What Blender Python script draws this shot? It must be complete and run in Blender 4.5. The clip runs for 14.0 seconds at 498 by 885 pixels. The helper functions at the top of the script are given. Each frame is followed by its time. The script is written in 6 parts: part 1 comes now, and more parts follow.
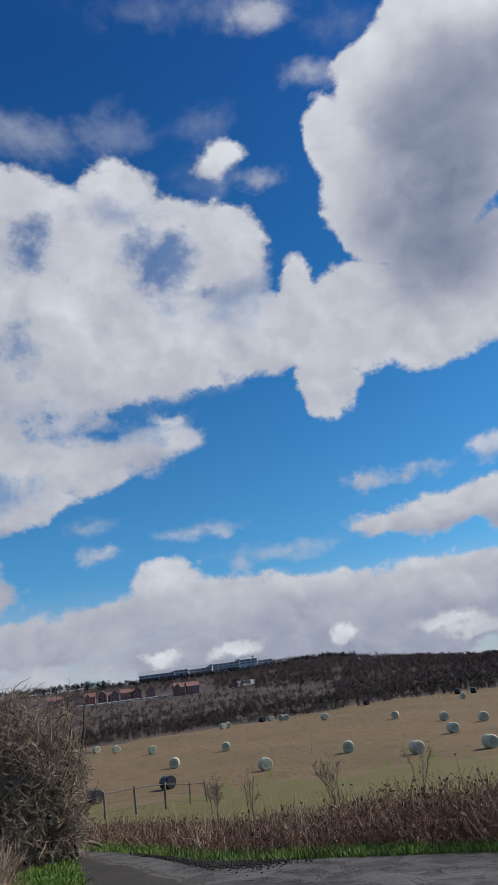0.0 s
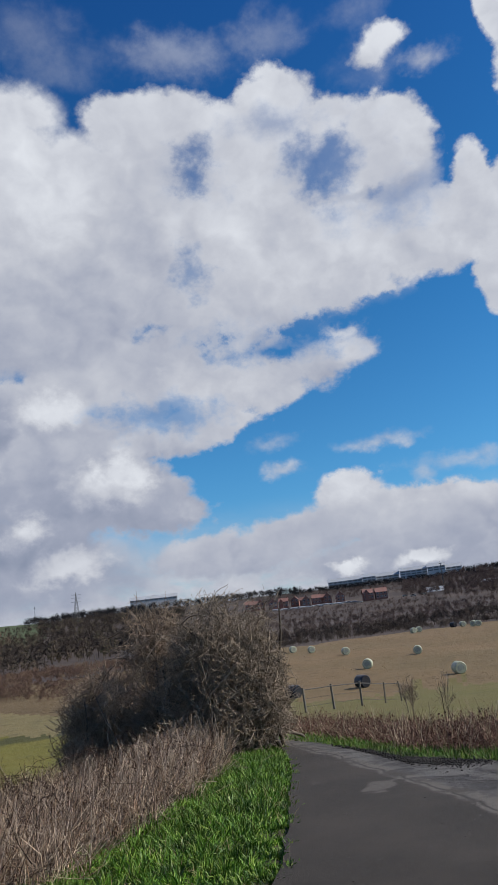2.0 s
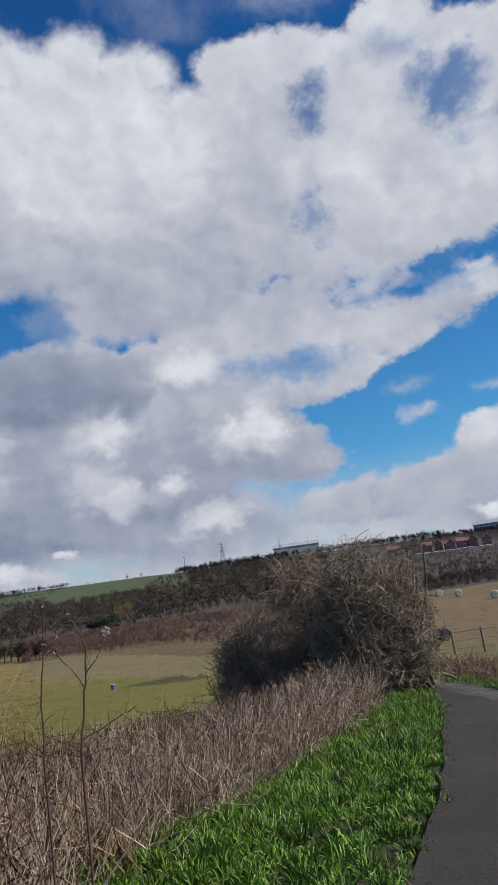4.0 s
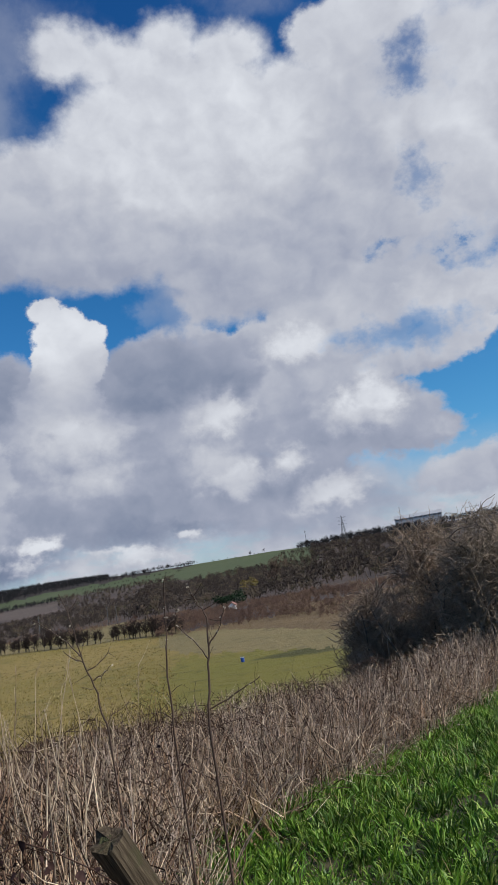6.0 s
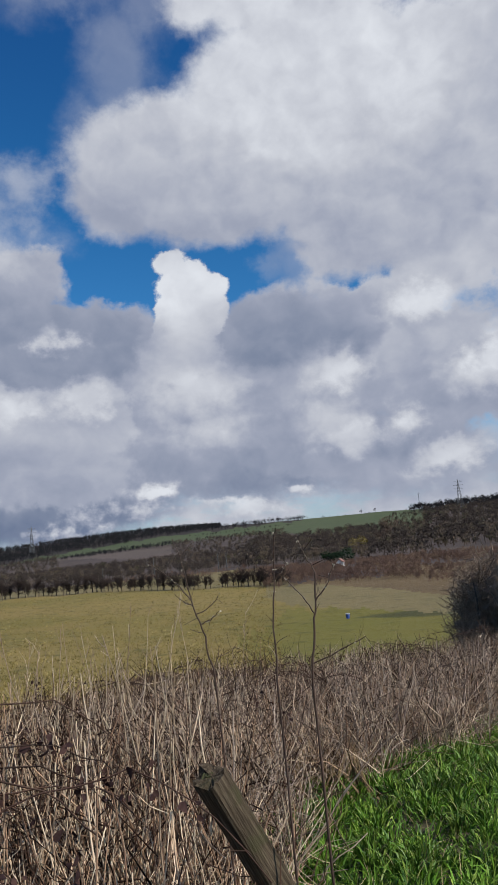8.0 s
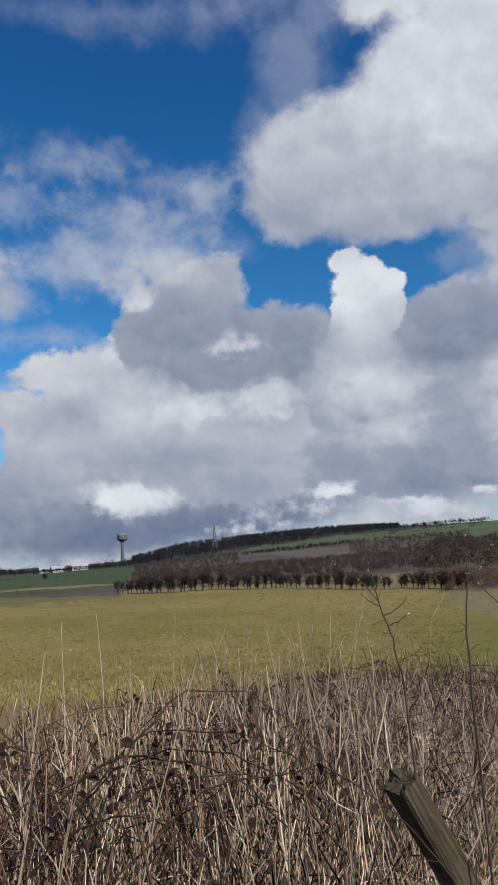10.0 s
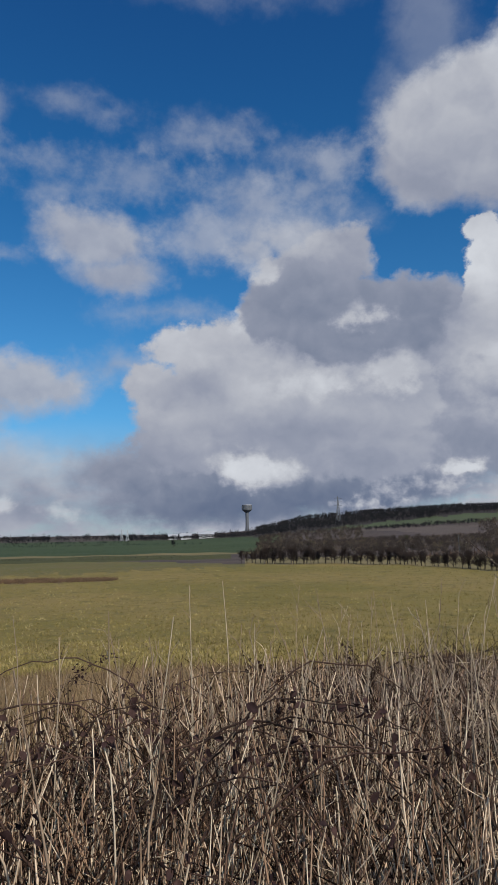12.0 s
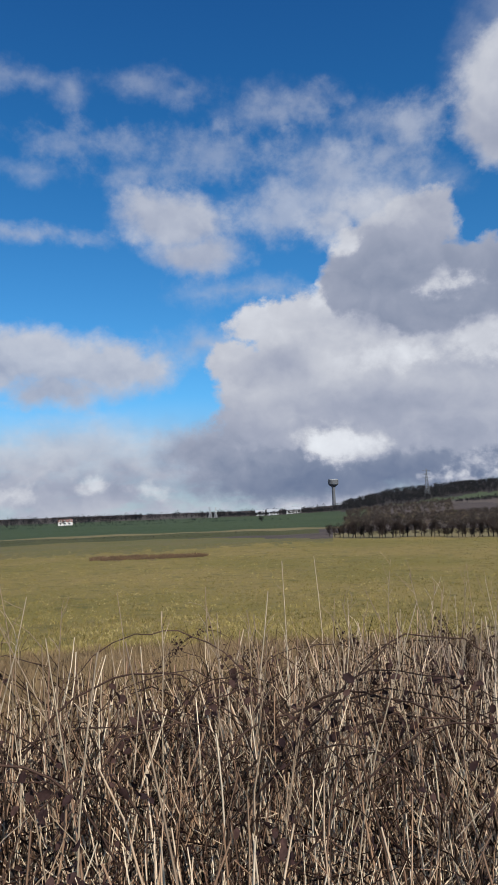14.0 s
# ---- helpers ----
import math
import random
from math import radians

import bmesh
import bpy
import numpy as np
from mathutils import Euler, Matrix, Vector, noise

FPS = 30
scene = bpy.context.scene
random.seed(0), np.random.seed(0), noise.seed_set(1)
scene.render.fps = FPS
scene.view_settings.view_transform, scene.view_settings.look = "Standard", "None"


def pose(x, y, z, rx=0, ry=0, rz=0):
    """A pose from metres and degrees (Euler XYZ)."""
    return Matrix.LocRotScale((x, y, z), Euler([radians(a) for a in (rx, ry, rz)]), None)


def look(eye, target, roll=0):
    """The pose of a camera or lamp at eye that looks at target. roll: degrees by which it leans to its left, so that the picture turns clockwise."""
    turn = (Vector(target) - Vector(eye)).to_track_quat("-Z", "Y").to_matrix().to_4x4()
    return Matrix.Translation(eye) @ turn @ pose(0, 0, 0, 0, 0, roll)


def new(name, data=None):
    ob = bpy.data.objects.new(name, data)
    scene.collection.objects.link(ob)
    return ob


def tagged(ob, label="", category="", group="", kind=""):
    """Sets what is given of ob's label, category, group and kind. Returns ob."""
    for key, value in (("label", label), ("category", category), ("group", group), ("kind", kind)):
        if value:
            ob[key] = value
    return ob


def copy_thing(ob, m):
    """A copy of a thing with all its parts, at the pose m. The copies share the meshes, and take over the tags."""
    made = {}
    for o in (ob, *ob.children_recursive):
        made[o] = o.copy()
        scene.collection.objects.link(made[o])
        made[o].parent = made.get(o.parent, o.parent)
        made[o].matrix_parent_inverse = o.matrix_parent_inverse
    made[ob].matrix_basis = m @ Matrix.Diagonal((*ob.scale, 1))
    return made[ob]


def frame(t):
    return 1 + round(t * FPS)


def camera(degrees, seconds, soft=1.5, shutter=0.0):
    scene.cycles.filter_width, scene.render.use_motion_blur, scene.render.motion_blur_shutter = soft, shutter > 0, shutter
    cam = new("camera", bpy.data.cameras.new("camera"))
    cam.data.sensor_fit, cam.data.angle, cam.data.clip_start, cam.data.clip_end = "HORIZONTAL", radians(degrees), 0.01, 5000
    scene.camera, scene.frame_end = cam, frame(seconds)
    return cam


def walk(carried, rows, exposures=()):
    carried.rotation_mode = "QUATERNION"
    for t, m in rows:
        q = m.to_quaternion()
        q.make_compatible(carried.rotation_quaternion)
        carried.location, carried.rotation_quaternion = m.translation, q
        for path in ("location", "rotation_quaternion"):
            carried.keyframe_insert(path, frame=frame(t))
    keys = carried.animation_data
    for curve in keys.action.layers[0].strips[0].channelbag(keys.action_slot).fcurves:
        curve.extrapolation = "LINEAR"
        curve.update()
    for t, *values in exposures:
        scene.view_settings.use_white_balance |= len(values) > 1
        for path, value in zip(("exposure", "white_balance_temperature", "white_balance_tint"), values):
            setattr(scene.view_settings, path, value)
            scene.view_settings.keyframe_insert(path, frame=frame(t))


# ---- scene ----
cam = camera(38.45, 14.0, soft=1.1)


def heading(yaw, pitch, roll):
    """Turn of the camera from yaw to the left, pitch up and roll."""
    return pose(0, 0, 0, 90, 0, yaw) @ pose(0, 0, 0, pitch) @ pose(0, 0, 0, 0, 0, roll)


PATH = [
    (0, pose(-0.000, 0.000, 1.600) @ heading(0.00, 19.02, -7.52)),
    (0.5, pose(-0.001, 0.010, 1.607) @ heading(4.45, 17.59, -7.10)),
    (1, pose(-0.005, 0.020, 1.612) @ heading(8.61, 16.51, -7.00)),
    (1.5, pose(-0.016, 0.027, 1.611) @ heading(11.70, 14.74, -6.65)),
    (2, pose(-0.020, 0.035, 1.614) @ heading(15.47, 13.81, -6.76)),
    (2.5, pose(-0.022, 0.023, 1.608) @ heading(19.31, 13.16, -7.30)),
    (3, pose(-0.021, 0.029, 1.603) @ heading(23.16, 12.33, -7.19)),
    (5.5, pose(-0.050, 0.063, 1.585) @ heading(31.77, 9.92, -9.35)),
    (6, pose(-0.052, 0.099, 1.581) @ heading(36.43, 10.41, -9.28)),
    (6.5, pose(-0.061, 0.119, 1.585) @ heading(41.66, 11.38, -7.74)),
    (7, pose(-0.070, 0.131, 1.581) @ heading(42.27, 9.34, -6.52)),
    (9.5, pose(-0.079, 0.093, 1.587) @ heading(56.62, 8.34, -3.48)),
    (10, pose(-0.091, 0.091, 1.587) @ heading(60.35, 8.92, -3.22)),
    (10.5, pose(-0.116, 0.096, 1.584) @ heading(62.30, 8.52, -1.90)),
    (11, pose(-0.128, 0.098, 1.582) @ heading(65.18, 8.34, -1.72)),
    (11.5, pose(-0.125, 0.097, 1.583) @ heading(67.42, 7.48, -1.20)),
    (12, pose(-0.114, 0.091, 1.585) @ heading(70.50, 7.13, -0.94)),
    (12.5, pose(-0.097, 0.078, 1.588) @ heading(74.04, 6.14, -1.17)),
    (13, pose(-0.087, 0.069, 1.590) @ heading(76.02, 5.57, -1.20)),
    (13.5, pose(-0.074, 0.061, 1.592) @ heading(77.51, 5.45, -1.31)),
    (14, pose(-0.056, 0.055, 1.593) @ heading(77.35, 5.35, -2.05)),
]
# the film camera darkens and brightens a little as it turns
EXPOSURES = [(0, -0.16), (0.5, -0.1), (1, -0.02), (2, -0.06), (3, -0.1), (5.5, -0.05), (6.5, -0.1), (7, -0.06), (9.5, -0.12), (10, -0.08), (11, -0.1), (11.5, -0.28), (12, -0.3), (12.5, -0.08), (13, 0.0), (14, 0.0)]
walk(cam, PATH, EXPOSURES)

# ---- light ----
SUN_AZ, SUN_EL = -75.0, 38.0      # degrees: to the left of +y, above the horizon


def toward(az, el=0.0, r=1.0):
    """The point r metres away at an azimuth (left of +y) and elevation in degrees."""
    a, e = radians(az), radians(el)
    return Vector((-math.sin(a) * math.cos(e), math.cos(a) * math.cos(e), math.sin(e))) * r


sun = new("sun", bpy.data.lights.new("sun", "SUN"))
sun.data.energy, sun.data.angle, sun.data.color = 5.0, radians(0.53), (0.99, 0.93, 0.83)
sun.matrix_world = look(toward(SUN_AZ, SUN_EL, 50), (0, 0, 0))
tagged(sun, kind="structure")


class Nodes:
    """Short hand for building a node tree."""

    def __init__(self, tree):
        self.tree = tree
        tree.nodes.clear()

    def add(self, kind, *inputs, **settings):
        n = self.tree.nodes.new(kind)
        for key, value in settings.items():
            if key == "op":
                n.operation = value
            elif key == "blend":
                n.blend_type = value
        for i, v in enumerate(inputs):
            self.put(n.inputs[i], v)
        return n

    def put(self, socket, v):
        if v is None:
            return
        if isinstance(v, bpy.types.NodeSocket):
            self.tree.links.new(v, socket)
        elif isinstance(v, bpy.types.Node):
            self.tree.links.new(v.outputs[0], socket)
        else:
            socket.default_value = v

    def math(self, op, a, b=None, c=None):
        return self.add("ShaderNodeMath", a, b, c, op=op).outputs[0]

    def vec(self, op, a, b=None):
        return self.add("ShaderNodeVectorMath", a, b, op=op).outputs[0]

    def noise(self, vector, scale, detail=4.0, rough=0.5, dist=0.0, colour=False):
        n = self.tree.nodes.new("ShaderNodeTexNoise")
        self.put(n.inputs["Vector"], vector)
        n.inputs["Scale"].default_value = scale
        n.inputs["Detail"].default_value = detail
        n.inputs["Roughness"].default_value = rough
        n.inputs["Distortion"].default_value = dist
        return n.outputs[1 if colour else 0]

    def ramp(self, value, *stops):
        """A ramp through (place, colour) stops."""
        n = self.tree.nodes.new("ShaderNodeValToRGB")
        self.put(n.inputs[0], value)
        e = n.color_ramp.elements
        while len(e) < len(stops):
            e.new(0.5)
        for k, (p, c) in zip(e, stops):
            k.position = p
            k.color = (*c, 1) if len(c) == 3 else c
        return n.outputs[0]

    def span(self, value, a, b, lo=0.0, hi=1.0, smooth=True):
        n = self.tree.nodes.new("ShaderNodeMapRange")
        n.interpolation_type = "SMOOTHSTEP" if smooth else "LINEAR"
        for i, v in enumerate((value, a, b, lo, hi)):
            self.put(n.inputs[i], v)
        return n.outputs[0]

    def mix(self, fac, a, b, blend="MIX"):
        n = self.tree.nodes.new("ShaderNodeMix")
        n.data_type, n.blend_type = "RGBA", blend
        self.put(n.inputs[0], fac)
        for s, v in ((n.inputs[6], a), (n.inputs[7], b)):
            self.put(s, (*v, 1) if isinstance(v, tuple) and len(v) == 3 else v)
        return n.outputs[2]


world = bpy.data.worlds.new("sky")
scene.world = world
world.use_nodes = True
world.cycles.sampling_method, world.cycles.sample_map_resolution = "MANUAL", 512
W = Nodes(world.node_tree)
sky = W.tree.nodes.new("ShaderNodeTexSky")
sky.sky_type, sky.sun_disc = "NISHITA", False
sky.sun_elevation, sky.sun_rotation = radians(SUN_EL), radians(-SUN_AZ)
sky.altitude, sky.air_density, sky.dust_density, sky.ozone_density = 100, 1.0, 0.6, 3.0

# the sky's direction as a flat map: azimuth and elevation in degrees
coord = W.tree.nodes.new("ShaderNodeTexCoord").outputs["Generated"]
sep = W.add("ShaderNodeSeparateXYZ", coord)
az = W.math("MULTIPLY", W.math("ARCTAN2", W.math("MULTIPLY", sep.outputs[0], -1.0), sep.outputs[1]), 57.29578)
el = W.math("MULTIPLY", W.math("ARCSINE", sep.outputs[2]), 57.29578)
flat = W.add("ShaderNodeCombineXYZ", az, el, 0.0).outputs[0]
ball = W.vec("MULTIPLY", coord, (57.29578, 57.29578, 70.0))
wide = W.vec("MULTIPLY", W.vec("SUBTRACT", W.noise(ball, 0.11, 2.0, 0.5, 0.0, True), (0.5, 0.5, 0.5)), (1.2, 1.0, 0.0))
fine = W.vec("MULTIPLY", W.vec("SUBTRACT", W.noise(ball, 0.45, 4.0, 0.6, 0.0, True), (0.5, 0.5, 0.5)), (2.0, 1.8, 0.0))
warped = W.vec("ADD", flat, W.vec("ADD", wide, fine))

COVER, SHADE = 0.0, 0.8
billow_at = W.vec("ADD", ball, W.vec("MULTIPLY", W.vec("SUBTRACT", W.noise(ball, 0.3, 3.0, 0.5, 0.0, True), (0.5, 0.5, 0.5)), (3.0, 3.0, 3.0)))
frill = W.noise(ball, 0.55, 7.0, 0.62)
lobes = W.noise(billow_at, 0.22, 4.0, 0.5)
sunward = toward(SUN_AZ, SUN_EL, 1.3)
lobes_lit = W.noise(W.vec("ADD", billow_at, tuple(sunward)), 0.22, 4.0, 0.5)
rim = W.math("ADD", W.math("MULTIPLY", W.math("SUBTRACT", lobes, 0.5), 3.4), W.math("MULTIPLY", W.math("SUBTRACT", frill, 0.5), 2.6))


def depth(blobs):
    """How deep a place lies, in degrees, within rounded heaps (azimuth, elevation, half width, half height) joined softly."""
    group = bpy.data.node_groups.new("cloud_heap", "ShaderNodeTree")
    group.interface.new_socket("at", in_out="INPUT", socket_type="NodeSocketVector")
    group.interface.new_socket("depth", in_out="OUTPUT", socket_type="NodeSocketFloat")
    G = Nodes(group)
    at = group.nodes.new("NodeGroupInput").outputs[0]
    total = None
    for a, e, w, h in blobs:
        q = G.add("ShaderNodeVectorMath", at, (1 / w, 1 / h, 0.0), (-a / w, -e / h, 0.0), op="MULTIPLY_ADD").outputs[0]
        r = G.add("ShaderNodeVectorMath", q, op="LENGTH").outputs["Value"]
        small = min(w, h)
        d = G.math("MULTIPLY_ADD", r, -small, small)
        total = d if total is None else G.math("SMOOTH_MAX", total, d, 0.5)
    group.links.new(total, group.nodes.new("NodeGroupOutput").inputs[0])
    use = W.tree.nodes.new("ShaderNodeGroup")
    use.node_tree = group
    W.put(use.inputs[0], warped)
    return use.outputs[0]


def blend(fac, a, b):
    """a where fac is 0, b where it is 1."""
    n = W.tree.nodes.new("ShaderNodeMix")
    for i, v in ((0, fac), (2, a), (3, b)):
        W.put(n.inputs[i], v)
    return n.outputs[0]


def spread(blobs, soft, rough, opacity):
    edge = W.math("MULTIPLY_ADD", rim, rough * 0.55, depth(blobs))
    return W.span(edge, -soft, soft, 0.0, opacity)


def cloud(top, foot, low_el, high_el, blobs, soft, rough, opacity):
    """One cloud before those already there: its brightness at the top and at the foot, and its heaps."""
    global COVER, SHADE
    c = spread(blobs, soft, rough, opacity)
    s = W.span(W.math("MULTIPLY_ADD", W.math("SUBTRACT", lobes, 0.5), 3.5, el), low_el, high_el, foot, top)
    SHADE = blend(c, SHADE, s)
    COVER = blend(c, COVER, 1.0)


def tone(value, blobs, soft, opacity):
    """Sunlit or grey places within the clouds."""
    global SHADE
    SHADE = blend(spread(blobs, soft, 1.5, opacity), SHADE, value)


def hole(blobs, soft, opacity):
    global COVER
    COVER = blend(spread(blobs, soft, 3.0, opacity), COVER, 0.0)


# the same broken clouds go on over the rest of the sky
inside = W.math("MULTIPLY", W.math("MULTIPLY", W.span(az, -50.0, -36.0), W.span(az, 102.0, 116.0, 1.0, 0.0)), W.span(el, 50.0, 62.0, 1.0, 0.0))
COVER = W.math("MULTIPLY", W.math("SUBTRACT", 1.0, inside), W.span(W.noise(ball, 0.045, 4.0, 0.55), 0.5, 0.66, 0.0, 0.8))
# long banks and haze towards the horizon
low = W.span(el, 2.5, 9.5, 1.0, 0.0)
banks = W.noise(W.vec("MULTIPLY", ball, (1.0, 1.0, 2.4)), 0.2, 6.0, 0.6)
COVER = W.math("MAXIMUM", COVER, W.math("MULTIPLY", low, W.span(banks, 0.34, 0.56, 0.6, 1.0)))
# --clouds
cloud(0.8, 0.66, 1.1, 5.5, [(90.4, 3.6, 11.1, 3.1), (99.1, 3.4, 7.8, 2.5)], 2.0, 1.2, 0.8)  # pale haze bank over the plain
cloud(0.84, 0.7, 1.0, 9.9, [(7.9, 8.9, 2.7, 1.7), (6.6, 6.8, 5.2, 2.1), (1.3, 6.1, 6.6, 2.6), (-6.2, 5.6, 6.5, 2.3), (-14.0, 5.7, 6.1, 2.5), (12.3, 5.8, 4.7, 1.9), (18.2, 5.2, 6.0, 1.8), (-9.2, 2.8, 10.8, 2.2), (3.8, 3.4, 9.4, 1.9), (-20.4, 4.8, 6.0, 3.2)], 0.35, 0.9, 1.0)  # long low bank
cloud(0.76, 0.68, 2.7, 10.0, [(56.6, 7.9, 9.3, 3.5), (44.1, 7.3, 11.6, 3.8), (33.0, 5.3, 8.2, 3.1), (59.3, 4.7, 6.5, 2.5)], 1.2, 1.0, 0.95)  # grey feet of the valley clouds
cloud(0.72, 0.58, 1.9, 10.2, [(70.6, 6.9, 8.1, 3.9), (58.5, 7.7, 11.3, 4.1), (45.0, 7.6, 10.4, 4.0), (73.6, 4.0, 6.2, 2.6), (63.2, 4.4, 11.0, 2.2)], 1.0, 1.0, 1.0)  # grey feet of the valley clouds
cloud(0.72, 0.53, 1.6, 7.3, [(69.3, 4.3, 11.0, 3.4), (61.5, 4.3, 8.4, 3.0), (79.2, 5.1, 5.0, 2.0), (72.1, 2.2, 8.9, 1.8)], 0.9, 0.8, 1.0)  # dark rain foot
cloud(0.8, 0.69, 5.7, 19.5, [(41.0, 17.1, 5.6, 3.4), (34.0, 15.4, 6.7, 4.4), (27.6, 18.9, 6.1, 4.9), (29.8, 11.4, 7.7, 3.8), (24.0, 9.9, 3.9, 2.5), (20.9, 8.9, 1.7, 1.2), (38.7, 11.8, 5.1, 3.5), (39.0, 6.6, 6.3, 2.4), (32.6, 5.9, 4.6, 2.4)], 0.4, 1.0, 1.0)  # second tier
cloud(0.76, 0.66, 4.3, 18.2, [(43.0, 15.8, 6.5, 3.6), (35.3, 16.6, 4.1, 2.6), (57.2, 16.2, 4.8, 3.3), (59.1, 13.8, 5.5, 2.8), (48.2, 11.4, 9.0, 3.1), (31.7, 12.8, 5.3, 4.0), (26.2, 10.9, 4.2, 2.8), (34.8, 7.8, 6.2, 2.2), (29.9, 5.3, 2.1, 1.2)], 0.45, 0.9, 1.0)  # second tier to the side
cloud(0.8, 0.68, 11.5, 16.5, [(55.9, 13.9, 7.4, 2.7), (48.0, 13.7, 6.8, 2.7), (68.2, 15.2, 5.4, 2.2)], 0.6, 0.9, 1.0)  # join under the tower
cloud(0.84, 0.7, 3.4, 15.0, [(75.7, 14.5, 3.5, 1.6), (78.3, 11.7, 2.3, 1.8), (71.6, 12.9, 5.0, 3.5), (74.9, 10.0, 5.2, 2.7), (65.5, 9.4, 7.8, 3.5), (59.0, 10.6, 3.7, 3.8), (71.9, 6.7, 9.0, 2.3), (61.3, 6.5, 6.3, 2.6), (65.3, 13.4, 4.0, 2.2)], 0.35, 1.0, 1.0)  # heap on the plain
cloud(0.74, 0.63, 13.6, 22.7, [(62.8, 21.3, 3.2, 2.3), (65.8, 19.2, 4.5, 2.9), (62.0, 16.5, 5.8, 3.6), (57.7, 16.8, 3.3, 3.3), (68.6, 17.5, 2.7, 2.6)], 0.4, 1.0, 1.0)  # grey towering heap
cloud(0.7, 0.62, 14.1, 18.6, [(43.2, 16.7, 5.1, 3.1), (38.8, 16.6, 4.6, 3.1)], 0.5, 0.8, 1.0)  # grey heap right of the tower
cloud(0.84, 0.74, 13.3, 15.4, [(23.4, 14.3, 2.9, 1.3), (20.8, 14.6, 2.4, 1.4)], 0.35, 1.0, 1.0)  # finger cloud
cloud(0.95, 0.8, 13.6, 23.1, [(51.7, 22.6, 1.4, 0.9), (50.2, 20.8, 2.4, 1.8), (48.1, 20.8, 1.3, 0.9), (50.4, 18.0, 2.5, 2.4), (48.5, 18.6, 1.8, 1.7), (51.1, 15.4, 3.2, 2.2)], 0.15, 0.55, 1.0)  # white tower
cloud(0.86, 0.76, 18.4, 39.4, [(23.9, 38.3, 3.9, 2.2), (19.2, 38.4, 4.3, 2.2), (15.0, 35.9, 5.5, 3.7), (21.6, 30.4, 10.8, 6.9), (12.5, 30.7, 7.6, 5.5), (8.4, 27.0, 6.8, 4.0), (3.7, 27.5, 4.3, 3.1), (14.3, 23.8, 7.0, 3.0), (20.1, 20.7, 5.7, 3.1), (14.8, 18.4, 4.8, 2.2), (0.8, 27.9, 2.5, 3.4), (7.1, 19.8, 1.7, 1.0), (9.2, 18.5, 2.2, 1.3)], 0.45, 1.0, 1.0)  # upper middle mass
cloud(0.9, 0.8, 38.4, 40.7, [(9.2, 39.7, 3.5, 1.6)], 0.35, 0.8, 1.0)  # round puff
cloud(0.84, 0.78, 29.9, 36.2, [(1.8, 34.8, 3.9, 2.4), (-0.9, 32.9, 2.9, 3.5), (4.0, 32.0, 4.0, 2.6)], 0.8, 1.5, 0.9)  # ragged right part
cloud(0.86, 0.78, 13.7, 16.6, [(20.0, 15.2, 4.9, 1.2), (23.4, 14.5, 2.3, 1.0), (16.8, 15.8, 2.3, 1.3)], 0.3, 0.9, 1.0)  # long finger
cloud(0.86, 0.78, 14.7, 39.7, [(17.8, 19.7, 4.4, 3.7), (13.1, 18.1, 3.2, 2.0), (18.7, 15.8, 3.2, 1.4), (17.7, 23.1, 4.1, 2.6), (4.3, 27.8, 6.0, 3.5), (-2.7, 27.5, 4.5, 3.1), (13.3, 26.5, 8.1, 3.9), (6.2, 24.8, 5.4, 2.0), (1.3, 34.5, 5.2, 3.3), (5.9, 36.5, 4.8, 2.3), (9.9, 38.3, 4.2, 2.4)], 0.4, 1.0, 1.0)  # lower left of the sunny mass
cloud(0.86, 0.78, 18.2, 21.7, [(9.1, 19.4, 2.8, 1.5), (5.7, 20.0, 2.0, 1.2), (6.6, 21.3, 1.9, 0.7)], 0.5, 1.3, 0.9)  # ragged finger
cloud(0.9, 0.82, 20.7, 47.5, [(-20.9, 39.7, 9.0, 7.1), (-17.6, 35.8, 7.9, 5.7), (-24.6, 45.0, 7.8, 4.1), (-29.3, 42.6, 8.6, 4.1), (-11.3, 27.4, 5.7, 4.3), (-17.6, 26.8, 6.7, 4.5), (-7.5, 23.2, 2.6, 3.1), (-23.9, 27.7, 7.5, 4.3), (-15.6, 44.9, 2.4, 1.2), (-11.9, 40.4, 2.9, 3.0), (-6.3, 30.1, 1.8, 2.6)], 0.3, 0.9, 1.0)  # great grey cloud
tone(0.6, [(-20.4, 36.7, 6.1, 6.3), (-23.4, 40.9, 5.6, 3.1), (-19.2, 31.2, 5.0, 4.3), (-15.6, 34.2, 2.9, 3.5)], 3.0, 0.9774999999999999)
tone(0.85, [(-13.8, 37.2, 3.0, 1.9), (-10.6, 23.9, 4.2, 2.6), (-20.4, 25.2, 3.9, 1.6)], 2.25, 0.51)
cloud(0.87, 0.73, 22.1, 39.0, [(47.3, 39.9, 3.2, 1.7), (42.8, 39.0, 4.6, 1.8), (37.9, 40.1, 2.8, 1.8), (32.9, 38.9, 3.7, 1.9), (37.7, 33.6, 11.3, 6.1), (50.3, 29.5, 8.8, 4.7), (55.5, 27.5, 4.2, 3.1), (29.0, 34.0, 4.7, 4.0), (46.2, 27.2, 9.6, 3.5), (33.2, 25.9, 9.3, 5.3), (26.3, 28.7, 5.9, 5.8), (37.3, 21.8, 5.6, 1.7)], 0.75, 0.8, 1.0)  # great white cloud
tone(0.9, [(31.2, 37.5, 3.4, 1.8), (44.2, 39.9, 3.1, 1.0), (28.2, 33.1, 2.3, 2.2), (37.7, 41.0, 2.6, 1.0)], 2.4000000000000004, 0.68)
tone(0.91, [(37.9, 32.4, 9.3, 4.3)], 3.75, 0.595)
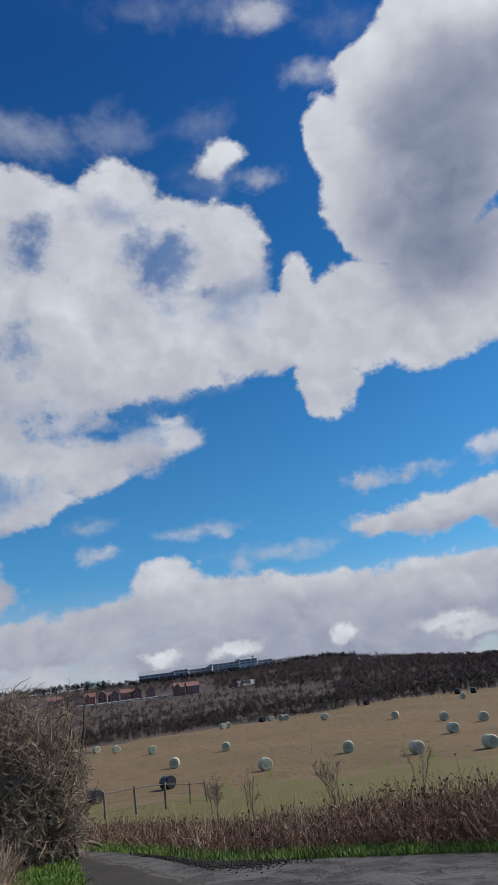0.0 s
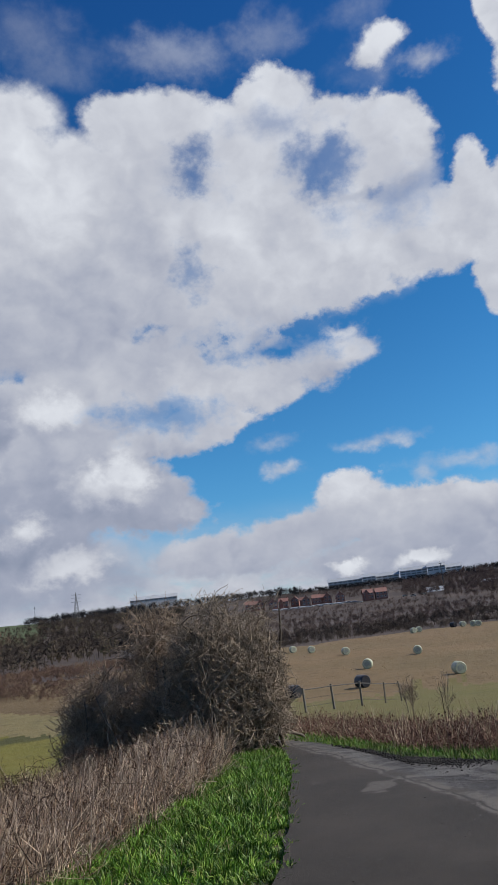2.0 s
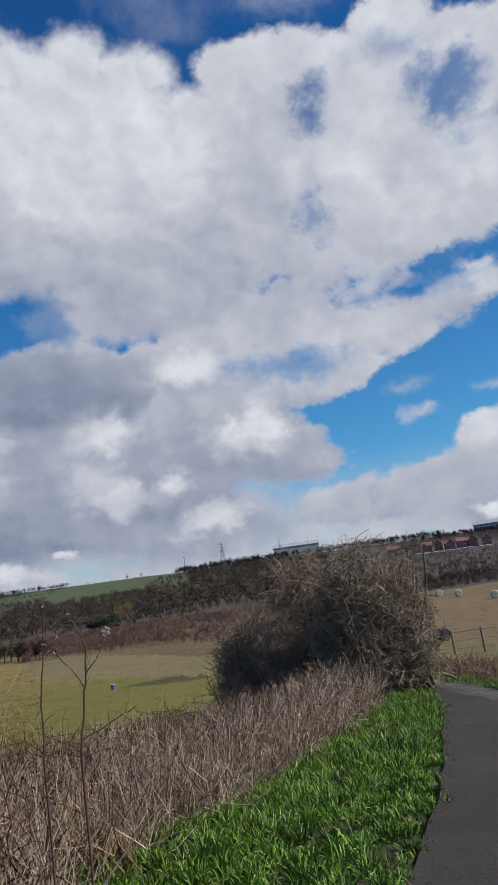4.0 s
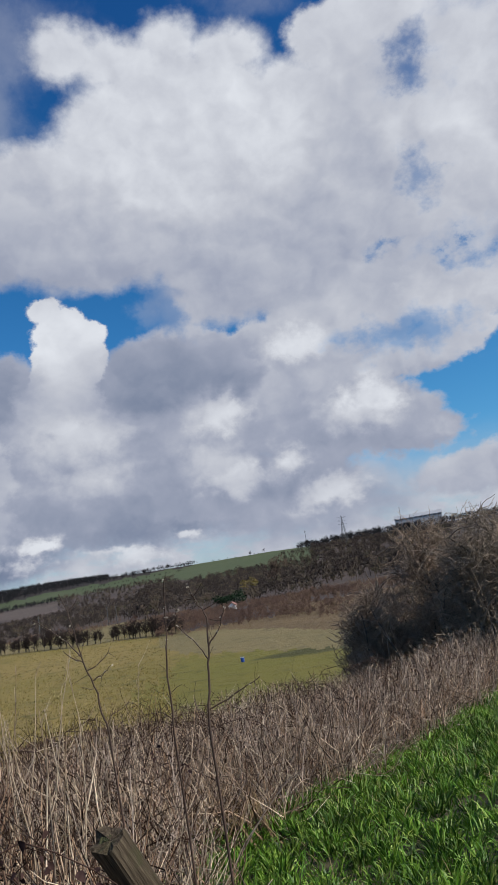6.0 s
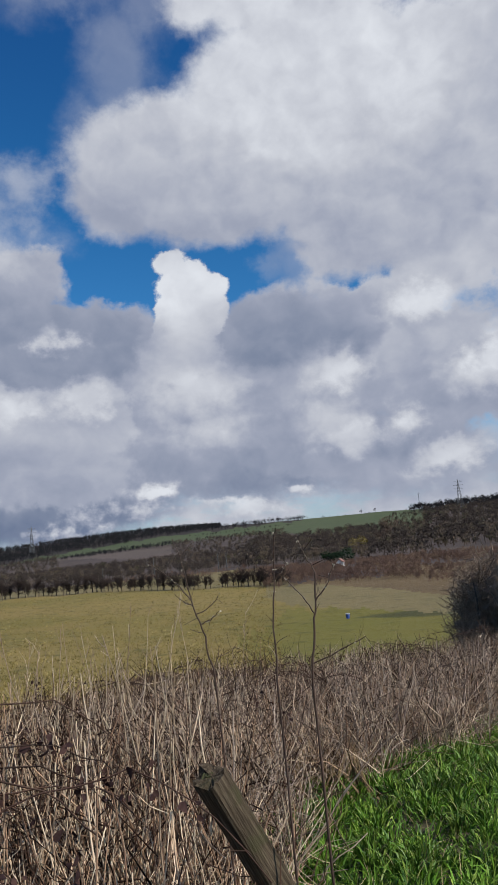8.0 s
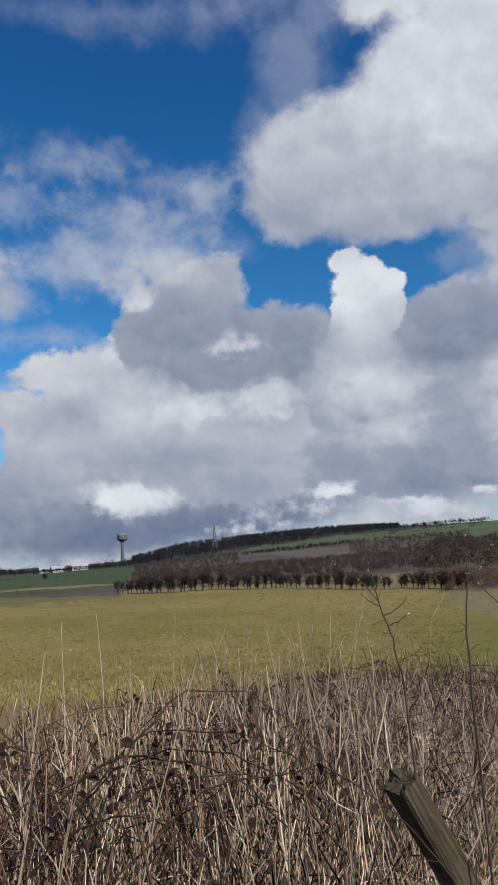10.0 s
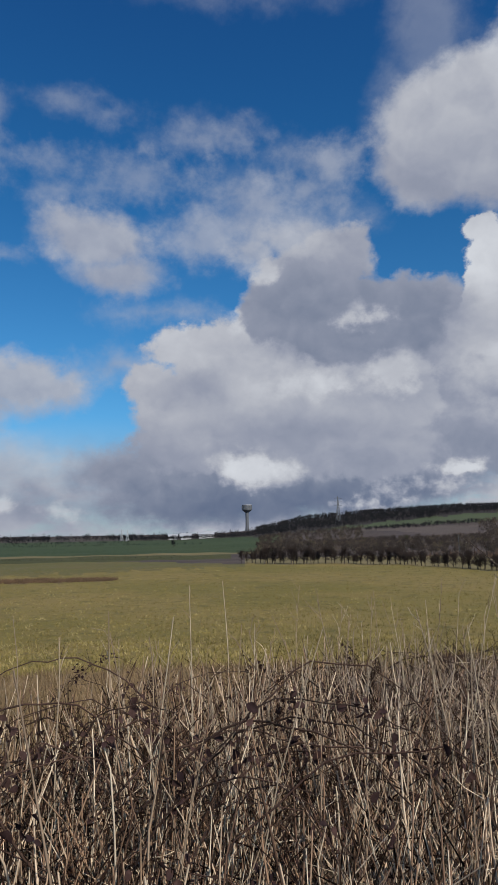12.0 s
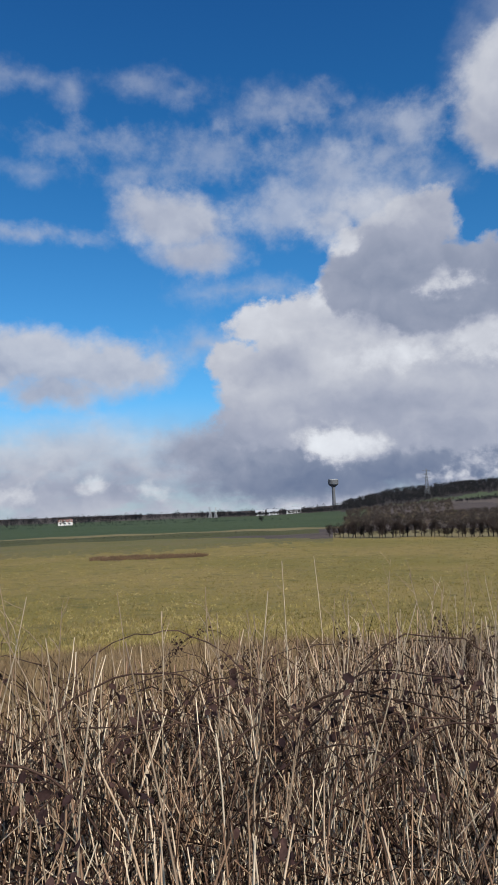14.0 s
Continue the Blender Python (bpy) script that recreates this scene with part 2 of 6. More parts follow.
tone(0.66, [(54.9, 26.8, 4.2, 1.6), (49.0, 24.9, 7.1, 1.5), (36.0, 23.4, 7.1, 1.3)], 2.4000000000000004, 0.51)
tone(0.72, [(23.2, 29.9, 2.6, 5.6), (26.2, 24.9, 4.9, 2.0)], 4.5, 0.425)
tone(0.93, [(31.3, 17.4, 1.8, 1.2), (38.4, 13.1, 1.9, 1.0), (37.3, 7.6, 2.1, 1.0), (33.2, 8.5, 1.2, 1.0), (30.4, 5.3, 2.7, 1.1), (25.8, 12.4, 2.2, 1.1)], 0.75, 0.7224999999999999)
tone(0.92, [(31.4, 17.6, 1.9, 1.1), (38.4, 12.9, 1.6, 0.9), (50.3, 13.0, 3.6, 1.3), (33.6, 8.6, 1.5, 1.0), (36.7, 7.7, 2.1, 0.9), (29.9, 5.5, 1.7, 0.9), (27.1, 11.1, 2.6, 1.3)], 1.0499999999999998, 0.595)
tone(0.6, [(58.0, 17.2, 3.7, 2.2), (42.9, 16.7, 5.1, 2.7), (58.8, 11.6, 5.1, 1.3), (40.5, 6.8, 6.7, 1.1)], 1.7999999999999998, 0.595)
tone(0.88, [(50.9, 12.2, 5.0, 1.8), (49.3, 9.4, 3.6, 1.1), (66.5, 11.7, 5.8, 0.9), (38.8, 8.8, 2.5, 1.9), (38.8, 13.1, 2.1, 1.3)], 1.35, 0.6375)
tone(0.94, [(70.7, 5.1, 2.1, 1.3), (60.8, 16.8, 2.0, 0.7), (61.6, 17.5, 0.8, 0.6), (70.3, 20.7, 1.0, 0.4), (71.5, 17.6, 0.6, 1.2)], 0.6000000000000001, 0.68)
tone(0.6, [(64.9, 18.7, 4.1, 2.2), (61.4, 14.6, 6.0, 1.0), (56.6, 16.2, 2.8, 1.3), (43.3, 15.4, 4.0, 2.2)], 1.7999999999999998, 0.595)
tone(0.9, [(71.8, 18.2, 0.6, 1.5), (69.8, 20.6, 1.0, 0.6), (60.7, 16.5, 1.9, 0.7), (75.6, 16.2, 0.6, 0.3), (64.9, 11.8, 3.1, 0.8), (58.9, 12.3, 1.7, 1.5)], 0.6000000000000001, 0.68)
tone(0.62, [(74.4, 11.7, 2.3, 1.1), (81.4, 7.2, 2.3, 1.1), (63.4, 14.5, 3.9, 0.9), (68.2, 7.8, 4.0, 0.7), (79.2, 5.6, 2.7, 0.9)], 1.35, 0.595)
tone(0.93, [(70.2, 5.2, 2.0, 1.3), (68.4, 4.7, 1.2, 1.1), (71.9, 6.0, 0.9, 0.5)], 0.75, 0.68)
tone(0.92, [(89.3, 2.2, 1.4, 0.7), (85.1, 1.8, 0.8, 0.5), (95.9, 1.9, 1.0, 0.5), (59.1, 2.1, 2.0, 0.3)], 0.6000000000000001, 0.68)
tone(0.93, [(54.6, 4.7, 1.0, 0.4), (57.0, 3.2, 2.7, 0.5), (48.8, 3.5, 1.5, 0.2), (47.3, 2.9, 1.1, 0.2), (42.7, 3.9, 0.7, 0.4), (59.7, 2.2, 2.2, 0.4)], 0.5249999999999999, 0.765)
cloud(0.93, 0.84, 2.6, 4.7, [(42.3, 3.9, 0.7, 0.4), (54.0, 4.5, 1.2, 0.4), (48.6, 3.6, 1.2, 0.2), (46.9, 2.8, 1.0, 0.2)], 0.2, 0.3, 1.0)  # bright low puffs
cloud(0.92, 0.84, 1.8, 3.5, [(9.3, 3.0, 1.1, 0.5), (-13.5, 3.1, 2.4, 0.6), (-5.3, 3.0, 0.9, 0.7), (-15.4, 2.3, 2.0, 0.6), (3.0, 3.1, 1.7, 0.4)], 0.25, 0.5, 1.0)  # bright low puffs
tone(0.9, [(7.9, 9.5, 2.4, 1.0), (-8.4, 8.1, 3.9, 0.6), (-15.4, 8.0, 3.3, 0.7)], 1.0499999999999998, 0.595)
tone(0.66, [(12.3, 6.6, 2.3, 0.7), (1.0, 4.8, 2.6, 0.8), (-11.1, 4.0, 2.1, 0.7), (-3.6, 6.1, 1.7, 0.5)], 1.2000000000000002, 0.51)
tone(0.9, [(9.5, 39.8, 3.2, 1.4), (5.8, 27.9, 6.0, 2.2), (15.6, 30.0, 4.3, 2.5), (16.9, 18.3, 3.5, 1.7)], 3.0, 0.51)
tone(0.8, [(28.2, 25.6, 8.6, 2.1), (37.1, 22.2, 5.4, 1.7), (17.5, 25.2, 3.8, 1.7), (21.5, 27.9, 5.9, 1.2)], 3.0, 0.425)
hole([(18.0, 34.5, 2.2, 1.6), (7.0, 34.1, 2.3, 1.7), (7.9, 37.4, 2.1, 0.6), (13.1, 22.0, 3.3, 0.8), (0.6, 30.5, 2.6, 0.9)], 1.5, 0.5)
hole([(17.8, 34.8, 1.5, 1.5), (22.2, 16.7, 3.5, 1.1), (12.0, 20.8, 2.7, 0.6), (5.4, 33.9, 2.7, 1.6), (42.1, 21.3, 1.1, 1.1)], 1.2, 0.65)
hole([(18.7, 27.8, 1.6, 1.5)], 1.0, 0.6)
hole([(9.8, 22.2, 3.3, 0.6), (5.0, 22.5, 2.9, 0.7)], 0.6, 0.9)
cloud(0.92, 0.84, 39.7, 41.5, [(-1.4, 41.0, 1.5, 0.8), (0.3, 40.2, 1.4, 0.6)], 0.35, 0.8, 1.0)  # small bright puff
cloud(0.84, 0.78, 38.5, 50.0, [(-4.3, 38.8, 1.3, 0.4), (-11.1, 45.1, 2.1, 0.7), (-6.8, 49.5, 2.3, 0.8)], 0.7, 1.0, 0.7)  # small puffs
cloud(0.86, 0.82, 42.2, 50.8, [(8.6, 43.1, 1.7, 1.1), (17.5, 42.8, 2.9, 0.7), (-2.5, 50.5, 5.4, 0.5), (-15.4, 47.5, 2.2, 0.8), (0.4, 43.3, 1.0, 0.3)], 1.2, 1.8, 0.22)  # high thin shreds
cloud(0.86, 0.72, 8.6, 12.6, [(-14.8, 11.2, 4.4, 1.5), (-10.3, 11.1, 3.0, 0.9), (-18.7, 11.5, 2.8, 1.8), (-20.9, 10.2, 3.5, 2.0)], 0.3, 0.9, 1.0)  # lens cloud
cloud(0.86, 0.76, 14.1, 16.0, [(-9.2, 14.6, 1.3, 0.6), (-12.4, 14.7, 1.8, 0.4), (-19.5, 15.5, 1.3, 0.8)], 0.5, 1.2, 0.8)  # shreds by the lens cloud
cloud(0.86, 0.78, 8.2, 13.7, [(5.1, 12.7, 2.0, 0.4), (-1.8, 10.3, 2.2, 0.3), (12.8, 11.5, 0.9, 0.4), (20.5, 8.8, 1.0, 0.7), (13.4, 13.5, 1.2, 0.3), (1.8, 9.5, 0.4, 0.3)], 0.6, 0.8, 0.6)  # thin streaks
cloud(0.86, 0.82, 38.9, 44.8, [(32.4, 44.0, 3.6, 1.3), (19.3, 42.6, 4.2, 0.6), (29.0, 42.0, 2.6, 0.9), (0.5, 39.5, 1.6, 0.7), (27.4, 42.6, 1.6, 0.5)], 1.4, 1.8, 0.22)  # high shreds
cloud(0.84, 0.8, 11.1, 12.6, [(13.1, 11.5, 1.0, 0.5), (4.8, 12.4, 1.6, 0.3)], 0.5, 0.8, 0.6)  # small wisps
cloud(0.84, 0.8, 29.5, 42.8, [(54.4, 35.8, 2.7, 4.1), (56.1, 41.8, 6.4, 1.7), (51.9, 39.8, 2.5, 2.4), (57.2, 31.3, 1.9, 2.3)], 1.8, 1.6, 0.3)  # thin veil beside the white cloud
cloud(0.84, 0.8, 21.8, 29.1, [(68.4, 24.6, 6.4, 2.1), (74.2, 23.1, 3.9, 1.6), (65.4, 28.3, 2.8, 1.3), (71.0, 26.5, 2.7, 1.2)], 1.6, 1.8, 0.36)  # thin veil low
cloud(0.84, 0.8, 30.2, 40.0, [(71.8, 30.6, 1.2, 0.5), (70.1, 39.6, 3.8, 0.5), (74.5, 30.9, 0.9, 0.5), (62.4, 39.6, 1.5, 0.7)], 1.4, 1.2, 0.3)  # high wisps
cloud(0.78, 0.72, 19.0, 24.2, [(82.8, 22.7, 3.9, 1.9), (81.0, 20.2, 3.3, 1.5), (85.1, 23.5, 1.8, 1.1)], 0.9, 0.9, 0.88)  # soft puff
cloud(0.84, 0.8, 21.9, 29.1, [(79.4, 27.3, 3.8, 1.1), (81.8, 26.4, 2.8, 0.6), (86.0, 25.9, 2.1, 0.6), (88.7, 27.7, 2.7, 0.5), (71.1, 23.6, 5.1, 1.6), (73.9, 22.7, 3.3, 1.0), (65.4, 26.6, 3.2, 1.5), (68.6, 25.8, 2.8, 1.2), (63.4, 28.6, 1.8, 0.9)], 1.3, 2.1, 0.4)  # soft shreds
cloud(0.82, 0.78, 20.9, 23.8, [(67.4, 23.1, 2.7, 1.2), (70.2, 21.9, 1.8, 1.2)], 1.0, 1.1, 0.7)  # white shoulder
cloud(0.84, 0.8, 25.6, 32.2, [(81.1, 31.5, 1.2, 0.4), (71.9, 30.6, 1.4, 0.4), (91.1, 31.3, 0.8, 0.6), (85.3, 32.0, 1.3, 0.4), (74.5, 30.0, 2.4, 0.6), (95.3, 31.7, 1.7, 0.3), (94.0, 25.8, 1.3, 0.3)], 1.1, 1.3, 0.4)  # high shreds over the plain
cloud(0.78, 0.74, 21.0, 21.5, [(94.5, 21.3, 2.8, 0.4)], 0.7, 0.8, 0.65)  # streak
cloud(0.8, 0.72, 8.9, 13.4, [(94.1, 12.1, 5.9, 2.1), (88.1, 11.6, 4.9, 1.6), (98.3, 11.8, 4.0, 2.5), (92.5, 9.8, 4.7, 1.1)], 0.8, 0.9, 0.92)  # soft cloud over the plain
cloud(0.76, 0.72, 12.5, 17.5, [(80.8, 13.3, 2.8, 1.0), (77.4, 17.2, 2.3, 0.5)], 1.2, 1.2, 0.6)  # soft arm
# --end
relief = W.math("MULTIPLY", W.math("SUBTRACT", lobes, lobes_lit), 0.19)
relief = W.math("MULTIPLY_ADD", W.math("SUBTRACT", frill, 0.5), 0.06, W.math("SUBTRACT", relief, 0.025))
cells = []
for shift in ((0.0, 0.0, 0.0), tuple(toward(SUN_AZ, SUN_EL, 0.8))):
    v = W.tree.nodes.new("ShaderNodeTexVoronoi")
    v.voronoi_dimensions, v.feature, v.normalize = "3D", "SMOOTH_F1", True
    W.put(v.inputs["Vector"], W.vec("ADD", billow_at, shift))
    v.inputs["Scale"].default_value, v.inputs["Detail"].default_value, v.inputs["Roughness"].default_value = 0.26, 1.0, 0.5
    v.inputs["Smoothness"].default_value = 0.35
    cells.append(v.outputs["Distance"])
relief = W.math("MULTIPLY_ADD", W.math("SUBTRACT", cells[1], cells[0]), 0.14, relief)
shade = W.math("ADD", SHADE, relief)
cloud_light = W.ramp(shade, (0.40, (0.105, 0.145, 0.235)), (0.55, (0.235, 0.262, 0.335)), (0.68, (0.40, 0.405, 0.46)), (0.80, (0.615, 0.595, 0.60)), (0.90, (0.82, 0.79, 0.765)), (1.0, (0.98, 0.95, 0.91)))
# clearer and deeper blue overhead, paler towards the horizon
tint = W.ramp(W.math("DIVIDE", el, 60.0), (0.0, (0.060, 0.100, 0.118)), (0.2, (0.041, 0.096, 0.116)), (0.45, (0.023, 0.082, 0.111)), (0.8, (0.015, 0.058, 0.100)))
sky_light = W.add("ShaderNodeVectorMath", sky, tint, op="MULTIPLY").outputs[0]
both = W.mix(COVER, sky_light, cloud_light)
back = W.add("ShaderNodeBackground", W.add("ShaderNodeVectorMath", both, (0.912, 0.985, 1.095), op="MULTIPLY").outputs[0], 1.0)
out = W.tree.nodes.new("ShaderNodeOutputWorld")
W.tree.links.new(back.outputs[0], out.inputs[0])

# ---- materials ----


def material(name, build, rough=0.9, spec=0.3):
    """A procedural material: build(n, p, bsdf) sets what is particular, with p the place in metres."""
    m = bpy.data.materials.new(name)
    m.use_nodes = True
    n = Nodes(m.node_tree)
    b = n.tree.nodes.new("ShaderNodeBsdfPrincipled")
    o = n.tree.nodes.new("ShaderNodeOutputMaterial")
    n.tree.links.new(b.outputs[0], o.inputs[0])
    b.inputs["Roughness"].default_value = rough
    b.inputs["Specular IOR Level"].default_value = spec
    p = n.tree.nodes.new("ShaderNodeNewGeometry").outputs["Position"]
    build(n, p, b)
    return m


def bump(n, b, height, strength=0.5, distance=0.02):
    k = n.tree.nodes.new("ShaderNodeBump")
    k.inputs["Strength"].default_value, k.inputs["Distance"].default_value = strength, distance
    n.put(k.inputs["Height"], height)
    n.put(b.inputs["Normal"], k.outputs[0])


def speckled(c1, c2, c3, scale=1.0, fine=8.0, relief=0.03):
    """Two scales of variation between three colours, with relief."""
    def build(n, p, b):
        big = n.noise(p, scale, 4, 0.6)
        small = n.noise(p, scale * fine, 5, 0.65)
        col = n.mix(n.span(big, 0.35, 0.65), c1, c2)
        n.put(b.inputs["Base Color"], n.mix(n.math("MULTIPLY", n.span(small, 0.45, 0.75), 0.75), col, c3))
        bump(n, b, small, 0.7, relief)
    return build


def islands(c1, c2, c3, scale=3.0, dark=0.7):
    """A colour that differs from piece to piece of a joined mesh and along it."""
    def build(n, p, b):
        r = n.tree.nodes.new("ShaderNodeNewGeometry").outputs["Random Per Island"]
        col = n.ramp(r, (0.0, c1), (0.5, c2), (1.0, c3))
        v = n.span(n.noise(p, scale, 3, 0.6), 0.3, 0.7, dark, 1.15)
        n.put(b.inputs["Base Color"], n.mix(1.0, col, n.add("ShaderNodeCombineXYZ", v, v, v).outputs[0], "MULTIPLY"))
    return build


def woodland(c1, c2, c3, scale=0.09):
    """Leafless crowns: colour that changes from tree to tree, and a little within one."""
    def build(n, p, b):
        r = n.tree.nodes.new("ShaderNodeNewGeometry").outputs["Random Per Island"]
        tree = n.noise(p, scale, 3, 0.6)
        twig = n.noise(p, scale * 14, 3, 0.7)
        col = n.ramp(tree, (0.34, c3), (0.5, c1), (0.66, c2))
        v = n.math("ADD", n.span(twig, 0.3, 0.7, 0.86, 1.08), n.math("MULTIPLY", r, 0.07))
        n.put(b.inputs["Base Color"], n.mix(1.0, col, n.add("ShaderNodeCombineXYZ", v, v, v).outputs[0], "MULTIPLY"))
        # fine twigs scatter light evenly, so each clump's own facing counts little
        face = n.tree.nodes.new("ShaderNodeNewGeometry").outputs["Normal"]
        n.put(b.inputs["Normal"], n.vec("NORMALIZE", n.vec("ADD", n.vec("MULTIPLY", face, (0.34, 0.34, 0.34)), (0.0, 0.0, 0.75))))
    return build


def field_mix(c1, c2, c3, c4, patch=0.03, tuft=0.9):
    """Rough grassland: broad patches of two colours, tufts of a third and pale straw."""
    def build(n, p, b):
        flat_p = n.vec("MULTIPLY", p, (1.0, 1.0, 0.2))
        broad = n.noise(flat_p, patch, 4, 0.6)
        mid = n.noise(flat_p, tuft, 4, 0.65)
        tiny = n.noise(flat_p, tuft * 7, 4, 0.7)
        col = n.mix(n.span(broad, 0.38, 0.62), c1, c2)
        col = n.mix(n.math("MULTIPLY", n.span(mid, 0.5, 0.72), 0.8), col, c3)
        col = n.mix(n.math("MULTIPLY", n.span(tiny, 0.5, 0.8), 0.6), col, c4)
        n.put(b.inputs["Base Color"], col)
        bump(n, b, n.math("ADD", mid, n.math("MULTIPLY", tiny, 0.4)), 1.0, 0.3)
    return build


M_MEADOW = material("meadow_grass", field_mix((0.178, 0.141, 0.031), (0.235, 0.172, 0.052), (0.085, 0.076, 0.018), (0.30, 0.232, 0.092), 0.03, 0.55))


def lush(n, p, b):
    """Olive grass with a long ragged streak of darker grass."""
    field_mix((0.146, 0.132, 0.022), (0.170, 0.142, 0.030), (0.090, 0.084, 0.017), (0.21, 0.18, 0.05), 0.05, 0.6)(n, p, b)
    grass = b.inputs["Base Color"].links[0].from_socket
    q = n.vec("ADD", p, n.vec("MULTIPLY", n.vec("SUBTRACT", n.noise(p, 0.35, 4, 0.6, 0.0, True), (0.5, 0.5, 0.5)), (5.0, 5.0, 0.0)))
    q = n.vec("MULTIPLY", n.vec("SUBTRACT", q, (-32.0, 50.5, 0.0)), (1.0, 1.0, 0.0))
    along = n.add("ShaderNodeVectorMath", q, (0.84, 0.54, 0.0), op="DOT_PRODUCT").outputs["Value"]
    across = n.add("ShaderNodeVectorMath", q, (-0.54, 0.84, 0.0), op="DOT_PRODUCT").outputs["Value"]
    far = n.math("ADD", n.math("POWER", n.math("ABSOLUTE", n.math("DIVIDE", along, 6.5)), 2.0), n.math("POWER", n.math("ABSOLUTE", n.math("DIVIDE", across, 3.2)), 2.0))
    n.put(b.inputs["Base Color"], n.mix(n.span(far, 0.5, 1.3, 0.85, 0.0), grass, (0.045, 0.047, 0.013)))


M_LUSH = material("olive_meadow_grass", lush)
M_DARKGRASS = material("dark_olive_grass", field_mix((0.055, 0.058, 0.014), (0.07, 0.068, 0.018), (0.04, 0.042, 0.012), (0.10, 0.09, 0.03), 0.05, 0.5))
M_ROUGH = material("brown_rough_grass", field_mix((0.14, 0.095, 0.045), (0.17, 0.115, 0.055), (0.10, 0.066, 0.032), (0.21, 0.15, 0.08), 0.06, 1.2))
M_HAY = material("hay_stubble", field_mix((0.185, 0.12, 0.06), (0.15, 0.106, 0.05), (0.105, 0.074, 0.034), (0.215, 0.15, 0.08), 0.02, 0.5))
M_HAYGREEN = material("greening_stubble", field_mix((0.14, 0.115, 0.038), (0.125, 0.112, 0.033), (0.09, 0.08, 0.028), (0.18, 0.14, 0.06), 0.04, 0.5))
M_GREEN = material("winter_crop", field_mix((0.034, 0.056, 0.016), (0.046, 0.066, 0.020), (0.028, 0.046, 0.014), (0.056, 0.07, 0.028), 0.01, 0.2))
M_HILLGREEN = material("hill_pasture", field_mix((0.062, 0.082, 0.030), (0.074, 0.090, 0.036), (0.05, 0.066, 0.026), (0.085, 0.092, 0.045), 0.01, 0.08))
M_PLOUGH = material("ploughed_soil", field_mix((0.115, 0.085, 0.07), (0.10, 0.076, 0.062), (0.08, 0.062, 0.05), (0.14, 0.11, 0.085), 0.02, 0.2))
M_SCRUB = material("scrub_ground", field_mix((0.062, 0.046, 0.040), (0.090, 0.066, 0.052), (0.048, 0.036, 0.032), (0.10, 0.076, 0.058), 0.03, 0.25))
M_STRAWFIELD = material("pale_rough_grass", field_mix((0.195, 0.152, 0.066), (0.17, 0.138, 0.058), (0.11, 0.09, 0.04), (0.27, 0.215, 0.11), 0.04, 0.6))
M_VERGE = material("verge_soil", speckled((0.06, 0.05, 0.028), (0.045, 0.055, 0.018), (0.09, 0.07, 0.04), 2.0, 9.0, 0.03))
# leaf litter coloured near black to hold the shade between stems and trunks
M_SHADELITTER = material("shade_dark_litter", speckled((0.030, 0.021, 0.016), (0.022, 0.016, 0.012), (0.06, 0.042, 0.03), 6.0, 6.0, 0.03))

# ---- the land ----
RADII = [0, 5, 8, 15, 30, 45, 65, 100, 150, 200, 300, 450, 600, 800, 1000, 1400, 2200, 4600]


NEAR_RIGHT = [0, 0, -0.18, -0.75, -2.3, -3.9, -5.7, -5.5, -4.9]
NEAR_LEFT = [0, -0.06, -0.35, -1.5, -3.6, -4.8, -5.2, -5.5, -5.6]
# azimuth: heights of the land at the outer radii, from 200 m on
FAR = {
    -180: [-3, -3, -2, -1, 0, 0, 0, 0, 0],
    -40: [-5, -5, -3, 1, 3, 3, 3, 0, 0],
    -15: [-4.5, -5.0, -3, 1, 4, 4, 3, 0, 0],
    -9: [-4.5, -5.5, -3, 4, 14, 15, 12, 5, 0],
    -4: [-4.8, -5.8, -3, 6, 23, 25, 20, 10, 0],
    8: [-6.0, -6.5, -4, 7, 24, 27, 20, 10, 0],
    18: [-6.5, -6.5, -3, 8, 24, 27, 20, 10, 0],
    30: [-6.5, -6, -2, 10, 24, 26, 20, 10, 0],
    36: [-6, -5, 0, 9, 20, 29, 24, 10, 0],
    45: [-6, -5, 0, 7, 16, 28, 38, 20, 0],
    54: [-6, -6, -3, 4, 12, 22, 43, 30, 0],
    62: [-6, -6, -5, 0, 5, 13, 33, 30, 0],
    66: [-6, -6.3, -6, -3, 1, 7, 26, 20, 0],
    70: [-6, -6.5, -6.5, -6, -5, -3, 5, 0, 0],
    76: [-6.2, -6.5, -6.5, -6.5, -7, -7, -5, -6, -8],
    110: [-6.2, -6.5, -6.5, -6.5, -7, -7, -7, -8, -8],
    180: [-3, -3, -2, -1, 0, 0, 0, 0, 0],
}
FAR_AZ = sorted(FAR)
FAR_Z = np.array([FAR[a] for a in FAR_AZ], float)


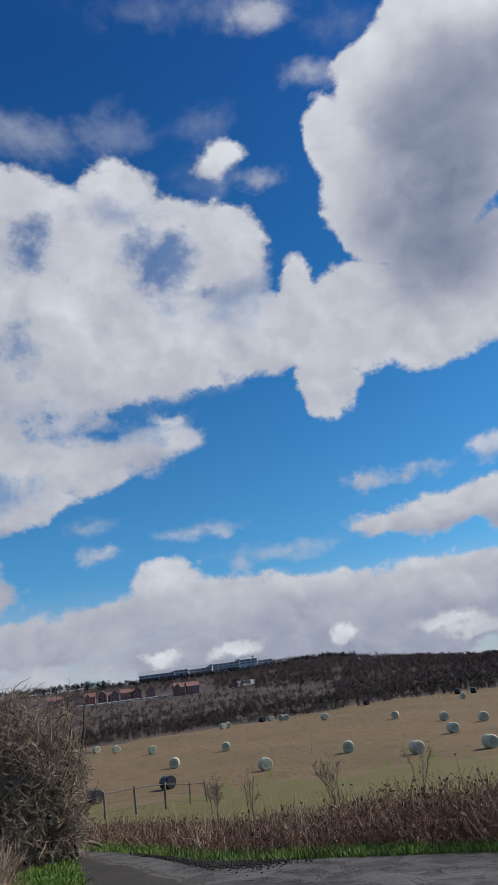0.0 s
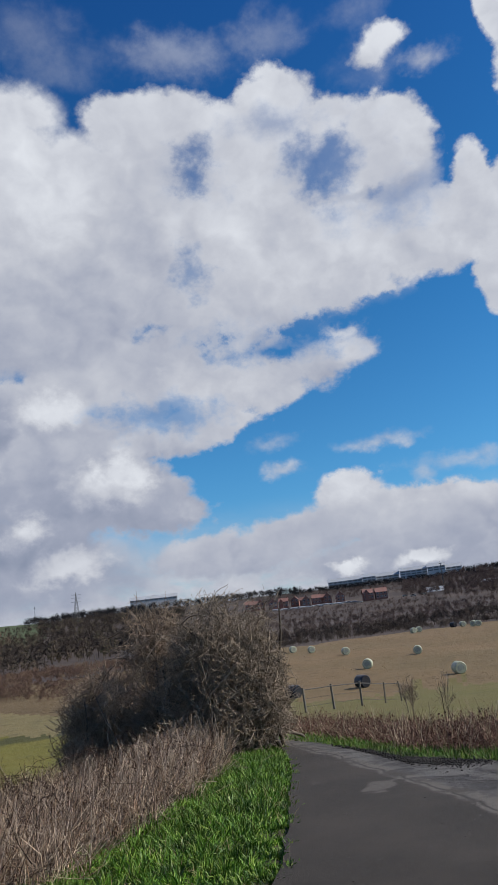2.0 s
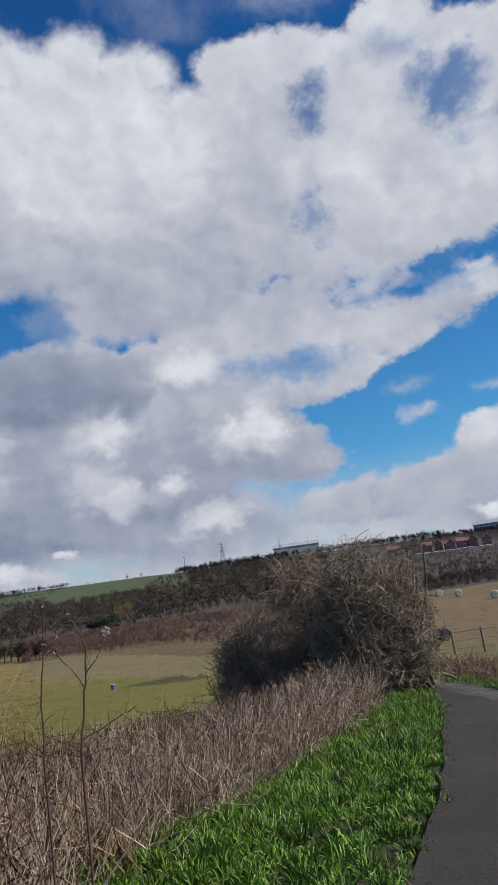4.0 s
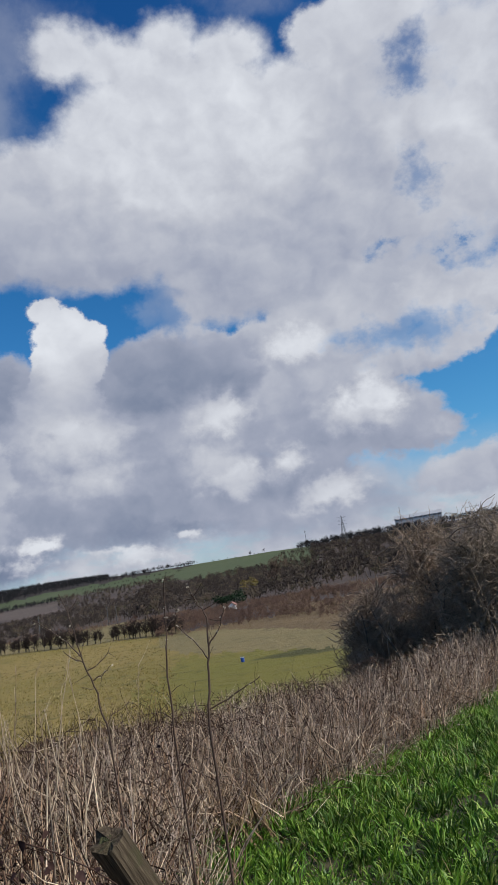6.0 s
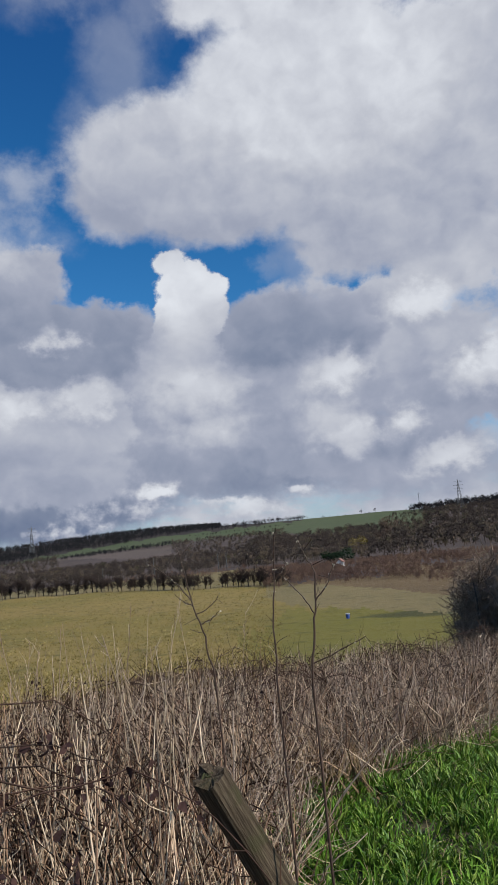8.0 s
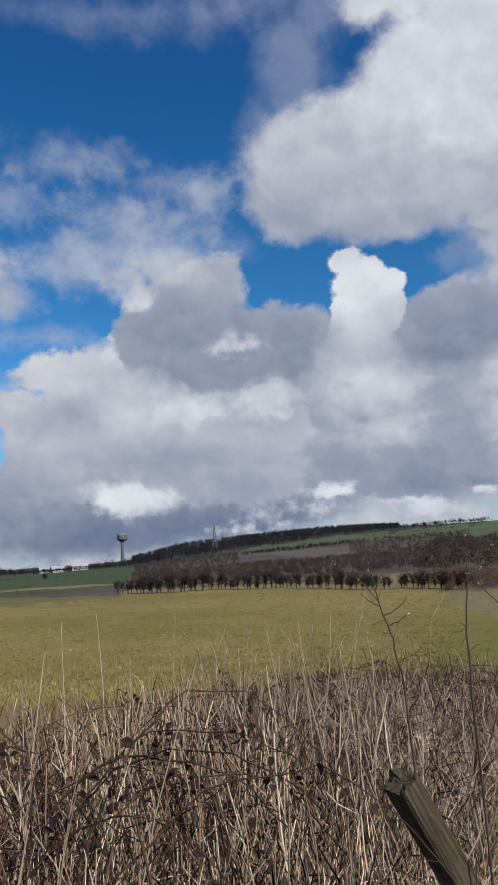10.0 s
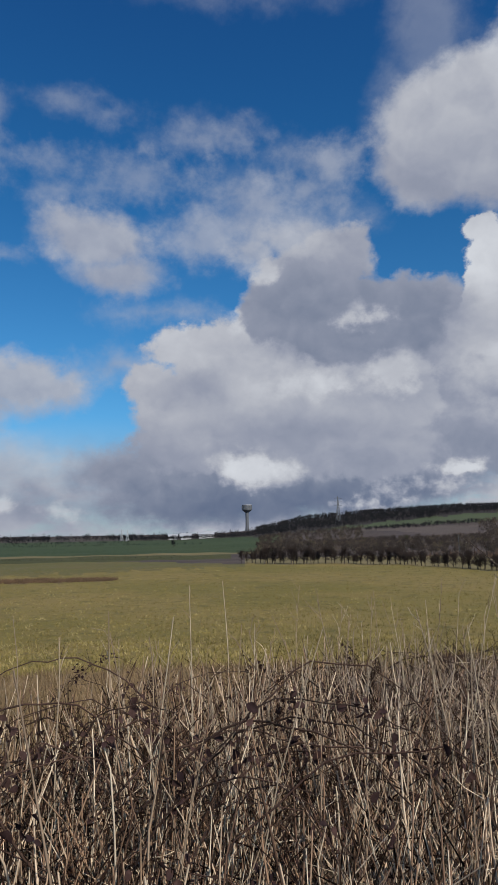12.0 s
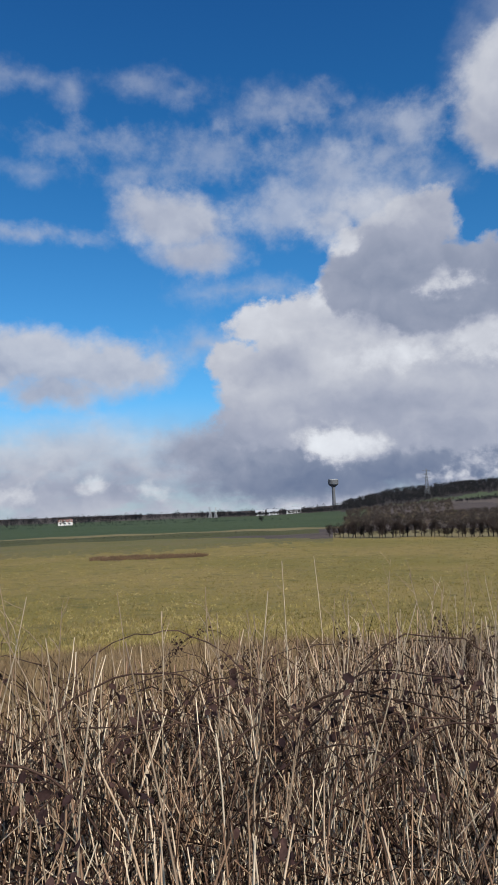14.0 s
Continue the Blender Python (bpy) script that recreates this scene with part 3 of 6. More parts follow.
def land_polar(a, r):
    """Height of the land at azimuth a (degrees) and distance r, as arrays."""
    a, r = np.broadcast_arrays(np.asarray(a, float), np.asarray(r, float))
    t = np.clip((a - 20) / 12, 0, 1)
    t = np.where(a > 120, np.clip((170 - a) / 50, 0, 1), t * t * (3 - 2 * t))
    inner = np.stack([NEAR_RIGHT[k] * (1 - t) + NEAR_LEFT[k] * t for k in range(9)], -1)
    outer = np.stack([np.interp(a, FAR_AZ, FAR_Z[:, k]) for k in range(9)], -1)
    z = np.concatenate([inner, outer], -1)
    rad = np.array(RADII, float)
    k = np.clip(np.searchsorted(rad, r, side="right") - 1, 0, len(rad) - 2)
    u = np.clip((r - rad[k]) / (rad[k + 1] - rad[k]), 0, 1)
    z0, z1 = np.take_along_axis(z, k[..., None], -1)[..., 0], np.take_along_axis(z, (k + 1)[..., None], -1)[..., 0]
    x, y = -np.sin(np.radians(a)) * r, np.cos(np.radians(a)) * r
    swell = np.clip((r - 30) / 120, 0, 1) * 0.18 * (np.sin(x * 0.11 + 1) * np.cos(y * 0.09) + 0.5 * np.sin(x * 0.31 + y * 0.22))
    return z0 * (1 - u) + z1 * u + swell


def polar(x, y):
    return math.degrees(math.atan2(-x, y)), math.hypot(x, y)


def land(x, y):
    a, r = polar(x, y)
    return float(land_polar(a, r))


def on_land(az_deg, r, up=0.0):
    p = toward(az_deg, 0, r)
    return Vector((p.x, p.y, land(p.x, p.y) + up))


def mesh_object(name, verts, faces, mats=(), index=None, smooth=False):
    me = bpy.data.meshes.new(name)
    me.from_pydata([tuple(v) for v in verts], [], faces)
    for m in mats:
        me.materials.append(m)
    if index is not None:
        me.polygons.foreach_set("material_index", np.asarray(index, np.int32))
    if smooth:
        me.polygons.foreach_set("use_smooth", np.ones(len(me.polygons), bool))
    me.update()
    return new(name, me)


# far edge of the two near fields, by azimuth
MEADOW_EDGE = ([20, 31, 34, 37, 43, 50, 54, 58, 62, 70, 78, 84, 92, 110], [60, 73, 81, 94, 116, 125, 130, 150, 160, 163, 195, 215, 215, 215])
HAY_EDGE = ([-40, -15, -5, 3, 14, 20], [182, 180, 186, 170, 158, 155])


def ground():
    azs = np.concatenate([np.arange(-180, -32, 4.0), np.arange(-32, 100, 0.36), np.arange(100, 180.1, 4.0)])
    azs[-1] = 180
    rs = np.concatenate([[0.0], np.geomspace(0.6, 4600, 330)])
    A, R = np.meshgrid(azs, rs, indexing="ij")
    Z = land_polar(A, R)
    X, Y = -np.sin(np.radians(A)) * R, np.cos(np.radians(A)) * R
    na, nr = A.shape
    verts = np.stack([X, Y, Z], -1).reshape(-1, 3)
    i, j = np.meshgrid(np.arange(na - 1), np.arange(nr - 1), indexing="ij")
    q = np.stack([i * nr + j, (i + 1) * nr + j, (i + 1) * nr + j + 1, i * nr + j + 1], -1).reshape(-1, 4)[:, ::-1]
    a = (A[:-1, :-1] + A[1:, 1:]).ravel() / 2
    r = (R[:-1, :-1] + R[1:, 1:]).ravel() / 2
    # ragged borders between the fields
    rag = np.sin(a * 2.1 + np.log(r + 1) * 9) + 0.7 * np.sin(a * 5.3 - np.log(r + 1) * 17)
    a_true, edge = a, np.interp(a, *MEADOW_EDGE)
    a, rr = a + 0.4 * rag, r * (1 + 0.025 * rag)
    mi = np.full(len(a), 4)
    mi[r < 15] = 5
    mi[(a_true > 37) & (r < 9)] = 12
    # ground under the thicket, its shade put into the colour
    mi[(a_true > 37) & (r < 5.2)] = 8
    mi[(a_true > 24) & (r >= 9) & (r < edge)] = 0
    mi[(a_true > 38) & (r >= 9) & (rr < np.interp(a_true, [38, 44, 60, 100], [18, 28, 26, 22]))] = 12
    mi[(a_true > 22) & (a < 47) & (r >= edge) & (rr < 122)] = 12
    mi[(a_true > 22) & (a < 36) & (r >= edge) & (rr < 150)] = 12
    mi[(a > 71) & (rr > np.interp(a, [71, 80, 100], [150, 139, 136])) & (r < edge)] = 7
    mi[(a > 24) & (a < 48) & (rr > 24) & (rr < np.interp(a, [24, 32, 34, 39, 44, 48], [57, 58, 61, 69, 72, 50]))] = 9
    mi[(a > 26) & (a < 46) & (rr >= np.interp(a, [26, 32, 34, 39, 44, 46], [57, 58, 61, 69, 76, 96])) & (r < edge)] = 6
    mi[(a_true < 24) & (r >= 15) & (r < np.interp(a_true, *HAY_EDGE))] = 1
    mi[(a_true < 24) & (r >= 15) & (rr * (1 + 0.06 * rag) < 60 + 6 * np.sin(a * 0.5))] = 7
    mi[(a > 68) & (r > 290) & (r < 900)] = 2
    mi[(a > 32.5) & (a < 66) & (rr > np.interp(a, [32.5, 42, 48, 54, 62, 66], [480, 540, 690, 680, 740, 780])) & (rr < np.interp(a, [32.5, 42, 43, 48, 54, 62, 66], [1050, 1050, 950, 925, 960, 880, 800]))] = 11
    # the same shade-dark colour on the floor of the hilltop wood
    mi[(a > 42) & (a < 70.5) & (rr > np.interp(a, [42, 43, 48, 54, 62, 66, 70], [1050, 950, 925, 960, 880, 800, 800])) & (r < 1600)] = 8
    mi[(a_true > 44) & (a_true < 71) & (r >= edge) & (r < 212)] = 6
    mi[(a > 82) & (a < 89.5) & (rr > 113) & (rr < 121)] = 12
    mi[(a > 52.5) & (a < 63) & (rr > np.interp(a, [52, 54, 62], [425, 430, 650])) & (rr < np.interp(a, [52, 54, 62], [570, 600, 690]))] = 3
    mi[(a > 72) & (r > 215) & (r < 262)] = 10
    mi[(a > 70) & (r >= 262) & (r < 290)] = 6
    ob = mesh_object("ground", verts, q.tolist(), [M_MEADOW, M_HAY, M_GREEN, M_PLOUGH, M_SCRUB, M_VERGE, M_STRAWFIELD, M_HAYGREEN, M_SHADELITTER, M_LUSH, M_DARKGRASS, M_HILLGREEN, M_ROUGH], mi, True)
    return tagged(ob, "rolling farmland with rough meadow, stubble field and scrubby hillside", "ground", kind="structure")


ground()

# ---- the lane ----
def asphalt(n, p, b):
    """Dark tarmac with stone grain and dusty worn areas; beyond an old broken seam a paler, potholed apron."""
    grain = n.noise(p, 110.0, 3, 0.7)
    dust = n.noise(p, 0.9, 4, 0.6)
    worn = n.noise(n.vec("MULTIPLY", p, (1.5, 0.7, 1.0)), 1.5, 5, 0.62, 0.4)
    rough = n.noise(p, 3.2, 5, 0.65, 0.6)
    col = n.mix(n.span(dust, 0.35, 0.65), (0.030, 0.0245, 0.020), (0.046, 0.037, 0.030))
    col = n.mix(n.span(worn, 0.64, 0.70, 0.0, 0.55), col, (0.082, 0.068, 0.056))
    # one scraped patch in the middle of the lane
    q = n.vec("ADD", p, n.vec("MULTIPLY", n.vec("SUBTRACT", n.noise(p, 4.0, 4, 0.6, 0.0, True), (0.5, 0.5, 0.5)), (0.5, 0.9, 0.0)))
    q = n.vec("MULTIPLY", n.vec("SUBTRACT", q, (-1.22, 7.7, 0.0)), (7.0, 2.6, 0.0))
    spot = n.add("ShaderNodeVectorMath", q, op="LENGTH").outputs["Value"]
    col = n.mix(n.span(spot, 0.7, 1.1, 0.7, 0.0), col, (0.13, 0.112, 0.098))
    # the apron to the side road
    side = n.add("ShaderNodeVectorMath", n.vec("SUBTRACT", p, (-0.62, 7.19, 0.0)), (0.892, 0.451, 0.0), op="DOT_PRODUCT").outputs["Value"]
    side = n.math("ADD", side, n.math("MULTIPLY", n.math("SUBTRACT", n.noise(p, 1.2, 3, 0.6), 0.5), 0.35))
    apron = n.mix(n.span(rough, 0.40, 0.62), (0.040, 0.036, 0.036), (0.098, 0.089, 0.083))
    apron = n.mix(n.span(n.noise(p, 0.8, 4, 0.6), 0.52, 0.66, 0.0, 0.8), apron, (0.125, 0.116, 0.108))
    col = n.mix(n.span(side, 0.12, 0.25), col, apron)
    strip = n.math("MULTIPLY", n.span(side, -0.03, 0.03), n.span(side, 0.16, 0.28, 1.0, 0.0))
    col = n.mix(n.math("MULTIPLY", strip, n.span(rough, 0.42, 0.56, 0.15, 0.9)), col, (0.135, 0.118, 0.104))
    crack = n.math("MULTIPLY", n.span(n.math("ABSOLUTE", n.math("SUBTRACT", side, 0.08)), 0.0, 0.035, 1.0, 0.0), n.span(rough, 0.44, 0.52))
    col = n.mix(n.math("MULTIPLY", crack, 0.8), col, (0.014, 0.012, 0.011))
    col = n.mix(n.span(grain, 0.45, 0.75, 0.0, 0.6), col, (0.105, 0.089, 0.074))
    col = n.mix(n.span(grain, 0.28, 0.42, 0.6, 0.0), col, (0.010, 0.009, 0.008))
    n.put(b.inputs["Base Color"], col)
    pits = n.math("MULTIPLY", n.span(side, 0.1, 0.4), n.span(rough, 0.3, 0.6, -4.0, 0.0))
    bump(n, b, n.math("ADD", n.math("ADD", grain, n.math("MULTIPLY", worn, 1.5)), pits), 0.8, 0.008)


M_ASPHALT = material("asphalt", asphalt, 0.85)
LEFT_EDGE = [(-1.2, -6), (-1.2, 0), (-1.3, 3), (-1.42, 4.2), (-1.58, 5.3), (-1.9, 6.7), (-2.6, 9.6), (-3.7, 13.0), (-6.5, 17.5), (-11, 22)]
RIGHT_EDGE = [(6, -6), (6, 0), (6, 3), (5, 6.0), (3.5, 8.2), (1.0, 8.8), (-0.5, 9.3), (-2.2, 11.6), (-4.5, 17.0), (-9, 24)]


def resample(pts, n):
    p = np.array(pts, float)
    d = np.r_[0, np.cumsum(np.linalg.norm(np.diff(p, axis=0), axis=1))]
    u = np.linspace(0, d[-1], n)
    return np.stack([np.interp(u, d, p[:, 0]), np.interp(u, d, p[:, 1])], -1)


def lane():
    L, R = resample(LEFT_EDGE, 140), resample(RIGHT_EDGE, 140)
    verts, faces, m = [], [], 24
    for i in range(140):
        for k in range(m + 1):
            p = L[i] + (R[i] - L[i]) * k / m
            wob = 0.04 * noise.noise(Vector((p[0] * 2.5, p[1] * 2.5, 3))) if k in (0, m) else 0
            verts.append((p[0] + wob, p[1], land(*p) + 0.03 + 0.015 * math.sin(math.pi * k / m)))
    for i in range(139):
        for k in range(m):
            a = i * (m + 1) + k
            faces.append((a, a + 1, a + m + 2, a + m + 1))
    ob = mesh_object("road", verts, faces, [M_ASPHALT], smooth=True)
    return tagged(ob, "worn dark asphalt country lane bending past a thorn bush", "road", kind="structure")


lane()

# ---- tools for plants and built things ----
RNG = np.random.default_rng(11)


def rand(a, b, n=None):
    return RNG.uniform(a, b, n)


def unit(v):
    return v / np.maximum(np.linalg.norm(v, axis=-1, keepdims=True), 1e-9)


def fast_mesh(name, verts, faces, mats):
    """A mesh from an array of corners and a list of (faces array, material index)."""
    me = bpy.data.meshes.new(name)
    me.vertices.add(len(verts))
    me.vertices.foreach_set("co", np.asarray(verts, np.float32).ravel())
    loops = np.concatenate([f.ravel() for f, _ in faces])
    sizes = np.concatenate([np.full(len(f), f.shape[1]) for f, _ in faces])
    me.loops.add(len(loops))
    me.loops.foreach_set("vertex_index", loops.astype(np.int32))
    me.polygons.add(len(sizes))
    me.polygons.foreach_set("loop_start", np.r_[0, np.cumsum(sizes)[:-1]].astype(np.int32))
    me.polygons.foreach_set("material_index", np.concatenate([np.full(len(f), m) for f, m in faces]).astype(np.int32))
    for m in mats:
        me.materials.append(m)
    me.update(calc_edges=True)
    me.validate()
    return me


def strands(P, R, sides=3):
    """Tapered stems along N polylines of K points: corners and faces."""
    N, K, _ = P.shape
    T = np.gradient(P, axis=1)
    T = unit(T)
    ref = np.where(np.abs(T[..., 2:3]) > 0.9, np.array([1.0, 0, 0]), np.array([0, 0, 1.0]))
    U = unit(np.cross(T, ref))
    V = np.cross(T, U)
    ang = np.arange(sides) * 2 * np.pi / sides
    ring = np.cos(ang)[:, None] * U[:, :, None, :] + np.sin(ang)[:, None] * V[:, :, None, :]
    verts = (P[:, :, None, :] + ring * R[:, :, None, None]).reshape(-1, 3)
    n, k, s = np.meshgrid(np.arange(N), np.arange(K - 1), np.arange(sides), indexing="ij")
    base = (n * K + k) * sides
    t = (s + 1) % sides
    quads = np.stack([base + s, base + t, base + sides + t, base + sides + s], -1).reshape(-1, 4)
    return verts, quads


def blades(base, tip, width, bend=0.3):
    """Flat tapering blades of two pieces that curve over, from arrays of roots and tips."""
    d = tip - base
    L = np.linalg.norm(d, axis=-1, keepdims=True)
    side = unit(np.cross(d, np.array([0, 0, 1.0])) + 1e-4 * RNG.normal(size=d.shape))
    turn = rand(0, 2 * np.pi, (len(d), 1))
    side = unit(side * np.cos(turn) + np.array([0, 0, 1.0]) * 0 + np.cross(unit(d), side) * np.sin(turn))
    mid = base + d * 0.55 + np.array([0, 0, 1.0]) * L * bend * 0.35
    w = width[:, None]
    verts = np.stack([base - side * w, base + side * w, mid - side * w * 0.8, mid + side * w * 0.8, tip], 1).reshape(-1, 3)
    o = np.arange(len(d))[:, None] * 5
    return verts, o + np.array([[0, 1, 3, 2]]), o + np.array([[2, 3, 4]])


def leaves(c, axis, up, size):
    """Folded leaves: two halves along a midrib. Arrays of places, directions and sizes."""
    axis = unit(axis)
    side = unit(np.cross(axis, up))
    nrm = np.cross(side, axis)
    s = size[:, None]
    a = c - axis * s * 0.5
    b = c + axis * s * 0.55 - nrm * s * 0.12
    mid = c + nrm * s * 0.02
    l1, r1 = (c - axis * s * 0.2 + k * side * s * 0.33 + nrm * s * 0.16 for k in (-1, 1))
    l2, r2 = (c + axis * s * 0.22 + k * side * s * 0.26 + nrm * s * 0.10 for k in (-1, 1))
    verts = np.stack([a, l1, l2, b, r2, r1, mid], 1).reshape(-1, 3)
    o = np.arange(len(c))[:, None] * 7
    tri = ((0, 6, 1), (1, 6, 2), (2, 6, 3), (3, 6, 4), (4, 6, 5), (5, 6, 0))
    return verts, np.concatenate([o + np.array([t]) for t in tri])


class Heap:
    """Gathers corners and faces of one mesh."""

    def __init__(self):
        self.v, self.f, self.n = [], [], 0

    def add(self, verts, *faces, mat=0):
        for f in faces:
            self.f.append((f + self.n, mat))
        self.v.append(verts)
        self.n += len(verts)
        return self

    def mesh(self, name, *mats):
        return fast_mesh(name, np.concatenate(self.v), self.f, mats)


def grow(P, count, lo, hi, spread, up, K=4, start=0.25, inside=None, curl=0.25):
    """Side shoots on parent polylines P: count polylines of K points."""
    N, KP, _ = P.shape
    i = RNG.integers(0, N, count)
    t = rand(start, 0.999, count) * (KP - 1)
    k = t.astype(int)
    u = (t - k)[:, None]
    a, b = P[i, k], P[i, k + 1]
    p0 = a * (1 - u) + b * u
    d = unit(unit(b - a) * (1 - spread) + unit(RNG.normal(size=(count, 3))) * spread + np.array([0, 0, up]))
    L = rand(lo, hi, (count, 1)) / (K - 1)
    pts = [p0]
    for _ in range(K - 1):
        d = unit(d + RNG.normal(size=d.shape) * curl)
        pts.append(pts[-1] + d * L)
    Q = np.stack(pts, 1)
    return Q if inside is None else Q[inside(Q[:, -1])]


def taper(P, r0, r1, vary=0.3):
    K = P.shape[1]
    w = np.linspace(1, r1 / r0, K)[None] * r0
    return w * rand(1 - vary, 1 + vary, (len(P), 1))


def part(name, data, parent, label="", mat=None, kind=""):
    """Links a bmesh or mesh as one mesh object under a thing or a part."""
    if isinstance(data, bmesh.types.BMesh):
        me = bpy.data.meshes.new(name)
        data.to_mesh(me)
        data.free()
        data = me
    if mat is not None:
        data.materials.append(mat)
    ob = new(name, data)
    ob.parent = parent
    if label:
        ob["label"] = label
    if kind:
        ob["kind"] = kind
    return ob


def thing(name, m, label, category, group="", kind=""):
    ob = new(name)
    ob.empty_display_size = 0.2
    ob.matrix_basis = m
    return tagged(ob, label, category, group, kind)


def box(x0, x1, y0, y1, z0, z1, bevel=0.0, bm=None):
    bm = bm or bmesh.new()
    r = bmesh.ops.create_cube(bm, size=1, matrix=Matrix.LocRotScale(((x0 + x1) / 2, (y0 + y1) / 2, (z0 + z1) / 2), None, (x1 - x0, y1 - y0, z1 - z0)))
    if bevel:
        edges = {e for v in r["verts"] for e in v.link_edges}
        bmesh.ops.bevel(bm, geom=list(edges), offset=bevel, segments=2, affect="EDGES", profile=0.5)
    return bm


def rod(a, b, r0, r1=None, sides=8, bm=None):
    bm = bm or bmesh.new()
    a, b = Vector(a), Vector(b)
    q = (b - a).to_track_quat("Z", "Y").to_matrix().to_4x4()
    bmesh.ops.create_cone(bm, cap_ends=True, segments=sides, radius1=r0, radius2=r0 if r1 is None else r1, depth=(b - a).length, matrix=Matrix.Translation((a + b) / 2) @ q)
    return bm


def lathe(rings, sides=24, bm=None):
    """A turned body from (radius, height) rings."""
    bm = bm or bmesh.new()
    rows = [[bm.verts.new((r * math.cos(2 * math.pi * s / sides), r * math.sin(2 * math.pi * s / sides), z)) for s in range(sides)] for r, z in rings]
    for a, b in zip(rows, rows[1:]):
        for s in range(sides):
            bm.faces.new((a[s], a[(s + 1) % sides], b[(s + 1) % sides], b[s]))
    bm.faces.new(rows[0][::-1])
    bm.faces.new(rows[-1])
    return bm

# ---- plants near the lane ----
M_SHOOT = material("dark_shoots", islands((0.06, 0.036, 0.026), (0.08, 0.05, 0.036), (0.045, 0.03, 0.022), 8.0), 0.6)


def stem_colours(n, p, b):
    """Dead stems: some dark and rotten, most tan, some bleached."""
    r = n.tree.nodes.new("ShaderNodeNewGeometry").outputs["Random Per Island"]
    col = n.ramp(r, (0.0, (0.040, 0.024, 0.017)), (0.20, (0.165, 0.096, 0.064)), (0.5, (0.42, 0.266, 0.164)), (0.86, (0.80, 0.64, 0.46)))
    v = n.span(n.noise(p, 5.0, 3, 0.6), 0.3, 0.7, 0.7, 1.15)
    n.put(b.inputs["Base Color"], n.mix(1.0, col, n.add("ShaderNodeCombineXYZ", v, v, v).outputs[0], "MULTIPLY"))


M_STEMSGREY = material("grey_dead_stems", islands((0.10, 0.070, 0.054), (0.31, 0.230, 0.178), (0.55, 0.44, 0.35), 5.0, 0.6), 0.8, 0.1)
M_STEMS = material("dead_stems", stem_colours, 0.75, 0.15)
# twigs whose colour carries the shade deep in the thicket
M_GAPTWIGS = material("gap_shade_twigs", islands((0.026, 0.014, 0.010), (0.050, 0.028, 0.019), (0.012, 0.008, 0.006), 5.0), 0.9, 0.05)
M_STRAW = material("dry_stems", islands((0.36, 0.265, 0.17), (0.25, 0.175, 0.115), (0.58, 0.47, 0.33), 4.0, 0.75), 0.7)
M_CANE = material("bramble_canes", islands((0.055, 0.031, 0.024), (0.085, 0.050, 0.036), (0.035, 0.022, 0.017), 5.0), 0.7, 0.1)
M_DEADLEAF = material("withered_bramble_leaves", islands((0.036, 0.021, 0.021), (0.070, 0.040, 0.034), (0.022, 0.014, 0.016), 60.0), 0.9, 0.03)
M_GRASS = material("verge_grass", islands((0.040, 0.105, 0.008), (0.120, 0.255, 0.020), (0.25, 0.34, 0.06), 3.0, 0.4), 0.5)
M_GRASSDRY = material("dry_grass", islands((0.30, 0.24, 0.12), (0.24, 0.20, 0.09), (0.36, 0.29, 0.16), 1.5), 0.8)
M_TWIG = material("thorn_twigs", islands((0.16, 0.122, 0.088), (0.36, 0.285, 0.21), (0.085, 0.064, 0.047), 2.0), 0.75)
M_BARK = material("bark", speckled((0.10, 0.08, 0.06), (0.07, 0.055, 0.042), (0.15, 0.13, 0.10), 6.0, 8.0, 0.01), 0.9)
M_BUD = material("buds", islands((0.42, 0.38, 0.30), (0.36, 0.30, 0.22), (0.5, 0.45, 0.36), 20.0), 0.7)


def line_x(pts, y):
    p = sorted(pts, key=lambda q: q[1])
    return np.interp(y, [q[1] for q in p], [q[0] for q in p])


# front edge of the thicket towards the lane, and how far back it reaches
FRONT = [(-0.9, -9), (-1.0, -4), (-1.15, -1.0), (-1.3, 0.3), (-1.55, 1.1), (-2.15, 2.0), (-2.9, 2.9), (-3.35, 3.7), (-3.35, 5.5), (-3.35, 7.5), (-3.7, 10.0), (-4.4, 12.0)]


def thicket_roots(n, near=0.0, far=3.2, y0=-3.0, y1=11.0, bias=1.5):
    y = rand(y0, y1, n)
    d = near + (far - near) * rand(0, 1, n) ** bias
    x = line_x(FRONT, y) - d + 0.12 * np.sin(y * 5) + 0.08 * np.sin(y * 13)
    z = land_polar(np.degrees(np.arctan2(-x, y)), np.hypot(x, y))
    return np.stack([x, y, z], -1), d


def bent_stems(root, length, lean, K=6, curl=0.1, fall=0.0):
    """Stems that rise from their roots, leaning and curving."""
    n = len(root)
    a = rand(0, 2 * np.pi, n)
    l = np.abs(RNG.normal(0, lean, n))
    d = np.stack([np.cos(a) * np.sin(l), np.sin(a) * np.sin(l), np.cos(l)], -1)
    pts = [root]
    for _ in range(K - 1):
        d = unit(d + RNG.normal(size=d.shape) * curl - np.array([0, 0, fall]))
        pts.append(pts[-1] + d * (length / (K - 1))[:, None])
    return np.stack(pts, 1)


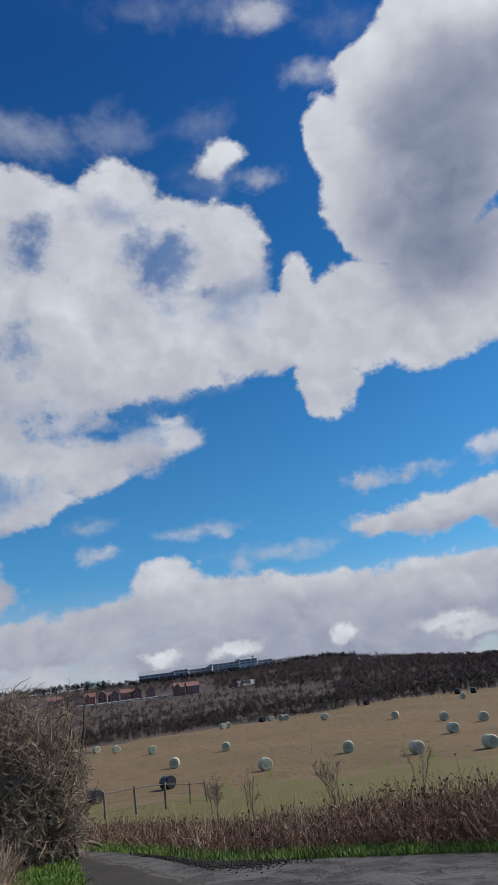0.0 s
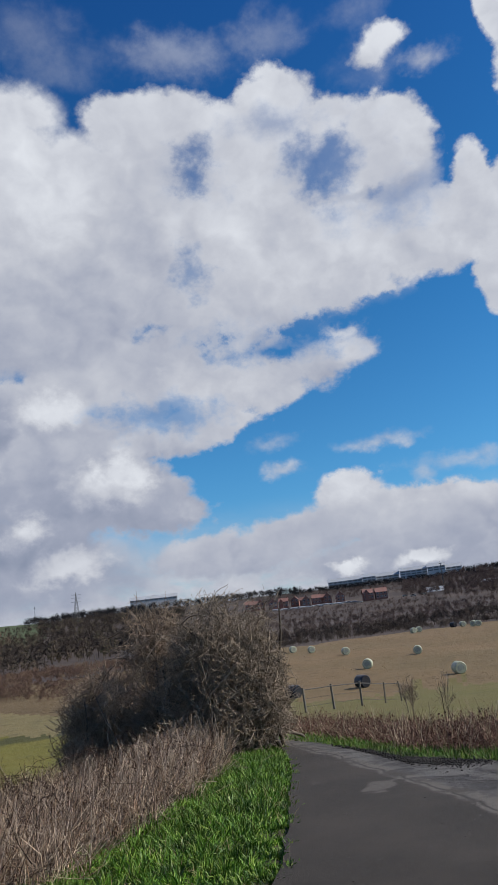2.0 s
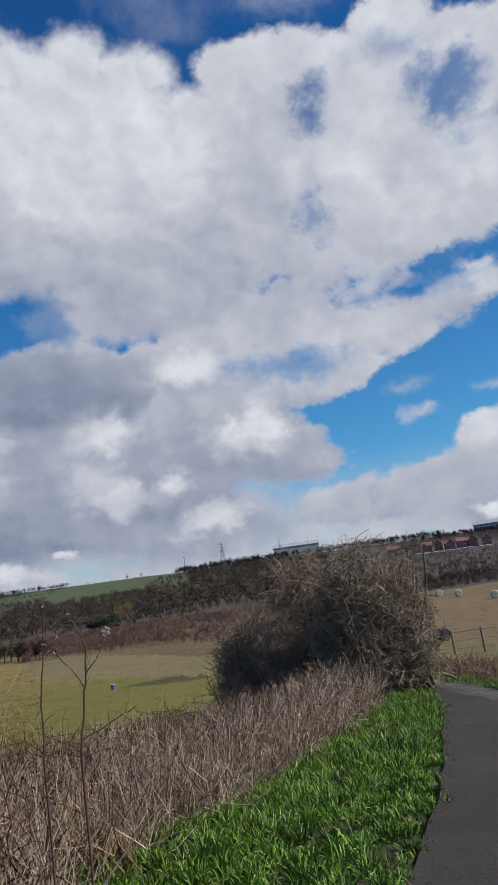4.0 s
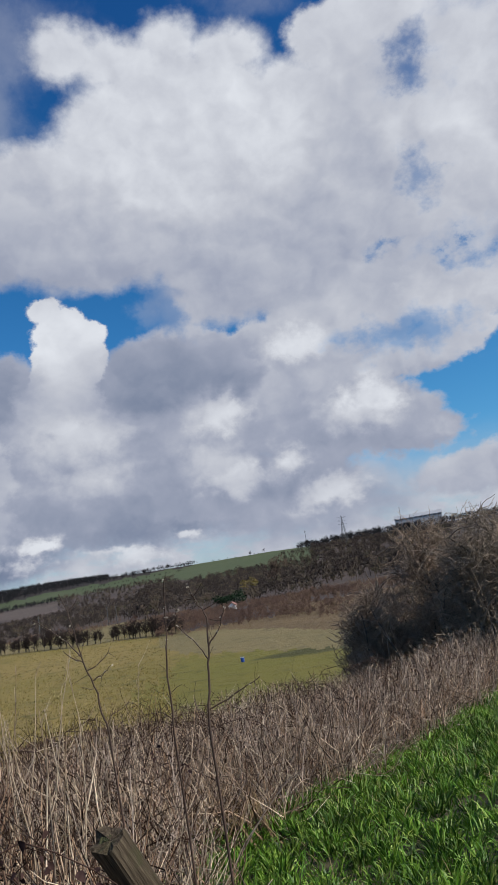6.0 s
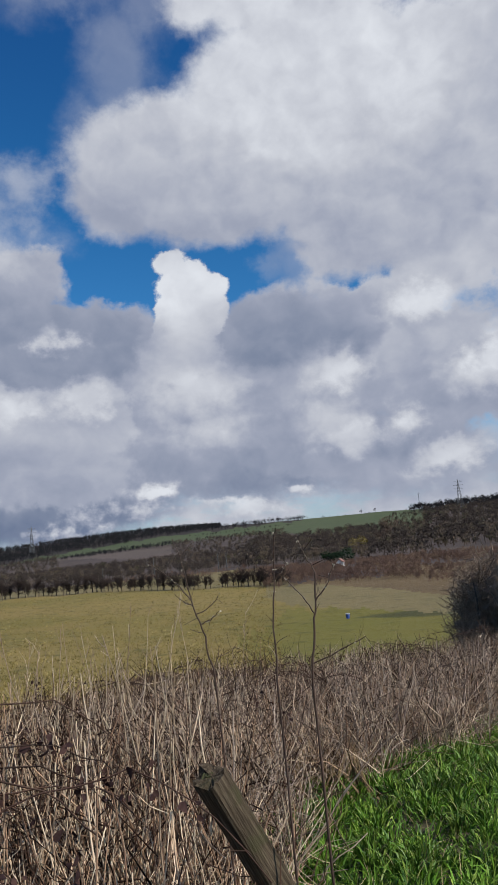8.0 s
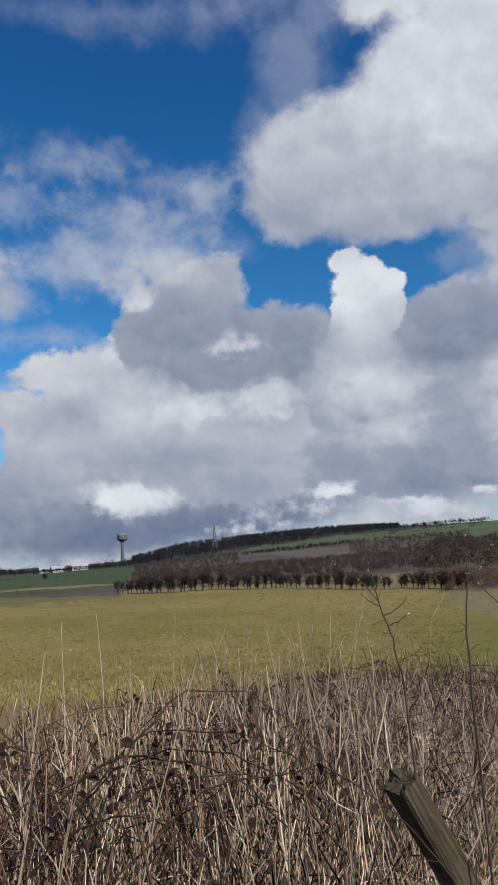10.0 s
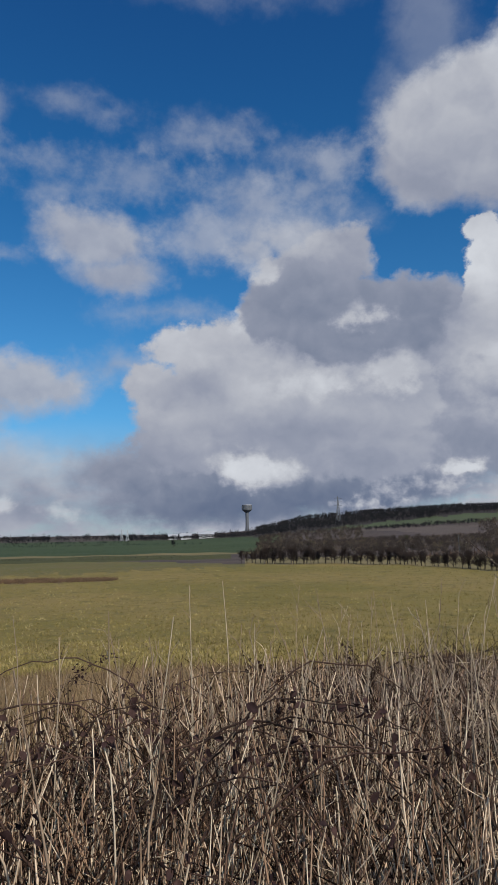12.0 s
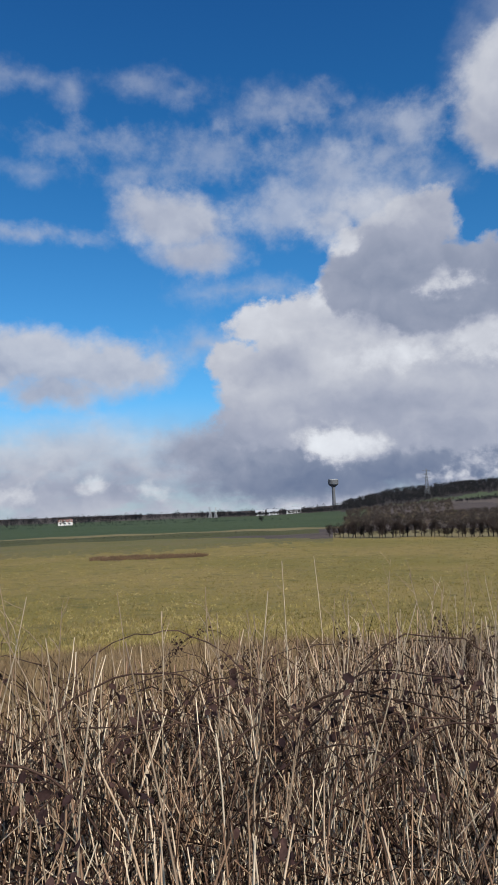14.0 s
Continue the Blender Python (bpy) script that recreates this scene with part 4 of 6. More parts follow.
def dry_thicket():
    """Dead grass and willowherb stems, thick as a hedge."""
    h = Heap()
    # tall fine stems
    root, d = thicket_roots(12500, 0.0, 3.4, -2.5, 11.5, 1.1)
    lane_y = root[:, 1]
    tall = np.interp(lane_y, [-3, 1, 3, 5, 8, 11], [0.80, 0.80, 0.74, 0.74, 0.83, 0.9]) * np.interp(d, [0, 0.5, 3.5], [0.62, 0.97, 0.97])
    far = (lane_y > 2.3) & (rand(0, 1, len(root)) > 0.3)
    P = bent_stems(root, tall * rand(0.5, 1.1, len(root)), np.where(far, 0.46, 0.33), 6, np.where(far, 0.24, 0.15)[:, None], 0.03)
    h.add(*strands(P[~far], taper(P[~far], 0.0034, 0.0015, 0.5)))
    h.add(*strands(P[far], taper(P[far], 0.0036, 0.0016, 0.5)), mat=2)
    X = grow(P[far], 5000, 0.1, 0.32, 0.7, 0.15, 4, 0.35, None, 0.3)
    h.add(*strands(X, taper(X, 0.0024, 0.0011, 0.4)), mat=2)
    Q = grow(P, 7000, 0.08, 0.3, 0.6, 0.1, 3, 0.3)
    h.add(*strands(Q, taper(Q, 0.0022, 0.001, 0.4)))
    # thicker bleached stems
    root, d = thicket_roots(2700, 0.0, 3.0, -2.5, 11.0, 1.0)
    P = bent_stems(root, rand(0.5, 0.98, len(root)) * np.where(root[:, 1] < 2.4, 1.0, 0.85), np.where(root[:, 1] < 2.4, 0.16, 0.45), 7, 0.08, 0.01)
    pale = root[:, 1] < 2.4 + rand(-0.6, 0.8, len(root))
    h.add(*strands(P[pale], taper(P[pale], 0.0050, 0.0024, 0.3), 4))
    h.add(*strands(P[~pale], taper(P[~pale], 0.0042, 0.002, 0.3), 4), mat=2)
    # lower tangle
    root, d = thicket_roots(9500, -0.05, 3.4, -2.5, 11.5, 1.0)
    P = bent_stems(root, rand(0.3, 0.75, len(root)), 0.75, 4, 0.35, 0.05)
    h.add(*strands(P, taper(P, 0.003, 0.0015, 0.5)))
    # side shoots
    Q = grow(P, 5000, 0.06, 0.22, 0.75, 0.15, 3)
    h.add(*strands(Q, taper(Q, 0.002, 0.001, 0.4)))
    # dead twigs coloured near black, standing in for the shade between the stems
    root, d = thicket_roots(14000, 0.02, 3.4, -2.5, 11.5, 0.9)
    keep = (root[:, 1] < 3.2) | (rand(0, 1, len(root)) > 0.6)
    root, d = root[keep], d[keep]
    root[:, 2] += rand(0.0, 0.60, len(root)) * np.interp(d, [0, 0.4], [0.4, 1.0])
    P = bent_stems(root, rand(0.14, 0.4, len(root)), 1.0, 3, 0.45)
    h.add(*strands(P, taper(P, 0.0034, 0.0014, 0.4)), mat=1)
    ob = new("dry_thicket", h.mesh("dry_thicket", M_STEMS, M_GAPTWIGS, M_STEMSGREY))
    tagged(ob, "thick stand of dead tan grass and weed stems beside the lane", "dry grass", kind="stuff")
    # tall single stalks that stand over the rest
    h = Heap()
    root, d = thicket_roots(150, 0.45, 2.6, -1.8, 3.2, 1.0)
    P = bent_stems(root, rand(0.9, 1.36, len(root)), 0.11, 7, 0.05)
    h.add(*strands(P, taper(P, 0.0048, 0.0018, 0.3), 4))
    Q = grow(P, 700, 0.05, 0.16, 0.5, 0.4, 3, 0.6)
    h.add(*strands(Q, taper(Q, 0.0018, 0.001)))
    ob = new("tall_stalks", h.mesh("tall_stalks", M_STRAW))
    tagged(ob, "tall pale dead weed stalks standing above the thicket", "dry stalk", kind="stuff")


def bramble():
    """Arching canes with withered leaves."""
    h = Heap()
    n = 210
    root, d = thicket_roots(n, 0.6, 3.3, -2.5, 11.0, 1.0)
    a = rand(0, 2 * np.pi, n)
    L = rand(0.8, 1.9, n)
    top = rand(0.5, 0.85, n)
    u = np.linspace(0, 1, 10)
    P = root[:, None, :] + np.stack([np.cos(a)[:, None] * L[:, None] * u, np.sin(a)[:, None] * L[:, None] * u, top[:, None] * np.sin(np.pi * u * 0.85) ** 0.8 * np.ones_like(L)[:, None]], -1)
    P = P + RNG.normal(size=P.shape) * 0.015
    h.add(*strands(P, taper(P, 0.0038, 0.0018, 0.3), 4))
    Q = grow(P, 1900, 0.08, 0.3, 0.6, 0.2, 4, 0.3)
    h.add(*strands(Q, taper(Q, 0.0022, 0.001)))
    # withered leaves in clumps along the canes
    k = 1700
    i = RNG.choice(np.nonzero(root[:, 1] < 2.6)[0], k // 5)
    j = RNG.integers(3, 10, k // 5)
    c = np.repeat(P[i, j], 5, 0) + RNG.normal(size=(k // 5 * 5, 3)) * 0.035
    h.add(*leaves(c, RNG.normal(size=c.shape) + np.array([0, 0, -0.5]), RNG.normal(size=c.shape) + np.array([0, 0, 0.6]), rand(0.014, 0.036, len(c))), mat=1)
    # long canes that arch over the top, with leaves in clumps
    m = 60
    a, d = thicket_roots(m, 0.8, 2.2, -2.4, 1.1, 1.0)
    turn = rand(-0.55, 0.55, m) + np.where(rand(0, 1, m) > 0.5, 0, np.pi) + 1.57
    L, top = rand(0.5, 1.3, m), rand(0.80, 1.10, m)
    u = np.linspace(0, 1, 16)
    A = a[:, None, :] + np.stack([np.cos(turn)[:, None] * L[:, None] * u, np.sin(turn)[:, None] * L[:, None] * u, top[:, None] * np.sin(np.pi * (0.10 + 0.72 * u)) ** 0.7], -1)
    A = A + np.cumsum(RNG.normal(size=A.shape) * 0.014, 1)
    h.add(*strands(A, taper(A, 0.0046, 0.0024, 0.3), 5))
    T = grow(A, 420, 0.03, 0.14, 0.7, 0.2, 3, 0.1)
    h.add(*strands(T, taper(T, 0.0018, 0.001)))
    s = RNG.integers(0, m, 120)
    c = np.repeat(A[s, RNG.integers(3, 14, 120)], 5, 0) + RNG.normal(size=(600, 3)) * np.array([0.03, 0.03, 0.032]) - np.array([0, 0, 0.02])
    h.add(*leaves(c, RNG.normal(size=c.shape) + np.array([0, 0, -0.6]), RNG.normal(size=c.shape) + np.array([0.5, 0, 0.4]), rand(0.022, 0.052, len(c))), mat=1)
    # larger hanging leaves on canes close to the lane
    k = 46
    spot, _ = thicket_roots(k, 0.4, 1.5, -1.4, 1.9, 1.0)
    spot[:, 2] += rand(0.3, 0.9, k)
    c = np.repeat(spot, 5, 0) + RNG.normal(size=(k * 5, 3)) * 0.04
    h.add(*leaves(c, RNG.normal(size=c.shape) * 0.7 + np.array([0, 0, -0.9]), RNG.normal(size=c.shape) + np.array([0.8, -0.3, 0.2]), rand(0.02, 0.04, len(c))), mat=1)
    ob = new("bramble", h.mesh("bramble", M_CANE, M_DEADLEAF))
    tagged(ob, "arching dark bramble canes with withered purple-brown leaves", "bramble", kind="stuff")


def noise_field(x, y, scale):
    """Smooth uneven values from 0 to 1 over the ground."""
    return np.array([0.5 + 0.5 * noise.noise(Vector((a * scale, b * scale, 2.0))) for a, b in zip(x, y)])


def verge_grass():
    """Tufts of many blades that lean outwards from their hearts, long ones among short turf."""
    h = Heap()
    m, per = 4300, 20
    y = rand(1.5, 13.0, m)
    u = rand(0, 1, m)
    lo, hi = line_x(FRONT, y) - 0.25, line_x(LEFT_EDGE, y) + 0.05 * np.sin(y * 9) + 0.02
    x = lo + (hi - lo) * u
    wear = noise_field(x, y, 0.9)
    tall = rand(0.06, 0.15, m) * (0.75 + 0.5 * noise_field(x, y, 2.2)) * np.interp(u, [0, 0.85, 1], [1.15, 1.0, 0.5])
    heart = np.repeat(np.stack([x, y], -1), per, 0)
    L = np.repeat(tall, per) * rand(0.45, 1.1, m * per)
    a = rand(0, 2 * np.pi, m * per)
    off = np.abs(RNG.normal(0, 0.045, m * per))
    p = heart + np.stack([np.cos(a), np.sin(a)], -1) * off[:, None]
    base = np.stack([p[:, 0], p[:, 1], land_polar(np.degrees(np.arctan2(-p[:, 0], p[:, 1])), np.hypot(p[:, 0], p[:, 1])) - 0.005], -1)
    a = a + RNG.normal(0, 0.6, len(a))
    lean = np.clip(rand(0.1, 0.75, len(a)) + off * 8, 0, 1.25)
    tip = base + np.stack([np.cos(a) * np.sin(lean), np.sin(a) * np.sin(lean), np.cos(lean)], -1) * L[:, None]
    v, f4, f3 = blades(base, tip, rand(0.0028, 0.0058, len(a)), 0.5)
    h.add(v, f4, f3)
    # dead blades between, more of them where the turf is worn
    k = RNG.choice(len(base), 9000, replace=False)
    k = k[(np.repeat(wear, per)[k] + rand(-0.3, 0.3, len(k))) > 0.55]
    e = base[k] + RNG.normal(size=(len(k), 3)) * 0.02
    e[:, 2] = base[k][:, 2]
    t2 = e + unit(RNG.normal(size=e.shape) + np.array([0, 0, 0.8])) * rand(0.06, 0.18, (len(k), 1))
    v, f4, f3 = blades(e, t2, rand(0.0018, 0.003, len(k)), 0.3)
    h.add(v, f4, f3, mat=1)
    ob = new("verge_grass", h.mesh("verge_grass", M_GRASS, M_GRASSDRY))
    tagged(ob, "bright green tufted grass on the lane's verge", "grass", kind="stuff")


def thorn_bush(name, centre, size, height, label, n=1.0, mat=None):
    """A bare round thorn bush: stems, branches and very many twigs."""
    cx, cy = centre
    z = land(cx, cy)
    ob = thing(name, pose(cx, cy, z), label, "bush", "thorn bushes")
    w, dpt = size

    def inside(p):
        ang = np.arctan2(p[:, 1], p[:, 0])
        wob = 1 + 0.10 * np.sin(ang * 3 + p[:, 2] * 2) + 0.07 * np.sin(ang * 7 + p[:, 2] * 5) + 0.05 * np.sin(p[:, 2] * 9)
        e = (p[:, 0] / (w / 2)) ** 2 + (p[:, 1] / (dpt / 2)) ** 2 + (np.abs(p[:, 2] - height * 0.42) / (height * 0.56)) ** 3
        return (e < wob * rand(0.75, 1.12, len(p))) & (p[:, 2] > 0.02)

    s = int(12 * n)
    root = np.stack([RNG.normal(0, w * 0.16, s), RNG.normal(0, dpt * 0.16, s), np.zeros(s)], -1)
    A = bent_stems(root, rand(0.6, 0.85, s) * height, 0.36, 7, 0.12)
    A = A[inside(A[:, -1])]
    # low shoots that spread from the foot
    foot = np.stack([RNG.normal(0, w * 0.2, s * 2), RNG.normal(0, dpt * 0.2, s * 2), np.zeros(s * 2)], -1)
    F = bent_stems(foot, rand(0.3, 0.55, s * 2) * height, 0.85, 7, 0.14)
    A = np.concatenate([A, F[inside(F[:, -1])]])
    B = grow(A, int(520 * n), 0.4, 1.1, 0.7, 0.2, 6, 0.08, inside, 0.22)
    C = grow(np.concatenate([B]), int(4200 * n), 0.25, 0.7, 0.7, 0.1, 5, 0.15, inside, 0.3)
    D = grow(C, int(15000 * n), 0.10, 0.32, 0.75, 0.05, 3, 0.1, inside, 0.4)
    me = Heap().add(*strands(A, taper(A, 0.035, 0.012), 6)).mesh("stem", M_BARK)
    part("stem", me, ob)
    h = Heap().add(*strands(B, taper(B, 0.015, 0.006), 4)).add(*strands(C, taper(C, 0.0078, 0.004)))
    part("branchwork", h.mesh("branchwork", mat or M_TWIG), ob, kind="stuff")
    h = Heap().add(*strands(D, taper(D, 0.0052, 0.0028)))
    part("crown", h.mesh("crown", mat or M_TWIG), ob, kind="stuff")
    # long shoots that stick out of the crown
    top = B[B[:, -1, 2] > height * 0.75]
    if len(top):
        E = grow(top, int(60 * n), 0.3, 0.7, 0.75, 0.15, 8, 0.5, None, 0.3)
        part("outer_growth", Heap().add(*strands(E, taper(E, 0.0085, 0.0035))).mesh("outer_growth", mat or M_TWIG), ob, kind="stuff")
    return ob


def near_land(az_deg, r):
    p = toward(az_deg, 0, r)
    return p.x, p.y


dry_thicket()
bramble()
verge_grass()
M_TWIGPALE = material("pale_twigs", islands((0.26, 0.19, 0.135), (0.40, 0.30, 0.215), (0.17, 0.12, 0.086), 2.0), 0.8)
thorn_bush("thorn_bush", near_land(19.6, 13.2), (2.6, 2.5), 2.95, "large bare dark-brown hawthorn bush at the bend of the lane", 1.6)
thorn_bush("thorn_bush", near_land(24.2, 14.6), (2.7, 2.2), 3.3, "bare brown hawthorn bush merging into a larger one", 0.85, M_TWIGPALE)
thorn_bush("thorn_bush", near_land(28.6, 15.4), (2.4, 2.0), 2.7, "lower paler bare bush with reddish twigs", 0.6, M_TWIGPALE)

# ---- across the lane: rough verge, fence and stubble field ----
M_BRACKEN = material("dead_bracken", islands((0.15, 0.078, 0.056), (0.23, 0.128, 0.09), (0.07, 0.038, 0.03), 3.0), 0.85)
M_WEATHERED = material("weathered_wood", speckled((0.17, 0.145, 0.115), (0.115, 0.10, 0.08), (0.24, 0.21, 0.17), 8.0, 12.0, 0.006), 0.9)
M_WIRE = material("fence_wire", speckled((0.12, 0.105, 0.09), (0.09, 0.08, 0.07), (0.15, 0.135, 0.12), 10.0), 0.5, 0.5)


def verge_line(a):
    """Distance of the lane's far edge at an azimuth."""
    return np.interp(a, [-30, -13, -6, 0, 4, 7, 10, 13, 16, 20], [7.6, 8.0, 8.4, 8.9, 9.3, 9.8, 11.3, 13.0, 14.6, 16.5])


def place(a, r):
    x, y = -np.sin(np.radians(a)) * r, np.cos(np.radians(a)) * r
    return np.stack([x, y, land_polar(a, r)], -1)


def far_verge():
    # green strip
    h = Heap()
    n = 17000
    a = rand(-24, 18, n)
    r = verge_line(a) + 0.05 + rand(0, 1, n) ** 1.4 * np.interp(a, [-20, 0, 6, 16], [0.5, 0.9, 1.3, 2.0])
    base = place(a, r)
    tip = base + unit(RNG.normal(size=base.shape) * 0.6 + np.array([0, 0, 1.0])) * rand(0.05, 0.15, (n, 1))
    v, f4, f3 = blades(base, tip, rand(0.003, 0.006, n), 0.4)
    h.add(v, f4, f3)
    k = 5000
    q = base[RNG.choice(n, k)]
    t2 = q + unit(RNG.normal(size=q.shape) * 0.8 + np.array([0, 0, 1.0])) * rand(0.04, 0.14, (k, 1))
    v, f4, f3 = blades(q, t2, rand(0.003, 0.005, k), 0.3)
    h.add(v, f4, f3, mat=1)
    ob = new("far_verge_grass", h.mesh("far_verge_grass", M_GRASS, M_GRASSDRY))
    tagged(ob, "strip of short green grass along the far edge of the lane", "grass", kind="stuff")
    # dead bracken, bramble and weeds behind it
    h = Heap()
    n = 9500
    a = rand(-25, 17.5, n)
    near = verge_line(a) + np.interp(a, [-20, 0, 6, 16], [0.25, 0.6, 0.9, 1.6])
    d = rand(0, 1, n) ** 0.9
    r = near + d * np.interp(a, [-20, 0, 8, 17], [2.6, 3.2, 4.2, 8.0])
    tall = np.interp(a, [-22, -8, -3, 2, 6, 12, 17], [0.82, 0.76, 0.60, 0.42, 0.36, 0.42, 0.52])
    patch = 0.8 + 0.25 * np.sin(a * 1.9) * np.sin(r * 2.2) + 0.15 * np.sin(a * 5.1 + r)
    P = bent_stems(place(a, r), tall * patch * rand(0.5, 1.0, n), 0.6, 4, 0.35, 0.07)
    h.add(*strands(P, taper(P, 0.005, 0.002, 0.4)))
    Q = grow(P, 9000, 0.1, 0.3, 0.8, 0.0, 3, 0.2)
    h.add(*strands(Q, taper(Q, 0.003, 0.0015)))
    c = P[RNG.integers(0, n, 13000), RNG.integers(1, 4, 13000)]
    h.add(*leaves(c, RNG.normal(size=c.shape), RNG.normal(size=c.shape) + np.array([0, 0, 0.5]), rand(0.025, 0.06, len(c))))
    ob = new("dead_bracken", h.mesh("dead_bracken", M_BRACKEN))
    tagged(ob, "low tangle of dead reddish-brown bracken and brambles", "bracken", kind="stuff")
    # paler stalks among it
    h = Heap()
    n = 900
    a = rand(-24, 16.5, n)
    r = verge_line(a) + np.interp(a, [-20, 0, 6, 16], [0.3, 0.7, 1.0, 1.6]) + rand(0, 2.5, n)
    P = bent_stems(place(a, r), rand(0.3, 0.65, n), 0.6, 5, 0.2, 0.04)
    h.add(*strands(P, taper(P, 0.006, 0.002, 0.4)))
    ob = new("pale_weeds", h.mesh("pale_weeds", M_STRAW))
    tagged(ob, "pale dead weed stalks among the bracken", "dry stalk", kind="stuff")


def sapling(az_deg, r, height, n, label):
    """A small bare tree: trunk, branches, twigs."""
    x, y = near_land(az_deg, r)
    ob = thing("sapling", pose(x, y, land(x, y)), label, "sapling", "saplings along the fence")
    A = bent_stems(np.zeros((3, 3)) + RNG.normal(size=(3, 3)) * np.array([0.06, 0.06, 0]), rand(0.85, 1.0, 3) * height, 0.16, 7, 0.07)
    B = grow(A, int(26 * n), 0.25 * height, 0.5 * height, 0.45, 0.45, 6, 0.2, None, 0.12)
    C = grow(B, int(150 * n), 0.1 * height, 0.25 * height, 0.5, 0.3, 4, 0.2, None, 0.2)
    D = grow(C, int(500 * n), 0.05 * height, 0.14 * height, 0.6, 0.2, 3, 0.2, None, 0.2)
    part("trunk", Heap().add(*strands(A, taper(A, 0.006, 0.003), 6)).mesh("trunk", M_BARK), ob)
    h = Heap().add(*strands(B, taper(B, 0.0036, 0.002), 4)).add(*strands(C, taper(C, 0.0026, 0.0015)))
    part("branchwork", h.mesh("branchwork", M_TWIG), ob, kind="stuff")
    part("crown", Heap().add(*strands(D, taper(D, 0.0025, 0.0015))).mesh("crown", M_TWIG), ob, kind="stuff")
    return ob


def fence():
    ob = thing("fence", pose(*near_land(10, 36), land(*near_land(10, 36))), "old field fence of wooden posts and wires", "fence", "")
    base = ob.matrix_basis.translation
    tops = []
    for a, r, h, w in ((11.45, 36, 1.15, 0.045), (9.35, 37, 1.15, 0.045), (7.6, 38, 1.0, 0.03), (6.4, 38.5, 0.95, 0.028), (13.6, 35.2, 1.1, 0.042)):
        p = on_land(a, r) - base
        bm = box(-w, w, -w, w, -0.3, h, 0.01)
        bmesh.ops.transform(bm, matrix=Matrix.Translation(p) @ pose(0, 0, 0, rand(-3, 3), rand(-3, 3), rand(0, 90)), verts=bm.verts)
        part("post", bm, ob, mat=M_WEATHERED)
        tops.append((a, p + Vector((0, 0, h))))
    tops.sort(key=lambda q: q[0])
    for (_, p), (_, q) in zip(tops, tops[1:]):
        for drop in (0.1, 0.5, 0.85):
            d = Vector((0, 0, -drop))
            part("wire", rod(p + d, q + d, 0.008 if drop > 0.2 else 0.024, sides=5), ob, mat=M_WIRE)
    return ob


far_verge()
fence()
for a, r, h, n in ((5.9, 17, 0.8, 1.0), (3.4, 16, 0.85, 0.4), (-2.8, 14.5, 0.7, 0.9), (-8.6, 13.5, 0.8, 0.4)):
    sapling(a, r, h, n, "small bare sapling with fine brown twigs among the bracken")

# bales
M_WRAP = material("pale_bale_wrap", speckled((0.42, 0.42, 0.29), (0.37, 0.37, 0.25), (0.48, 0.47, 0.35), 1.5, 6.0, 0.01), 0.45, 0.4)
M_WRAPEND = material("pale_bale_end", speckled((0.31, 0.32, 0.25), (0.26, 0.26, 0.21), (0.37, 0.37, 0.31), 3.0, 6.0, 0.01), 0.5, 0.4)
M_BLACKWRAP = material("black_bale_wrap", speckled((0.012, 0.012, 0.015), (0.02, 0.02, 0.024), (0.03, 0.03, 0.035), 2.0, 6.0, 0.015), 0.3, 0.5)


def bale(black):
    """A wrapped round bale lying on its side, with rounded rims and slack film."""
    ob = thing("round_bale", Matrix(), "black plastic-wrapped round bale lying on the stubble" if black else "pale green plastic-wrapped round bale lying on the stubble", "bale", "round bales in the stubble field")
    r, w = 0.585, 0.58
    bm = lathe([(r * 0.55, -w), (r * 0.86, -w), (r * 0.97, -w + 0.07), (r, -w + 0.2), (r * 1.01, 0), (r, w - 0.2), (r * 0.97, w - 0.07), (r * 0.86, w), (r * 0.55, w)], 28)
    for v in bm.verts:
        v.co += v.co.normalized() * 0.02 * noise.noise(v.co * 5)
    bmesh.ops.transform(bm, matrix=pose(0, 0, r * 0.97, 90, 0, 0), verts=bm.verts)
    p = part("film", bm, ob, mat=M_BLACKWRAP if black else M_WRAP)
    for s in (-1, 1):
        e = lathe([(r * 0.57, -0.012), (r * 0.54, 0.006), (r * 0.1, 0.014)], 24)
        bmesh.ops.transform(e, matrix=pose(0, s * w, r * 0.97, -90 * s, 0, 0), verts=e.verts)
        part("end", e, ob, "gathered end of the wrapping", mat=M_BLACKWRAP if black else M_WRAPEND)
    return ob


PALE = [(12.59, 128.1), (10.01, 113.8), (4.64, 102.0), (8.49, 88.6), (1.9, 73.4), (-2.92, 135.9), (-4.32, 79.7), (-9.2, 71.6), (-14.35, 70.1), (-8.09, 120.5), (-11.53, 107.2), (-12.0, 88.4), (-14.26, 99.2), (-13.16, 153.6), (4.7, 157.0), (4.3, 158.5), (1.06, 164.0), (0.3, 152.0), (-0.05, 149.9), (14.0, 135.0)]
BLACK = [(14.35, 68.2), (9.09, 70.6), (1.75, 164.0), (-6.13, 176.0), (-12.83, 170.0), (-13.95, 168.0)]
for dark, rows in ((False, PALE), (True, BLACK)):
    first = None
    for a, r in rows:
        p = on_land(a, r)
        turn = (60 if dark else a + 8) + rand(-18, 18)
        m = pose(p.x, p.y, p.z - 0.03, 0, 0, turn)
        if first is None:
            first = bale(dark)
            first.matrix_basis = m
        else:
            copy_thing(first, m)

